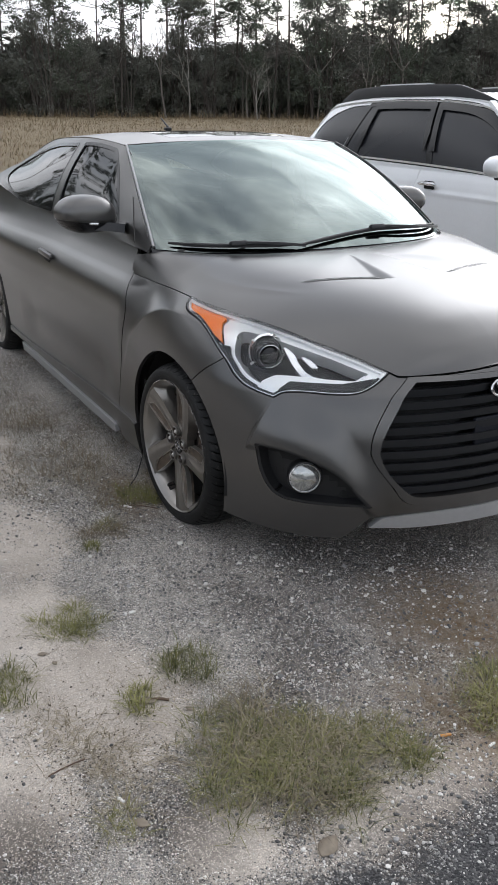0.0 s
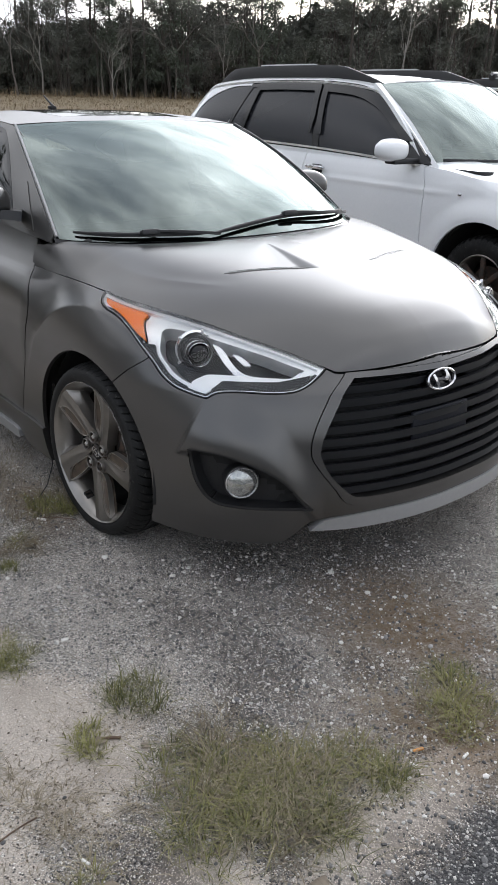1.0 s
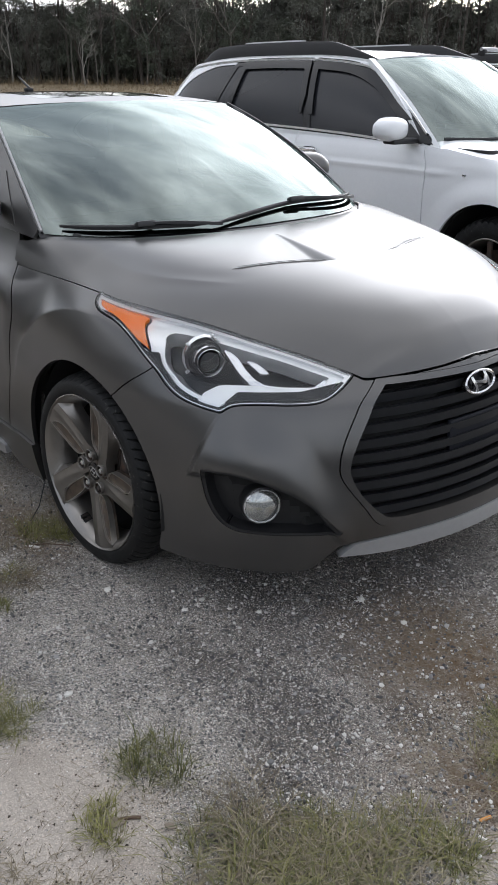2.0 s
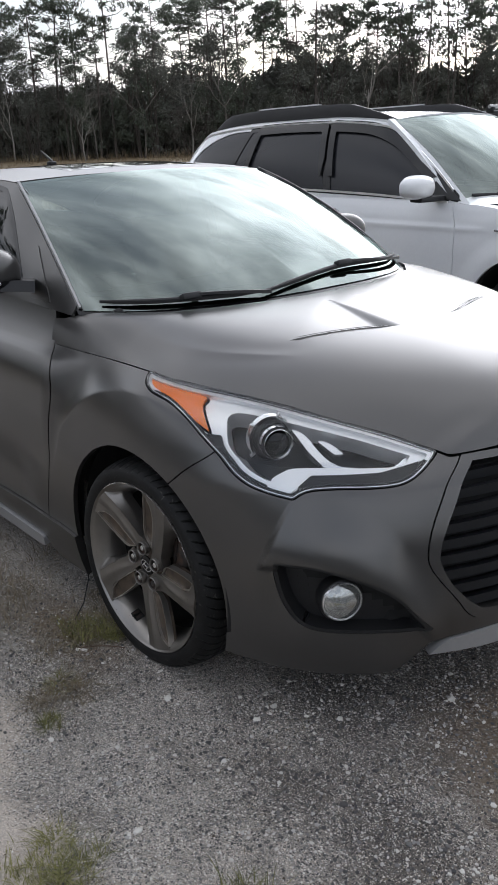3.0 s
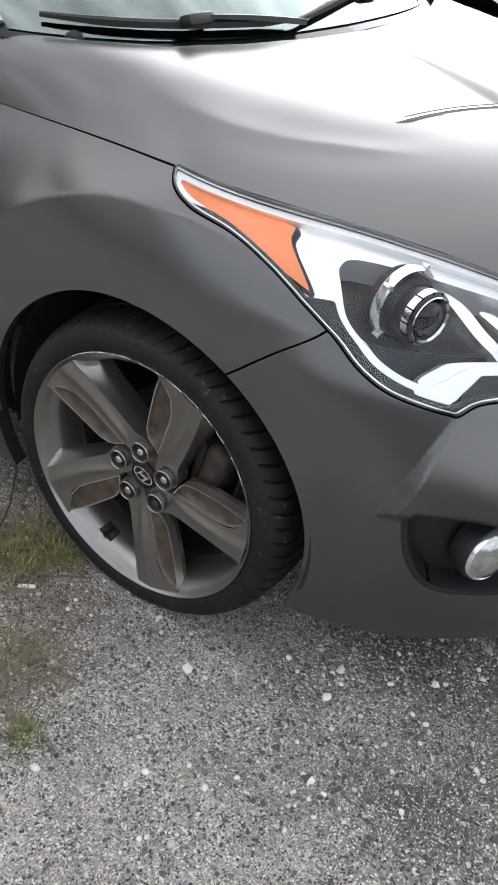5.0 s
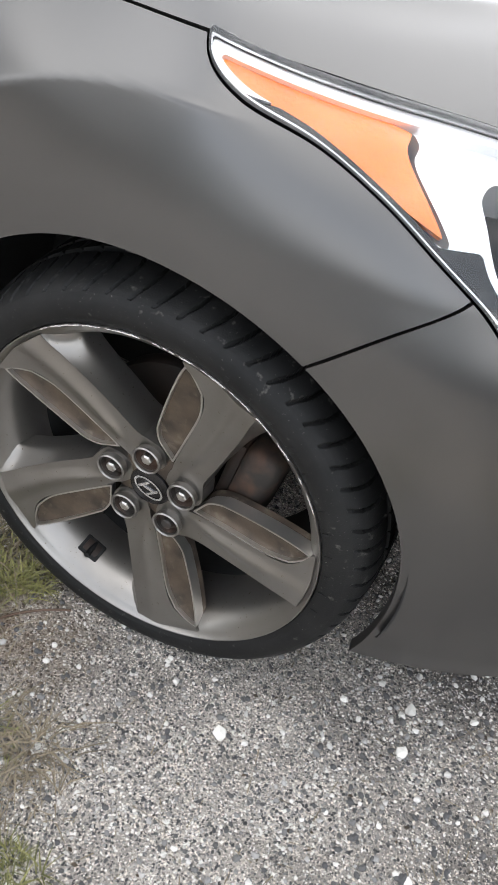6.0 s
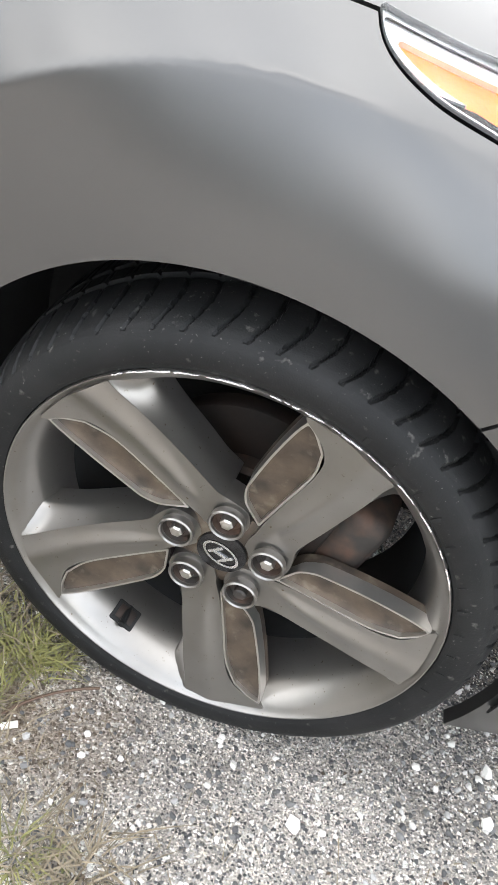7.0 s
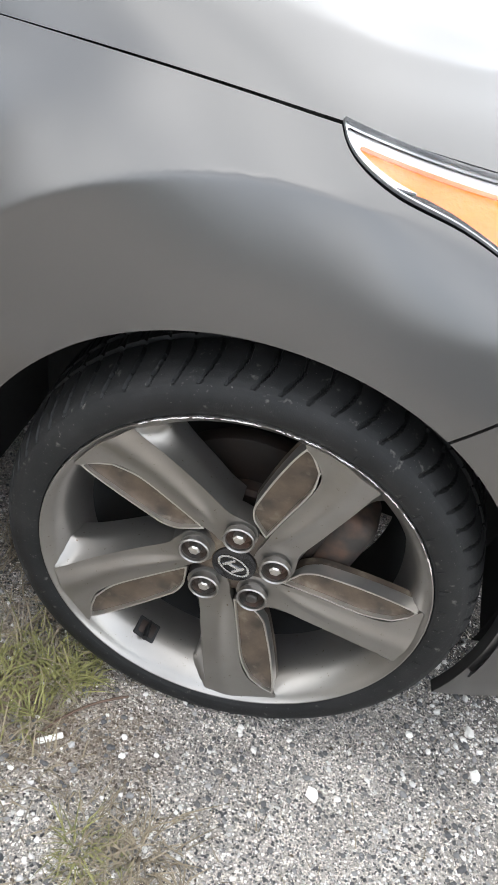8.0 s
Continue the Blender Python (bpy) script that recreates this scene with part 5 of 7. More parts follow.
def relief(x, y):
    """Shallow unevenness of the lot."""
    return 0.008 * noise.noise((x * 1.3, y * 1.3, 0.3)) + 0.004 * noise.noise((x * 5, y * 5, 4.0)) + 0.0015 * noise.noise((x * 19, y * 19, 2.0))


GROUND = ground_material()
near_x, near_y = np.concatenate([[-900, -300, -120, -60, -30, -16, -9, -6], np.arange(-4, 3.3, 0.035), [4.5, 7, 12, 30, 120, 500]]), np.concatenate([[-500, -120, -40, -15, -7, -4.5], np.arange(-3.0, 1.2, 0.035), [2, 4, 8, 20, 60, 200, 600]])
gv, gf = [], []
for x in near_x:
    for y in near_y:
        calm = 1.0 if (-4 < x < 3.2 and -3 < y < 1.2) else 0.0
        gv.append((x, y, relief(x, y) * calm))
ny = len(near_y)
for i in range(len(near_x) - 1):
    gf += [(i * ny + j, (i + 1) * ny + j, (i + 1) * ny + j + 1, i * ny + j + 1) for j in range(ny - 1)]
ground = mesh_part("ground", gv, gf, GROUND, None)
tagged(ground, "sandy gravel lot with patches of sparse grass", "ground", kind="structure")

# ---- the white estate car beside it, built about its own front axle ----
estate = tagged(new("estate_car"), "white estate car with dark tinted windows and black roof rails", "car", "parked estate cars")
E_WIDTH = curve((0.2, 0.35, 0.55, 0.75, 0.93, 1.0, 1.06), (0.85, 0.885, 0.905, 0.908, 0.893, 0.875, 0.852))
E_NOSE = curve((0.2, 0.5, 0.7, 0.8, 0.9, 0.98, 1.06), (0.88, 0.93, 0.90, 0.82, 0.62, 0.30, -0.1))
E_EDGE = curve((-0.6, -0.4, 0.2, 0.6, 0.85), (1.06, 1.04, 0.965, 0.885, 0.765))
E_BELT = curve((-3.8, -1.9, -0.45), (1.105, 1.085, 1.045))


def estate_skin(off=0.0):
    def place(u, z):
        front = np.clip(u, 0, 1)
        c = np.maximum(np.cos(front * math.pi / 2), 0)
        x = np.where(u < 1, -0.2 + (E_NOSE(z) + 0.2) * c, -0.2 - (u - 1) * 1.5)
        w = E_WIDTH(z) * np.maximum(1 - c**3.2, 0) ** 0.5
        w = w * np.sqrt(np.maximum(1 - np.clip((-3.1 - x) / 0.72, 0, 1) ** 4, 0))
        r0, r1 = np.hypot(x, z - 0.36), np.hypot(x + 2.745, z - 0.36)
        w = w + 0.022 * (1 - ease(np.minimum(r0, r1), 0.42, 0.56)) + 0.008 * np.exp(-(((z - 0.90) / 0.02) ** 2)) * ease(-x, 0.2, 0.5)
        return np.stack([x, -(w + off), z], -1)
    return place


def e_at(x):
    return 1 + (-0.2 - x) / 1.5


def e_arch(cx):
    place = estate_skin()

    def f(u, v):
        p = place(u, v)
        return np.hypot(p[:, 0] - cx, p[:, 2] - 0.36) - 0.395
    return f


E_RAILY = curve((-3.75, -3.2, -2.2, -1.35, -0.45), (0.58, 0.62, 0.64, 0.625, 0.845))
E_RAILZ = curve((-3.75, -3.6, -3.36, -2.6, -1.9, -1.35, -0.95, -0.45), (1.33, 1.42, 1.535, 1.588, 1.594, 1.556, 1.375, 1.05))


def estate_house(off=0.0):
    def place(x, v):
        yb, zb = 0.852, E_BELT(x)
        yu, zu = E_RAILY(x), np.maximum(E_RAILZ(x), zb + 0.004)
        taper = np.sqrt(np.maximum(1 - np.clip((-3.2 - x) / 0.62, 0, 1) ** 4, 0))
        return np.stack([x, -((yb + (yu - yb) * v) * (0.75 + 0.25 * taper) + 4 * v * (1 - v) * 0.03 * ease(-x, 0.6, 1.2) + off), zb + (zu - zb) * v], -1)
    return place


def e_pane(poly, grow, sign):
    f, place = inside(poly, grow, sign), estate_house()
    return lambda x, v: f(x, place(x, v)[:, 2])


E_FRONT = loop([(-0.58, 1.070), (-0.58, 1.070), (-0.80, 1.205), (-1.02, 1.345), (-1.20, 1.440), (-1.45, 1.512), (-1.815, 1.540), (-1.815, 1.540), (-1.682, 1.098), (-1.682, 1.098)], 6)
E_REAR = loop([(-1.755, 1.100), (-1.755, 1.100), (-1.885, 1.540), (-1.885, 1.540), (-2.30, 1.540), (-2.64, 1.530), (-2.64, 1.530), (-2.70, 1.110), (-2.70, 1.110)], 6)
E_SLIVER = loop([(-2.735, 1.110), (-2.735, 1.110), (-2.672, 1.520), (-2.672, 1.520), (-2.745, 1.517), (-2.745, 1.517), (-2.92, 1.115), (-2.92, 1.115)], 4)
E_QUARTER = loop([(-2.985, 1.125), (-2.985, 1.125), (-2.80, 1.512), (-2.80, 1.512), (-3.05, 1.495), (-3.28, 1.430), (-3.43, 1.335), (-3.48, 1.24), (-3.42, 1.16), (-3.2, 1.130)], 6)
CORE2 = (-1.6, 0.0, 0.8)
for mirrored in (False, True):
    sgn = 1 if mirrored else -1
    floor_z = lambda u, v: v - 0.30
    top = lambda u, v: E_BELT(estate_skin()(u, v)[:, 0]) - v
    panel("fender", fin(0.55, 1.36, 0.014), fin(0.28, 1.07, 0.014), estate_skin(), WHITE, estate, (e_arch(0.0), top, lambda u, v: e_at(-0.52 - 0.05 * ease(v, 0.9, 1.05)) - u - 0.002, lambda u, v: np.where(u < 1.25, E_EDGE(estate_skin()(u, v)[:, 0]) + 0.006 - v, 0.1), floor_z), 0.02, mirror=mirrored, core=CORE2)
    panel("front_door", fin(1.2, 2.2, 0.015), fin(0.28, 1.12, 0.014), estate_skin(), WHITE, estate, (top, lambda u, v: u - e_at(-0.52 - 0.05 * ease(v, 0.9, 1.05)) - 0.002, lambda u, v: e_at(-1.86 + 0.06 * ease(v, 0.5, 1.05)) - u - 0.002, floor_z), 0.015, mirror=mirrored, core=CORE2)
    panel("rear_door", fin(2.0, 2.9, 0.015), fin(0.28, 1.12, 0.014), estate_skin(), WHITE, estate, (top, lambda u, v: u - e_at(-1.86 + 0.06 * ease(v, 0.5, 1.05)) - 0.002, lambda u, v: e_at(-2.72) - u - 0.002, e_arch(-2.745), floor_z), 0.015, mirror=mirrored, core=CORE2)
    panel("quarter_panel", np.concatenate([fin(2.6, 3.3, 0.015), fin(3.302, 3.42, 0.006)]), fin(0.28, 1.12, 0.014), estate_skin(), WHITE, estate, (top, lambda u, v: u - e_at(-2.72) - 0.002, e_arch(-2.745), floor_z), 0.015, mirror=mirrored, core=CORE2)
    panel("inner_lining", fin(0.3, 3.38, 0.03), fin(0.3, 1.05, 0.03), lambda u, v: estate_skin()(u, v) * (0.985, 0.93, 1), VOID, estate, (e_arch(0.0), e_arch(-2.745)), mirror=mirrored, core=CORE2)
    panel("side_frame", fin(-3.74, -0.46, 0.012), fin(0, 1, 0.02), estate_house(), WHITE, estate, (e_pane(E_FRONT, 0.04, -1.0), e_pane(E_REAR, 0.04, -1.0), e_pane(E_SLIVER, 0.04, -1.0), e_pane(E_QUARTER, 0.018, -1.0)), 0.01, mirror=mirrored, core=CORE2)
    panel("pillar_trim", fin(-3.1, -0.5, 0.012), fin(0, 1, 0.02), estate_house(-0.002), GLOSSBLACK, estate, (lambda x, v: np.maximum.reduce([e_pane(q, 0.045, 1.0)(x, v) for q in (E_FRONT, E_REAR, E_SLIVER)]), *(e_pane(q, 0.0, -1.0) for q in (E_FRONT, E_REAR, E_SLIVER)), e_pane(E_QUARTER, 0.018, -1.0)), 0.01, mirror=mirrored, core=CORE2, label="black window frames")
    for poly, name, lo, hi in ((E_FRONT, "front_window", -1.9, -0.5), (E_REAR, "rear_window", -2.95, -1.7), (E_SLIVER, "fixed_window", -3.0, -2.6), (E_QUARTER, "quarter_window", -3.65, -2.65)):
        panel(name, fin(lo, hi, 0.025), fin(0, 1, 0.04), estate_house(-0.008), SUVTINT, estate, (e_pane(poly, 0.019 if poly is E_QUARTER else 0.003, 1.0),), mirror=mirrored, core=CORE2, label="charcoal tinted window")
    for poly, lo, hi in ((E_FRONT, -1.9, -0.6), (E_REAR, -2.95, -1.8)):
        panel("rain_visor", fin(lo, hi, 0.015), fin(0, 1, 0.012), estate_house(0.014), GLOSSBLACK, estate, (e_pane(poly, 0.022, 1.0), e_pane(poly, -0.034, -1.0), lambda x, v: estate_house()(x, v)[:, 2] - 1.20), 0.008, mirror=mirrored, core=CORE2, label="smoked rain visor")
    # chrome lines above and below the windows
    xs = np.linspace(-3.55, -0.62, 50)
    belt = estate_house(0.004)(xs, np.full(50, 0.035)) * (1, -sgn, 1)
    mesh_part("belt_chrome", *sweep(belt, [(-0.004, -0.007), (0.004, -0.007), (0.004, 0.007), (-0.004, 0.007)]), BEZEL, estate, "thin silver belt line")
    xs = np.linspace(-3.45, -0.60, 60)
    rail = estate_house(0.006)(xs, 1 - 0.028 / np.maximum(E_RAILZ(xs) - E_BELT(xs), 0.1)) * (1, -sgn, 1)
    mesh_part("window_chrome", *sweep(rail, [(-0.004, -0.007), (0.004, -0.007), (0.004, 0.007), (-0.004, 0.007)]), BEZEL, estate, "thin silver window line")
    # mirror
    bm = bmesh.new()
    bmesh.ops.create_uvsphere(bm, u_segments=28, v_segments=18, radius=1.0)
    for v in bm.verts:
        x, y, z = v.co
        x = max(x, -0.2)
        v.co = (math.copysign(abs(x) ** 0.8, x) * 0.095, math.copysign(abs(y) ** 0.75, y) * 0.150, math.copysign(abs(z) ** 0.7, z) * 0.074 * (1 - 0.18 * max(0, y * sgn)))
    bmesh.ops.transform(bm, matrix=pose(-0.70, sgn * 1.07, 1.152, 0, 0, sgn * -10), verts=bm.verts)
    mir = part("door_mirror", bm, WHITE, estate, "white door mirror", sharp=60)
    part("mirror_foot", block((0.10, 0.24, 0.035), 0.012, pose(-0.68, sgn * 0.97, 1.080)), BLACK, mir)
    panel("mirror_sail", fin(-0.78, -0.5, 0.01), fin(0, 1, 0.03), estate_house(0.006), BLACK, estate, (e_pane(loop([(-0.52, 1.065), (-0.52, 1.065), (-0.77, 1.225), (-0.77, 1.225), (-0.74, 1.07), (-0.74, 1.07)], 4), 0.0, 1.0),), 0.01, mirror=mirrored, core=CORE2)
    for x in (-1.62, -2.62):
        h = part("door_handle", block((0.21, 0.03, 0.03), 0.013, pose(x, sgn * 0.925, 0.965)), CHROME, estate, "silver door handle")
        part("handle_recess", block((0.11, 0.02, 0.06), 0.008, pose(x, sgn * 0.902, 0.955)), VOID, h)
    # roof rail
    def rail_bar(a, b, lift):
        pts = []
        for x in np.linspace(a, b, 26):
            t = (x - a) / (b - a)
            pts.append((x, sgn * (float(E_RAILY(x)) - 0.05), float(E_RAILZ(x)) + lift * min(1, 9.0 * t, 4.5 * (1 - t)) + 0.006))
        return pts
    rails = mesh_part("roof_rail", *sweep(rail_bar(-3.36, -1.30, 0.045), [(-0.020, -0.062), (0.020, -0.062), (0.022, 0.03), (0.012, 0.045), (-0.012, 0.045), (-0.022, 0.03)], scale=lambda t: 0.35 + 0.65 * min(1, 10 * t, 5 * (1 - t))), BLACK, estate, "thick black roof rail")
    mesh_part("rail_inlay", *sweep([(x, sgn * (float(E_RAILY(x)) - 0.05), float(E_RAILZ(x)) + 0.101) for x in np.linspace(-2.75, -2.05, 10)], [(-0.016, -0.004), (0.016, -0.004), (0.010, 0.006), (-0.010, 0.006)]), STRIP, rails)
    # wheels
    for x in (0.0, -2.745):
        m = pose(x, 0, 0.334, 0, 0, 0 if sgn < 0 else 180)
        w = under(new("wheel"), estate, "silver wheel with knobbly black tyre")
        seg = 240
        prof = [(0.208, -0.83), (0.214, -0.868), (0.235, -0.885), (0.275, -0.89), (0.312, -0.875), (0.328, -0.85), (0.334, -0.80), (0.334, -0.72), (0.32, -0.67), (0.22, -0.66)]
        verts, faces = [], []
        for k in range(seg):
            a = 2 * math.pi * k / seg
            for i, (r, d) in enumerate(prof):
                r -= 0.009 if (3 < i < 8 and (k % 6) < 2) else 0
                verts.append(m @ Vector((r * math.cos(a), d, r * math.sin(a))))
        for k in range(seg):
            q = (k + 1) % seg
            faces += [(k * 10 + i, q * 10 + i, q * 10 + i + 1, k * 10 + i + 1) for i in range(9)]
        mesh_part("tyre", verts, faces, RUBBER, w)
        mesh_part("rim", *lathe([(0.188, -0.70), (0.192, -0.835), (0.200, -0.860), (0.208, -0.868), (0.213, -0.866), (0.213, -0.84)], 60, m), WHEEL, w)
        mesh_part("hub", *lathe([(0.0, -0.845), (0.03, -0.845), (0.055, -0.838), (0.06, -0.80)], 40, m), WHEEL, w)
        for k in range(7):
            q = Matrix.Rotation(2 * math.pi * k / 7, 4, "Y")
            part("spoke", block((0.036, 0.022, 0.16), 0.007, m @ q @ pose(0, -0.838, 0.118, 4, 0, 0)), CALIPER, w)
        mesh_part("brake_drum", *lathe([(0.0, -0.76), (0.13, -0.76), (0.135, -0.70)], 40, m), CALIPER, w)
        mesh_part("wheel_well", *lathe([(0.397, -0.915), (0.405, -0.90), (0.41, -0.85), (0.41, -0.55), (0.0, -0.55)], 60, pose(x, 0, 0.36, 0, 0, 0 if sgn < 0 else 180)), VOID, estate)


def estate_mirrored(u, z):
    p = estate_skin()(np.abs(u), z)
    p[:, 1] *= np.where(u < 0, -1, 1)
    return p


panel("front_bumper", fin(-0.72, 0.72, 0.02), fin(0.25, 0.93, 0.02), estate_mirrored, WHITE, estate, (lambda u, v: 0.80 - 0.25 * np.abs(u) - v + 0.25 * ease(np.abs(u), 0.5, 0.7), lambda u, v: outside(loop([(-0.3, 0.42), (0.3, 0.42), (0.26, 0.66), (-0.26, 0.66)], 4))(u, v), lambda u, v: e_arch(0.0)(np.abs(u), v)), 0.02, core=CORE2)
panel("grille_backing", fin(-0.4, 0.4, 0.03), fin(0.35, 0.72, 0.03), lambda u, v: estate_mirrored(u, v) * (0.96, 1, 1), BLACK, estate, core=CORE2)


def estate_hood(x, t):
    edge = E_EDGE(x)
    w = E_WIDTH(edge) * np.sqrt(np.maximum(1 - np.clip((x + 0.2) / (E_NOSE(edge) + 0.2), 0, 1) ** 3.2, 0.02))
    z = np.interp(x, (-0.62, 0.0, 0.4, 0.7, 0.85), (1.085, 1.055, 0.995, 0.915, 0.84))
    return np.stack([x, t * w, z - (z - edge) * np.abs(t) ** 5 + 0.012 * ease(np.abs(t), 0.45, 0.6) * (1 - ease(np.abs(t), 0.75, 0.95))], -1)


panel("hood", fin(-0.62, 0.85, 0.02), fin(-1, 1, 0.03), estate_hood, WHITE, estate, (lambda x, t: x + 0.43 + 0.20 * np.abs(t) ** 3,), 0.012, core=CORE2)


def estate_shield(t, s, off=0.0):
    a = np.abs(t)
    foot = np.stack([-0.36 - 0.22 * a**2.6, 0.80 * t, 1.055 + 0 * t], -1)
    head = np.stack([-1.20 - 0.11 * a**2, 0.605 * t, 1.592 - 0.028 * a**2], -1)
    k = s[..., None]
    return foot * (1 - k) + head * k + np.array((0.53, 0, 0.85)) * (off + 0.03 * 4 * k * (1 - k))


panel("windshield", fin(-0.98, 0.98, 0.03), fin(0, 1, 0.03), estate_shield, WINDSHIELD, estate, core=CORE2)
panel("windshield_border", fin(-1, 1, 0.015), fin(-0.03, 1, 0.015), lambda t, s: estate_shield(t, s, -0.004), GLOSSBLACK, estate, (lambda t, s: np.maximum.reduce([np.abs(t) - 0.95, s - 0.965, 0.09 - s]),), core=CORE2)
for sgn in (-1, 1):
    mesh_part("roof_pillar", *sweep([estate_shield(np.array([sgn * 1.03]), np.array([s]), 0.004)[0] for s in np.linspace(0, 1, 16)], [(-0.028, -0.02), (-0.022, 0.006), (0.022, 0.006), (0.028, -0.02)]), WHITE, estate)
line = estate_shield(np.linspace(-0.9, -0.1, 12), np.linspace(0.03, 0.02, 12), 0.02)
mesh_part("wiper", *sweep(line, ring(0.011, 6)), BLACK, estate)
panel("roof", fin(-3.72, -1.18, 0.03), fin(-1, 1, 0.05), lambda x, t: np.stack([x, t * (E_RAILY(np.minimum(x, -1.35)) + 0.005), np.maximum(E_RAILZ(np.minimum(x, -1.36)), 1.3) + 0.045 * (1 - np.abs(t) ** 2.4)], -1), WHITE, estate, (lambda x, t: -1.205 - 0.11 * t * t - x,), 0.01, core=CORE2)
panel("tailgate", fin(-1, 1, 0.05), fin(0, 1, 0.05), lambda t, s: np.stack([-3.72 - 0.10 * s, t * (0.58 + 0.22 * s), 1.36 - 0.8 * s + 0.04 * (1 - t * t) * (1 - s)], -1), WHITE, estate, core=CORE2)
part("dashboard", block((0.5, 1.5, 0.06), 0.02, pose(-0.75, 0, 1.03)), SEAT, estate)
for y in (-0.38, 0.38):
    part("seat_back", block((0.14, 0.5, 0.66), 0.06, pose(-1.75, y, 0.98, 0, -12, 0)), SEAT, estate)
part("underbody", block((4.2, 1.2, 0.14), 0.03, pose(-1.4, 0, 0.36)), VOID, estate)
part("side_marker", block((0.03, 0.01, 0.014), 0.004, pose(-0.20, -0.912, 0.905)), CHROME, estate)
estate.matrix_world = pose(-0.965, 3.33, 0.028, 0, 0, 0)
second = copy_thing(estate, pose(-1.55, 7.0, 0.02, 0, 0, 1))
second["label"] = "pale estate car with black roof rails and crossbar"
for x in (-1.75, -2.6):
    bar = mesh_part("crossbar", *sweep([(x, -0.62, 1.735), (x, 0.62, 1.735)], ring(0.02, 8), up=(1, 0, 0)), STRIP, second, "grey roof crossbar")
    for y in (-0.59, 0.59):
        part("bar_foot", block((0.09, 0.05, 0.07), 0.012, pose(x, y, 1.70)), BLACK, bar)

# ---- field grass and the wood round the lot ----


def foliage(name, dark, light, rough=0.75):
    mat = bpy.data.materials.new(name)
    mat.use_nodes = True
    nt = mat.node_tree
    bs = nt.nodes["Principled BSDF"]
    bs.inputs["Roughness"].default_value = rough
    geo, info = nt.nodes.new("ShaderNodeNewGeometry"), nt.nodes.new("ShaderNodeObjectInfo")
    add = nt.nodes.new("ShaderNodeMath")
    add.operation = "MULTIPLY_ADD"
    add.inputs[1].default_value, add.inputs[2].default_value = 0.35, 0.0
    nt.links.new(info.outputs["Random"], add.inputs[0])
    mixed = nt.nodes.new("ShaderNodeMath")
    mixed.operation = "MULTIPLY_ADD"
    mixed.inputs[1].default_value = 0.65
    nt.links.new(geo.outputs["Random Per Island"], mixed.inputs[0])
    nt.links.new(add.outputs[0], mixed.inputs[2])
    ramp = nt.nodes.new("ShaderNodeValToRGB")
    ramp.color_ramp.elements[0].color, ramp.color_ramp.elements[1].color = (*dark, 1), (*light, 1)
    nt.links.new(mixed.outputs[0], ramp.inputs["Fac"])
    nt.links.new(ramp.outputs["Color"], bs.inputs["Base Color"])
    return mat


BARK = material("grey_brown_bark", (0.075, 0.062, 0.054), 0.9, vary=0.4, vary_scale=1.0, second=(0.085, 0.075, 0.065), stain_scale=1.5)
PALEBARK = material("pale_bark", (0.20, 0.185, 0.165), 0.9, vary=0.3, vary_scale=1.0)
NEEDLE = foliage("pine_needles", (0.056, 0.068, 0.047), (0.100, 0.116, 0.082))
SCRUB = foliage("scrub_leaves", (0.090, 0.094, 0.077), (0.135, 0.137, 0.113))
TWIGS = foliage("bare_twigs", (0.09, 0.078, 0.068), (0.19, 0.168, 0.150))
STRAW = foliage("straw_grass", (0.10, 0.068, 0.038), (0.25, 0.185, 0.105))
BLADE = foliage("green_grass", (0.045, 0.052, 0.016), (0.315, 0.295, 0.105))
BROWNBLADE = foliage("brown_dead_grass", (0.06, 0.047, 0.032), (0.30, 0.245, 0.165))
DRYBLADE = foliage("dry_grass", (0.11, 0.088, 0.060), (0.42, 0.36, 0.25))


def cards(rng, centres, size, flat=1.0):
    """Small leaf cards, three corners each, strewn about the centres given as (x, y, z, spread, count)."""
    verts, faces = [], []
    for x, y, z, spread, count in centres:
        c = rng.normal(0, 1, (count, 3))
        c = c / np.linalg.norm(c, axis=1)[:, None] * (rng.random((count, 1)) ** 0.4) * spread * (1, 1, flat) + (x, y, z)
        a, b = rng.normal(0, 1, (count, 3)), rng.normal(0, 1, (count, 3))
        a /= np.linalg.norm(a, axis=1)[:, None]
        b /= np.linalg.norm(b, axis=1)[:, None]
        k = size * (0.5 + rng.random((count, 1)))
        tri = np.stack([c - a * k, c + a * k * 0.6 + b * k * 0.45, c + a * k * 0.6 - b * k * 0.45], 1).reshape(-1, 3)
        base = len(verts)
        verts += tri.tolist()
        faces += [(base + 3 * i, base + 3 * i + 1, base + 3 * i + 2) for i in range(count)]
    return verts, faces


def stems(paths):
    """Tapered stems: each a list of points with a first and last radius."""
    verts, faces = [], []
    for pts, r0, r1 in paths:
        v, f = sweep(pts, ring(1.0, 6), up=(0.3, 1, 0.1), scale=lambda t, r0=r0, r1=r1: r0 + (r1 - r0) * t, cap=False)
        base = len(verts)
        verts += [tuple(q) for q in v]
        faces += [tuple(base + i for i in q) for q in f]
    return verts, faces


def loose_mesh(name, verts, faces, mat):
    me = bpy.data.meshes.new(name)
    me.from_pydata(verts, [], faces)
    me.materials.append(mat)
    return me


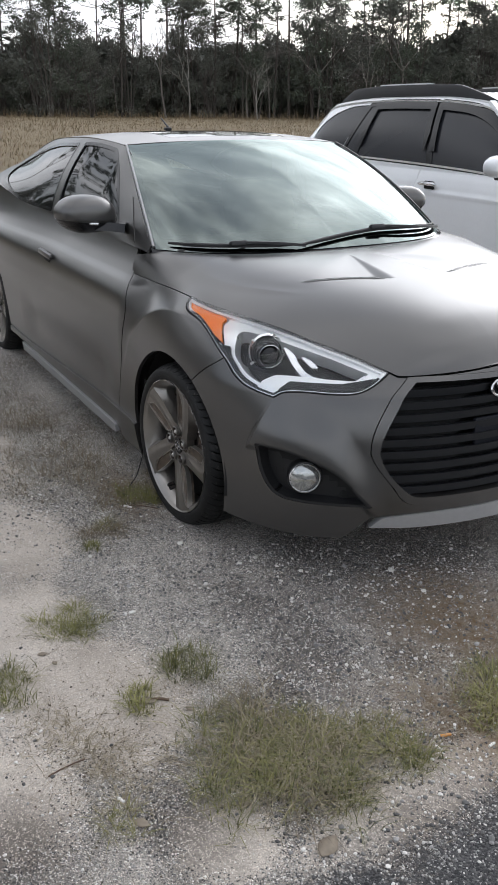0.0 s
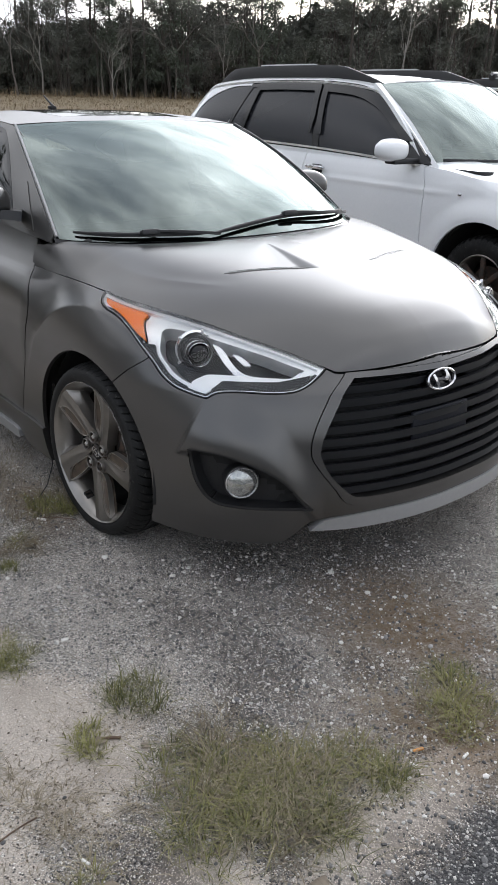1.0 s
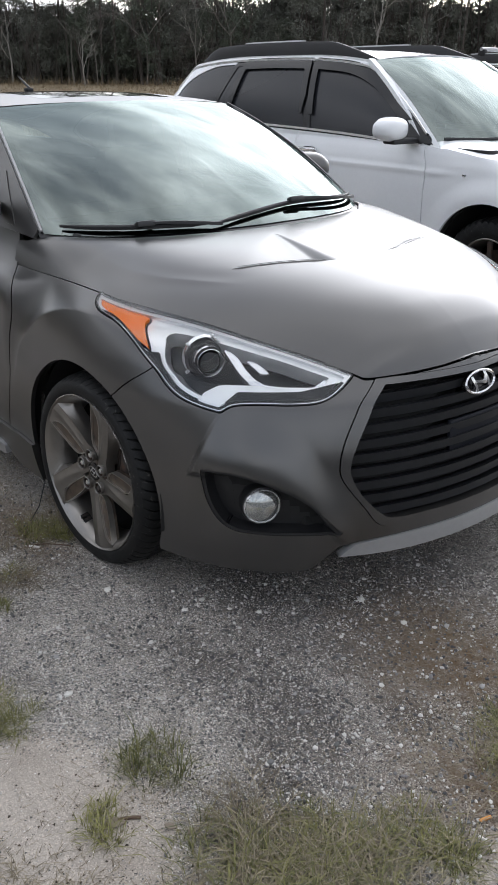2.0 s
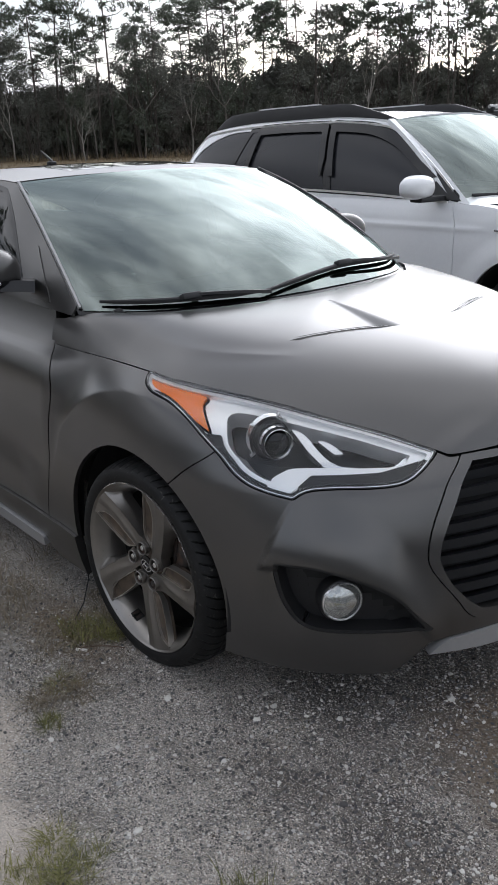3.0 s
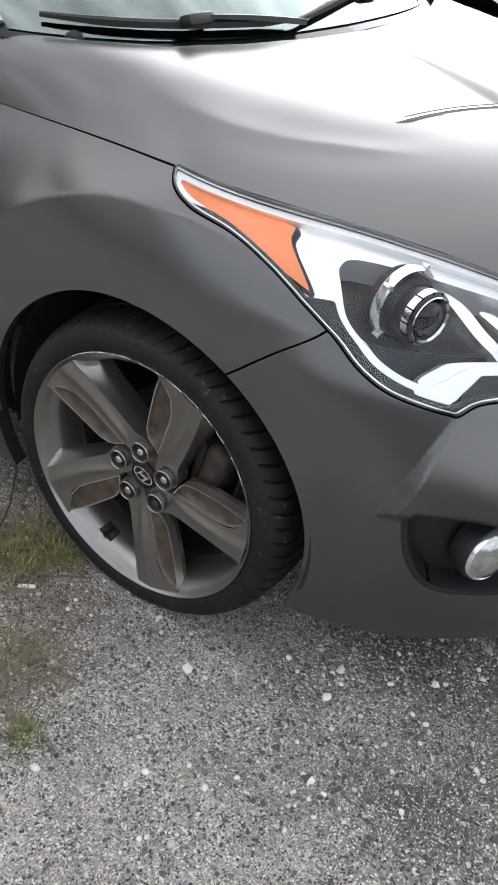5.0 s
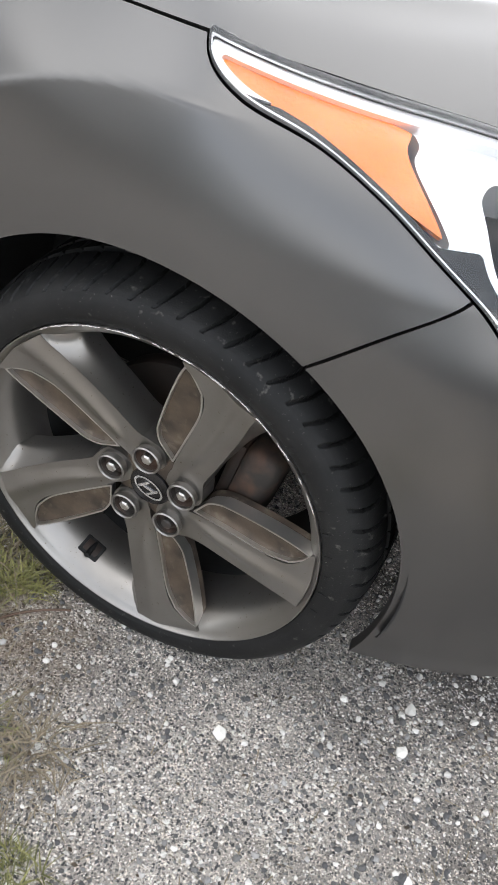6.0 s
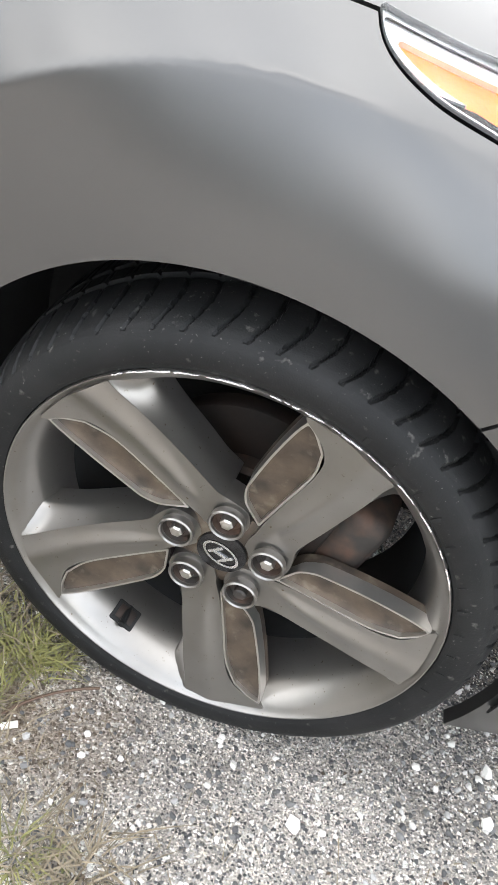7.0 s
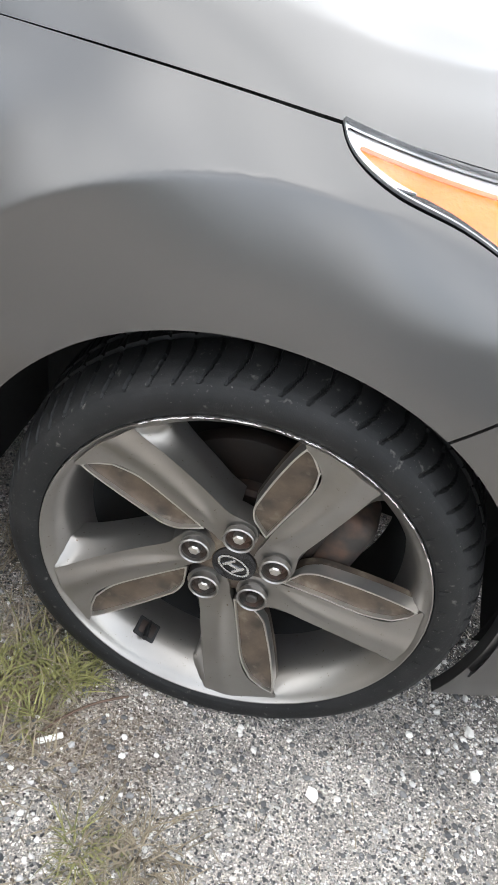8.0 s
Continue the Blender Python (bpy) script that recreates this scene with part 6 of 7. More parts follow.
def pine(seed, height):
    rng = np.random.default_rng(seed)
    tree = new("pine_tree")
    lean = rng.normal(0, 0.25, 2)
    trunk = [(lean[0] * t * t + 0.12 * math.sin(5 * t + seed), lean[1] * t * t, height * t) for t in np.linspace(0, 1, 12)]
    paths, tufts = [(trunk, 0.17, 0.04)], []
    low = 0.42 + 0.22 * rng.random()
    for k in range(30):
        h = height * (low + (1 - low) * rng.random() ** 0.8)
        a = rng.random() * 6.283
        reach = (height - h) * 0.28 + 0.7 + rng.random() * 1.1
        s = trunk[min(11, int(h / height * 11))]
        e = (s[0] + reach * math.cos(a), s[1] + reach * math.sin(a), h + reach * (0.25 + 0.3 * rng.random()))
        paths.append(([(s[0], s[1], h), ((s[0] + e[0]) / 2, (s[1] + e[1]) / 2, h + reach * 0.08), e], 0.045, 0.012))
        tufts.append((*e, 0.55 + 0.4 * rng.random(), 46))
        if rng.random() < 0.6:
            tufts.append(((s[0] + 2 * e[0]) / 3, (s[1] + 2 * e[1]) / 3, (h + 2 * e[2]) / 3 + 0.2, 0.5, 28))
    tufts.append((*trunk[-1], 0.6, 50))
    for k in range(5):
        h, a = height * (0.25 + 0.3 * rng.random()), rng.random() * 6.283
        paths.append(([(trunk[3][0], trunk[3][1], h), (trunk[3][0] + 0.9 * math.cos(a), 0.9 * math.sin(a), h + 0.1)], 0.03, 0.008))
    under(new("trunk", loose_mesh("trunk", *stems(paths), BARK)), tree)
    under(new("crown", loose_mesh("crown", *cards(rng, tufts, 0.20, 0.55), NEEDLE)), tree)
    return tagged(tree, "tall slender pine with an open dark crown", "tree", "pines at the field edge")


def scrub_tree(seed, height, mat, bare_share=0.3):
    rng = np.random.default_rng(seed)
    tree = new("scrub_tree")
    paths, tufts = [], []
    for k in range(5):
        a = rng.random() * 6.283
        top = (1.3 * math.cos(a), 1.3 * math.sin(a), height * (0.5 + 0.35 * rng.random()))
        paths.append(([(0.2 * math.cos(a), 0.2 * math.sin(a), 0), (0.5 * math.cos(a), 0.5 * math.sin(a), height * 0.3), top], 0.09, 0.02))
        for j in range(3):
            q = (top[0] + rng.normal(0, 0.9), top[1] + rng.normal(0, 0.9), top[2] + rng.random() * height * 0.2)
            paths.append(([(top[0] * 0.7, top[1] * 0.7, top[2] * 0.7), q], 0.03, 0.006))
    for k in range(44):
        h = rng.random() ** 0.75
        w = 2.1 * math.sin(math.pi * min(1, 0.18 + 0.8 * h)) * (0.5 + 0.6 * rng.random())
        a = rng.random() * 6.283
        tufts.append((w * math.cos(a), w * math.sin(a), 0.3 + height * h * 0.93, 0.55 + 0.45 * rng.random(), 85))
    under(new("trunk", loose_mesh("trunk", *stems(paths), BARK)), tree)
    under(new("crown", loose_mesh("crown", *cards(rng, tufts, 0.12, 0.8), mat)), tree)
    return tagged(tree, "dense dark evergreen scrub tree in the wood edge", "tree", "scrub trees at the field edge")


def bare_tree(seed, height, mat):
    rng = np.random.default_rng(seed)
    tree = new("bare_tree")
    paths = []

    def grow(p, d, length, r, depth):
        e = p + d * length
        mid = p + d * length * 0.5 + Vector(rng.normal(0, 0.04 * length, 3))
        paths.append(([tuple(p), tuple(mid), tuple(e)], r, r * 0.6))
        if depth:
            for k in range(3 if depth > 1 else 4):
                nd = (d + Vector(rng.normal(0, 0.42, 3)) + Vector((0, 0, 0.12))).normalized()
                grow(p + d * length * (0.55 + 0.45 * rng.random()), nd, length * (0.55 + 0.2 * rng.random()), r * 0.5, depth - 1)
    grow(Vector((0, 0, 0)), Vector((rng.normal(0, 0.08), rng.normal(0, 0.08), 1)).normalized(), height * 0.42, 0.10, 4)
    under(new("trunk", loose_mesh("trunk", *stems(paths), mat)), tree)
    return tagged(tree, "leafless grey tree with fine bare branches", "tree", "bare trees at the field edge")


rng = np.random.default_rng(7)
pines = [pine(11, 17.5), pine(12, 16.0), pine(13, 19.0), pine(14, 15.0)]
scrubs = [scrub_tree(21, 8.5, SCRUB), scrub_tree(22, 7.0, NEEDLE), scrub_tree(23, 9.5, SCRUB), scrub_tree(24, 5.0, TWIGS)]
bares = [bare_tree(31, 9.0, PALEBARK), bare_tree(32, 12.0, TWIGS), bare_tree(33, 7.0, PALEBARK)]
first = {}


def stand(kind, x, y, turn, size):
    """A tree of that kind; the first stands itself, the rest are copies."""
    m = pose(x, y, -0.05, 0, 0, turn)
    if kind.name in first:
        t = copy_thing(kind, m)
    else:
        first[kind.name] = 1
        t = kind
        t.matrix_basis = m
    t.scale = (size * (0.9 + 0.25 * rng.random()), size * (0.9 + 0.25 * rng.random()), size)


CX, CY = 2.0, -2.0
for degrees_round in np.arange(112, 178, 0.62):
    a = radians(degrees_round + rng.normal(0, 0.2))
    d = 104 + rng.random() * 9
    stand(scrubs[int(rng.choice(4, p=(0.3, 0.25, 0.3, 0.15)))], CX + d * math.cos(a), CY + d * math.sin(a), rng.random() * 360, (0.5 + 1.0 * rng.random() ** 1.3) * (1.25 if degrees_round < 146 else 1.0))
for degrees_round in np.arange(112, 178, 0.95):
    a = radians(degrees_round + rng.normal(0, 0.5))
    d = 104 + rng.random() * 16
    stand(pines[int(rng.integers(4))], CX + d * math.cos(a), CY + d * math.sin(a), rng.random() * 360, 0.85 + 0.3 * rng.random())
for degrees_round in np.arange(113, 177, 2.6):
    a = radians(degrees_round + rng.normal(0, 0.6))
    d = 101 + rng.random() * 5
    stand(bares[int(rng.integers(3))], CX + d * math.cos(a), CY + d * math.sin(a), rng.random() * 360, 0.7 + 0.5 * rng.random())
for degrees_round in np.concatenate([np.arange(180, 472, 2.6), np.arange(182, 244, 1.3), np.arange(244, 335, 1.5)]):
    a = radians(degrees_round + rng.normal(0, 0.8))
    d = (30 if 182 < degrees_round < 244 else 50) + rng.random() * 12
    stand((scrubs + pines)[int(rng.integers(8))], CX + d * math.cos(a), CY + d * math.sin(a), rng.random() * 360, 0.55 + 0.3 * rng.random())

# a few that stand out from the edge: dark round evergreens and a pale leafless tree
for kind, azimuth, d, size in ((scrubs[2], 163.6, 101, 1.32), (scrubs[0], 164.4, 103, 1.30), (scrubs[1], 162.6, 102, 1.25), (scrubs[2], 161.2, 101, 0.86), (bares[0], 133.5, 97, 1.35), (bares[2], 151.0, 97, 0.9)):
    stand(kind, CX + d * math.cos(radians(azimuth)), CY + d * math.sin(radians(azimuth)), 40 * azimuth % 360, size)

# far wood behind the first rows: too deep to count
centres = []
for k in range(2600):
    a = radians(110 + 70 * rng.random())
    d = 112 + 22 * rng.random()
    centres.append((CX + d * math.cos(a), CY + d * math.sin(a), 0.3 + (7.0 + 4.5 * noise.noise((a * 14, 1.0, 0.0)) + (2.5 if a < radians(146) else 0)) * rng.random() ** 1.15, 1.6, 60))
tagged(new("far_wood", loose_mesh("far_wood", *cards(rng, centres, 0.55, 0.9), SCRUB)), "dark wood seen behind the first trees", "woods", kind="stuff")


centres = []
for k in range(1500):
    a = radians(178 + 160 * rng.random())
    d = 58 + 14 * rng.random()
    centres.append((CX + d * math.cos(a), CY + d * math.sin(a), 0.3 + (6.0 + 2.5 * noise.noise((a * 9, 5.0, 0.0))) * rng.random(), 2.0, 40))
tagged(new("far_wood", loose_mesh("far_wood", *cards(np.random.default_rng(19), centres, 0.75, 0.9), SCRUB)), "dark wood closing the other side of the lot", "woods", kind="stuff")


def blades(rng, spots):
    """Grass: each spot is x, y, z, radius, count, height, lean; every blade is a bent strip."""
    verts, faces = [], []
    for x, y, z, radius, count, height, lean in spots:
        clumps = [(radius * q ** 0.6, rng.random() * 6.283, 0.5 + rng.random()) for q in rng.random(max(3, count // 22))]
        for k in range(count):
            cr, ca, tall = clumps[int(len(clumps) * rng.random() ** 1.3)]
            ox, oy = rng.normal(0, 0.20 * radius, 2)
            px, py = x + cr * math.cos(ca) + ox, y + cr * math.sin(ca) + oy
            b = math.atan2(oy, ox) + rng.normal(0, 0.7)
            h, l = height * tall * (0.3 + 0.85 * rng.random()), lean * (0.3 + rng.random())
            w = 0.0007 + 0.0007 * rng.random() if height < 0.12 else 0.006 + 0.007 * rng.random()
            dx, dy = math.cos(b), math.sin(b)
            i = len(verts)
            for t, s in ((0, 1.0), (0.4, 0.9), (0.75, 0.6), (1.0, 0.0)):
                bend = h * l * t * t
                up = h * (t - 0.45 * l * t * t)
                q = (px + dx * bend, py + dy * bend, z + max(up, 0.001))
                if s:
                    verts += [(q[0] - dy * w * s, q[1] + dx * w * s, q[2]), (q[0] + dy * w * s, q[1] - dx * w * s, q[2])]
                else:
                    verts.append(q)
            faces += [(i, i + 1, i + 3, i + 2), (i + 2, i + 3, i + 5, i + 4), (i + 4, i + 5, i + 6)]
    return verts, faces


spots = []
for k in range(9000):
    a = radians(118 + 58 * rng.random())
    d = 10 + 94 * rng.random() ** 0.75
    x, y = CX + d * math.cos(a), CY + d * math.sin(a)
    if x < -8:
        spots.append((x, y, 0, 0.9, 6, 0.14 + 0.2 * rng.random() + (0.7 if d > 94 else 0), 0.7))
tagged(new("field_grass", loose_mesh("field_grass", *blades(rng, spots), STRAW)), "dry straw-coloured grass of the field", "grass", kind="stuff")

# ---- grass tufts, stones and litter on the lot ----


def tuft(x, y, radius, count, height, lean, mat, label, seed, group="grass tufts on the lot"):
    r = np.random.default_rng(seed)
    ob = new("grass_tuft", loose_mesh("grass_tuft", *blades(r, [(0, 0, 0, radius, count, height, lean)]), mat))
    ob.location = (x, y, relief(x, y) - 0.002)
    return tagged(ob, label, "grass", group)


GREENLABEL, DRYLABEL = "low tuft of green grass growing in sand", "flattened tuft of dry brown grass on sand"
green = [(0.963, -1.261, 0.075, 260, 0.085, 1.0), (1.039, -1.442, 0.05, 150, 0.075, 1.1), (1.269, -1.297, 0.10, 330, 0.085, 1.3), (1.378, -1.223, 0.13, 520, 0.095, 1.2), (1.466, -1.142, 0.12, 430, 0.10, 1.2),
         (1.491, -1.335, 0.12, 420, 0.09, 1.3), (1.586, -1.155, 0.10, 330, 0.09, 1.3), (1.315, -1.117, 0.08, 200, 0.07, 1.3), (0.566, -1.52, 0.10, 280, 0.05, 1.4), (0.62, -1.45, 0.06, 140, 0.05, 1.4), (0.825, -1.746, 0.08, 260, 0.06, 1.2),
         (1.455, -0.547, 0.10, 260, 0.075, 1.2), (1.38, -0.48, 0.07, 140, 0.06, 1.3), (1.53, -0.60, 0.08, 170, 0.06, 1.2), (1.50, -0.94, 0.10, 260, 0.075, 1.2), (1.57, -0.90, 0.06, 120, 0.06, 1.3), (1.42, -1.02, 0.07, 130, 0.055, 1.4),
         (0.11, -1.272, 0.035, 90, 0.05, 0.9), (-0.235, -0.945, 0.070, 230, 0.075, 1.1), (-0.175, -0.905, 0.035, 110, 0.06, 1.2), (-0.03, -1.180, 0.05, 90, 0.04, 1.5), (1.433, -1.63, 0.05, 60, 0.05, 1.4)]
dry = [(1.08, -1.655, 0.11, 220, 0.035, 1.6), (1.218, -1.612, 0.06, 110, 0.045, 1.3), (-1.099, -1.067, 0.20, 260, 0.055, 1.4), (0.009, -1.169, 0.08, 200, 0.04, 1.6), (-0.417, -1.387, 0.10, 160, 0.045, 1.4), (-0.594, -1.086, 0.14, 240, 0.055, 1.4),
       (-0.261, -0.98, 0.12, 260, 0.065, 1.3), (-1.38, -1.075, 0.18, 220, 0.06, 1.4), (-0.878, -0.99, 0.16, 220, 0.055, 1.4), (1.40, -1.63, 0.07, 120, 0.04, 1.5), (-0.30, -0.84, 0.10, 240, 0.08, 1.2), (1.33, -1.25, 0.18, 330, 0.06, 1.5), (1.52, -1.20, 0.16, 260, 0.07, 1.5),
       (-0.045, -1.16, 0.07, 150, 0.03, 1.7), (-0.75, -1.30, 0.16, 160, 0.05, 1.4), (-1.0, -1.45, 0.16, 140, 0.05, 1.4), (-0.35, -1.17, 0.14, 150, 0.05, 1.4), (-1.55, -1.15, 0.2, 200, 0.06, 1.4), (-0.62, -1.50, 0.12, 100, 0.05, 1.4), (-1.75, -1.30, 0.25, 260, 0.06, 1.4), (-2.3, -1.15, 0.25, 240, 0.06, 1.4), (1.12, -0.44, 0.22, 260, 0.018, 1.8), (1.52, -0.72, 0.18, 200, 0.03, 1.7)]
for i, (x, y, r, n, h, l) in enumerate(green):
    tuft(x, y, r * 1.05, int(n * (1.15 if n > 300 else 1.9)), h * 0.66, l, BLADE, GREENLABEL, 100 + i)
for i, (x, y, r, n, h, l) in enumerate(dry):
    tuft(x, y, r * 1.3, n * 3 if x < -0.5 else int(n * 1.4), h * 0.85, l, BROWNBLADE if x < 0.2 else DRYBLADE, DRYLABEL, 200 + i, "dry grass tufts on the lot")

for i, (x, y) in enumerate(((1.30, -1.27), (1.40, -1.18), (1.47, -1.27), (1.53, -1.22), (1.44, -1.08), (1.36, -1.34), (1.22, -1.22), (1.55, -1.10), (1.50, -0.97), (1.46, -0.58))):
    tuft(x, y, 0.13, 240, 0.060, 1.7, DRYBLADE if i % 3 else BROWNBLADE, "dry straw strands among green grass", 300 + i, "dry grass tufts on the lot")


def stone_mix():
    mat = foliage("mixed_stones", (0.06, 0.06, 0.063), (0.85, 0.83, 0.79), 0.85)
    r = [n for n in mat.node_tree.nodes if n.bl_idname == "ShaderNodeValToRGB"][0].color_ramp
    for p, c in ((0.28, (0.10, 0.098, 0.096)), (0.46, (0.24, 0.235, 0.23)), (0.60, (0.66, 0.635, 0.60))):
        r.elements.new(p).color = (*c, 1)
    return mat


STONE = stone_mix()
PALESTONE = foliage("pale_stones", (0.48, 0.46, 0.42), (0.85, 0.83, 0.78), 0.85)


def pebble(r, size, flat=0.6):
    """A small uneven stone of twelve corners."""
    bm = bmesh.new()
    bmesh.ops.create_icosphere(bm, subdivisions=1, radius=1.0)
    v = np.array([q.co for q in bm.verts])
    f = [[q.index for q in face.verts] for face in bm.faces]
    bm.free()
    v = v * (0.72 + 0.5 * r.random((len(v), 1))) * (1, 0.65 + 0.35 * r.random(), flat) * size
    a = r.random() * 6.283
    c, s = math.cos(a), math.sin(a)
    return v @ np.array(((c, s, 0), (-s, c, 0), (0, 0, 1))), f


r = np.random.default_rng(5)
shapes = [pebble(r, 1.0) for k in range(24)]
FACES = np.array(shapes[0][1])
sv, sf, laid = [], [], 0
for k in range(42000):
    x, y = -0.9 + 3.3 * r.random(), -2.2 + 2.4 * r.random()
    heavy = noise.noise((x * 1.6, y * 1.6, 8.0)) + 0.8 * math.exp(-((x - 0.65) ** 2 + (y + 0.7) ** 2) / 0.35) - 0.9 * math.exp(-((x - 0.75) ** 2 + (y + 1.75) ** 2) / 0.25)
    heavy += 0.7 * math.exp(-((x - 2.0) ** 2 + (y + 1.15) ** 2) / 0.12) - 0.5 * math.exp(-((x - 1.45) ** 2 + (y + 1.5) ** 2) / 0.05)
    if heavy < r.normal(0.02, 0.25):
        continue
    size = (0.0016 if x < 0.35 else 0.0022) + 0.0046 * r.random() ** 3
    if r.random() < 0.025:
        size *= 1.7
    sv.append(shapes[k % 24][0] * size + (x, y, relief(x, y) + size * 0.25))
    sf.append(FACES + 12 * laid)
    laid += 1
sv, sf = np.concatenate(sv).tolist(), np.concatenate(sf).tolist()
tagged(new("gravel", loose_mesh("gravel", sv, sf, STONE)), "loose grey and white gravel chips", "gravel", kind="stuff")
for i, (x, y, size) in enumerate(((0.229, -0.959, 0.013), (0.472, -0.832, 0.011), (0.457, -0.758, 0.012), (0.449, -0.775, 0.009), (0.099, -0.90, 0.006), (0.415, -1.132, 0.008), (0.608, -1.297, 0.014), (1.083, -0.618, 0.010), (0.924, -0.351, 0.011),
                                 (0.762, -0.367, 0.014), (1.314, -0.588, 0.010), (0.55, -0.72, 0.009), (0.62, -0.66, 0.010), (0.40, -0.74, 0.008), (0.36, -0.80, 0.007), (1.0, -0.30, 0.009), (0.86, -0.55, 0.009), (0.70, -0.95, 0.008))):
    v, f = pebble(np.random.default_rng(60 + i), size, 0.5)
    ob = new("pale_stone", loose_mesh("pale_stone", v.tolist(), f, PALESTONE))
    ob.location = (x, y, relief(x, y) + size * 0.2)
    tagged(ob, "pale angular stone lying on the gravel", "stone", "pale stones on the lot")

r = np.random.default_rng(77)
for i in range(44):
    x, y, size = -0.15 + 1.7 * r.random(), -1.4 + 1.2 * r.random(), 0.0035 + 0.006 * r.random() ** 2.5
    v, f = pebble(r, size, 0.55)
    ob = new("pale_stone", loose_mesh("pale_stone", v.tolist(), f, PALESTONE))
    ob.location = (x, y, relief(x, y) + size * 0.2)
    tagged(ob, "small pale angular stone lying on the gravel", "stone", "pale stones on the lot")

PAPER = material("cigarette_paper", (0.72, 0.70, 0.66), 0.8, vary=0.1)
CORK = material("cork_tip_paper", (0.55, 0.25, 0.07), 0.75, vary=0.25, vary_scale=30)
LEAFBROWN = material("dead_leaf", (0.20, 0.165, 0.125), 0.8, vary=0.3, vary_scale=8)
TWIG = material("twig_bark", (0.10, 0.065, 0.045), 0.85, vary=0.3, vary_scale=8)


def stick(name, x, y, turn, length, radius, mat, label, bend=0.0, category="litter"):
    d = (math.cos(radians(turn)), math.sin(radians(turn)))
    pts = [(d[0] * length * t - d[1] * bend * (1 - 4 * t * t), d[1] * length * t + d[0] * bend * (1 - 4 * t * t), radius) for t in np.linspace(-0.5, 0.5, 9)]
    ob = mesh_part(name, *sweep(pts, ring(radius, 10)), mat, None)
    ob.location = (x, y, relief(x, y))
    return tagged(ob, label, category)


stick("cigarette_butt", 1.541, -0.776, 75, 0.030, 0.0040, CORK, "orange-tipped cigarette butt on the ground")
stick("cigarette_butt", 1.570, -0.825, 10, 0.020, 0.0038, PAPER, "short white cigarette end on the ground")
stick("cigarette_butt", 1.624, -0.691, 100, 0.022, 0.0038, PAPER, "white cigarette end in the sand")
stick("cigarette_butt", -0.156, -1.022, 38, 0.036, 0.0046, PAPER, "white cigarette butt beside the wheel")
stick("cigarette_butt", 1.365, -1.618, 20, 0.022, 0.0040, PAPER, "white cigarette end on dead grass")
stick("twig", -0.128, -0.975, 50, 0.16, 0.0020, TWIG, "thin curved brown twig on the gravel", 0.015, "twig")
stick("twig", 1.20, -1.70, 100, 0.10, 0.0018, TWIG, "thin grey twig lying on sand", 0.004, "twig")
stick("twig", 1.06, -1.39, 60, 0.05, 0.004, TWIG, "short dark twig in the grass", 0.003, "twig")
stick("straw", 1.50, -1.40, 70, 0.17, 0.0011, DRYBLADE, "long dry grass stalk on the tuft", 0.01, "grass")


def leaf(x, y, turn, length):
    verts, faces = [], []
    for i in range(9):
        t = i / 8
        w = 0.30 * length * math.sin(math.pi * t ** 0.85)
        for s in (-1, 0, 1):
            verts.append(((t - 0.5) * length, s * w, 0.010 * length * 10 * (abs(s) * 0.12 + 0.10 * math.sin(3 * t)) + 0.002))
    for i in range(8):
        faces += [(i * 3, i * 3 + 1, i * 3 + 4, i * 3 + 3), (i * 3 + 1, i * 3 + 2, i * 3 + 5, i * 3 + 4)]
    ob = mesh_part("dead_leaf", verts, faces, LEAFBROWN, None)
    ob.matrix_basis = pose(x, y, relief(x, y) + 0.001, 0, 0, turn)
    sol = ob.modifiers.new("thickness", "SOLIDIFY")
    sol.thickness = 0.0006
    return tagged(ob, "curled dead brown leaf on the ground", "leaf", "dead leaves on the lot")


for x, y, turn, length in ((1.499, -1.357, 140, 0.05), (1.704, -1.251, 120, 0.075), (1.05, -1.42, 60, 0.05), (1.13, -1.33, 30, 0.03), (1.17, -1.30, 100, 0.028), (0.70, -1.62, 70, 0.03), (0.76, -1.60, 10, 0.025), (1.45, -1.60, 40, 0.045), (1.57, -0.57, 150, 0.035)):
    leaf(x, y, turn, length)
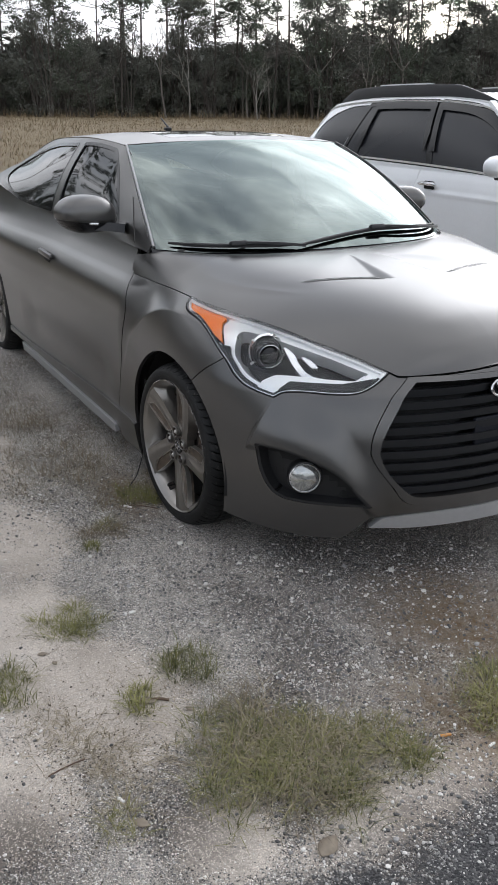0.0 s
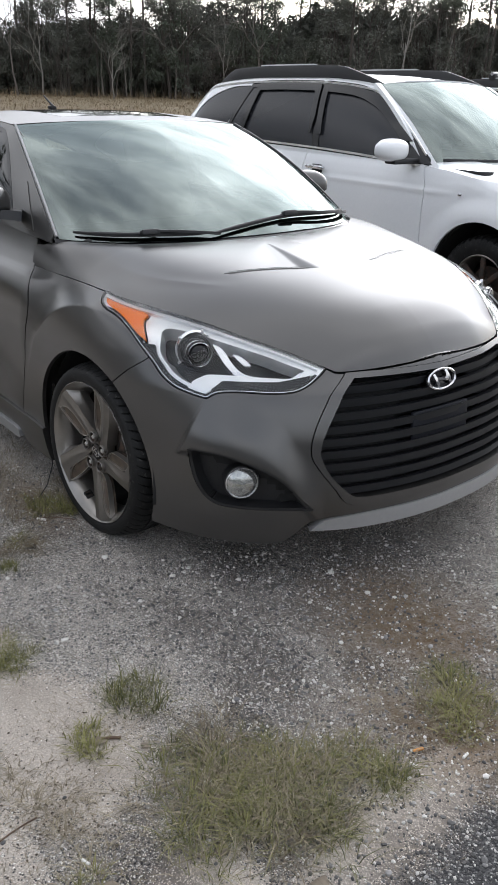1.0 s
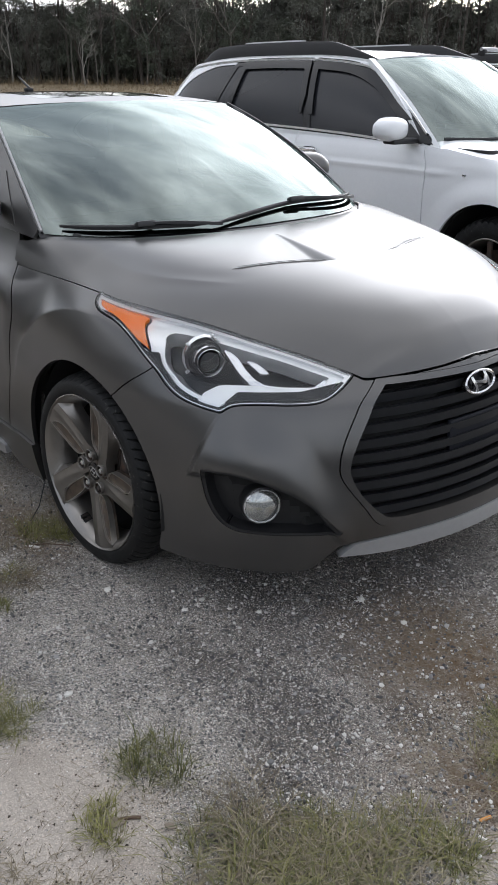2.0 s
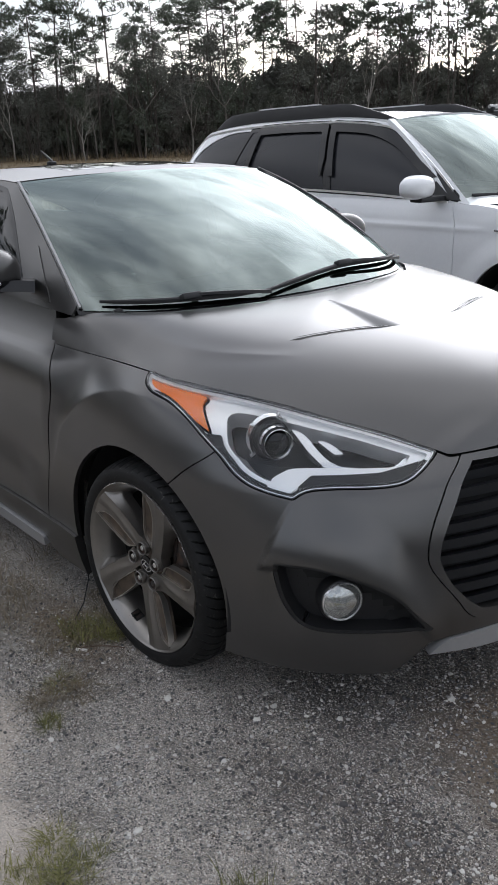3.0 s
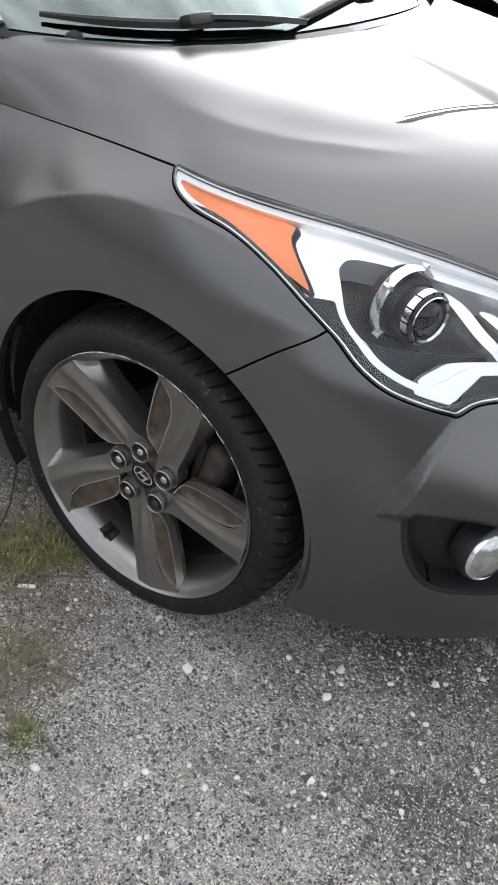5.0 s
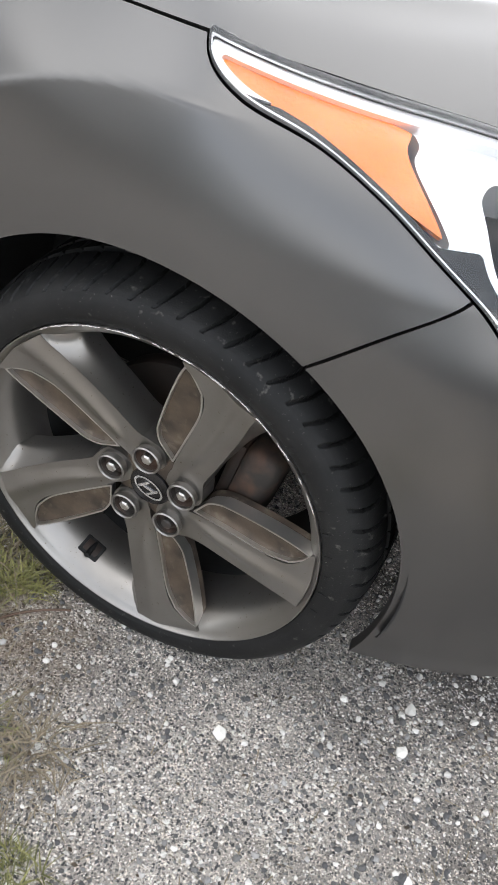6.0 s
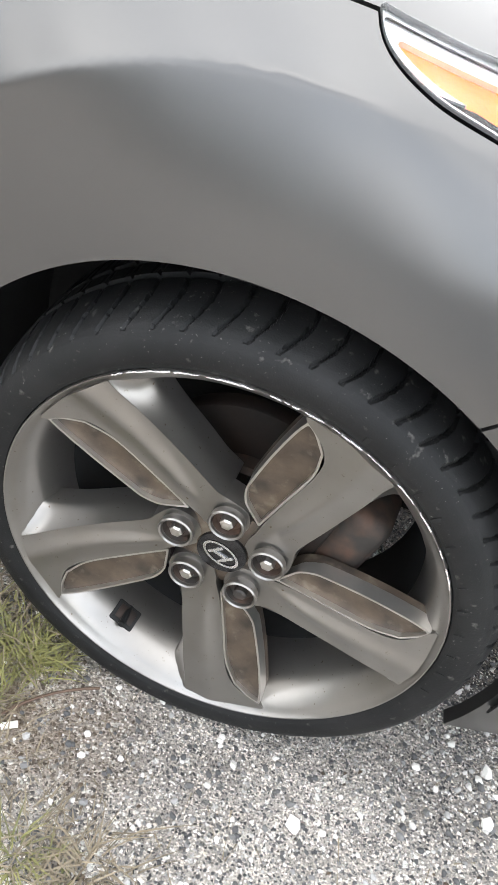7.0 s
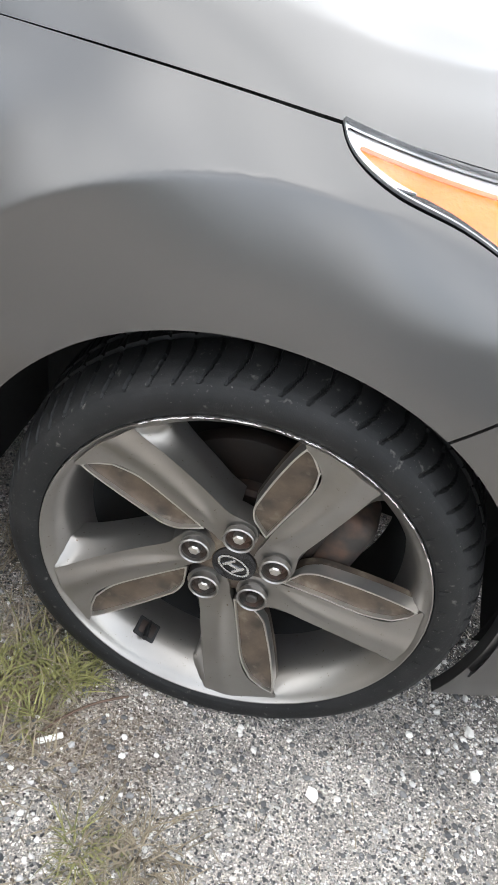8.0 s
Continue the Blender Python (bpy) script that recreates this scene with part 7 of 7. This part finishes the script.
# crumbs of bark and dead leaf, and flat straw, strewn over the lot
r = np.random.default_rng(41)
crumbs, crumb_faces, straws, straw_faces = [], [], [], []
heaps = [(1.07, -1.66, 0.10), (1.24, -1.68, 0.07), (1.22, -1.62, 0.05), (1.02, -1.45, 0.07), (1.16, -1.53, 0.06), (1.08, -0.45, 0.22), (1.15, -0.36, 0.18), (1.30, -1.05, 0.12), (1.38, -1.58, 0.10), (-0.25, -0.98, 0.14), (-0.02, -1.16, 0.08), (0.58, -1.50, 0.10), (1.0, -1.30, 0.07), (1.52, -0.72, 0.12)]
for k in range(2600):
    if k % 2:
        hx, hy, hr = heaps[int(r.integers(len(heaps)))]
        x, y = r.normal(hx, hr), r.normal(hy, hr)
    else:
        x, y = -0.9 + 2.6 * r.random(), -1.95 + 1.3 * r.random()
    size, a, lift = 0.0012 + 0.0042 * r.random() ** 3, r.random() * 6.283, relief(x, y) + 0.0008
    c, q = math.cos(a) * size, math.sin(a) * size
    i = len(crumbs)
    crumbs += [(x - c, y - q, lift), (x + q * 0.5, y - c * 0.5, lift + size * 0.7), (x + c, y + q, lift + size * 0.2), (x - q * 0.6, y + c * 0.6, lift + size * 0.4)]
    crumb_faces += [(i, i + 1, i + 2), (i, i + 2, i + 3), (i, i + 3, i + 1), (i + 1, i + 3, i + 2)]
for k in range(1500):
    hx, hy, hr = heaps[int(r.integers(len(heaps)))] if k % 3 else (0.6, -1.3, 0.6)
    x, y = r.normal(hx, hr * 1.1), r.normal(hy, hr)
    length, a, lift = 0.010 + 0.030 * r.random() ** 1.5, r.random() * 6.283, relief(x, y) + 0.0012
    c, q, w = math.cos(a) * length, math.sin(a) * length, 0.0006 + 0.0005 * r.random()
    rise = 0.004 * r.random()
    i = len(straws)
    straws += [(x - c - q / length * w, y - q + c / length * w, lift), (x - c + q / length * w, y - q - c / length * w, lift), (x, y, lift + w + rise), (x + c - q / length * w, y + q + c / length * w, lift + rise * 0.4), (x + c + q / length * w, y + q - c / length * w, lift + rise * 0.4)]
    straw_faces += [(i, i + 1, i + 2), (i + 2, i + 4, i + 3)]
CRUMB = foliage("bark_crumbs", (0.022, 0.017, 0.013), (0.13, 0.095, 0.065), 0.9)
tagged(new("leaf_litter", loose_mesh("leaf_litter", crumbs, crumb_faces, CRUMB)), "dark crumbs of bark and dead leaf on sand", "litter", kind="stuff")
tagged(new("loose_straw", loose_mesh("loose_straw", straws, straw_faces, BROWNBLADE)), "flat brown grass straws lying on sand", "straw", kind="stuff")
# a wire hanging behind the front wheel
mesh_part("hanging_wire", *sweep([(-0.36, -0.86, 0.20), (-0.345, -0.88, 0.12), (-0.335, -0.91, 0.05), (-0.33, -0.95, 0.005)], ring(0.0022, 6)), BLACK, car, "thin black strap hanging behind the wheel")
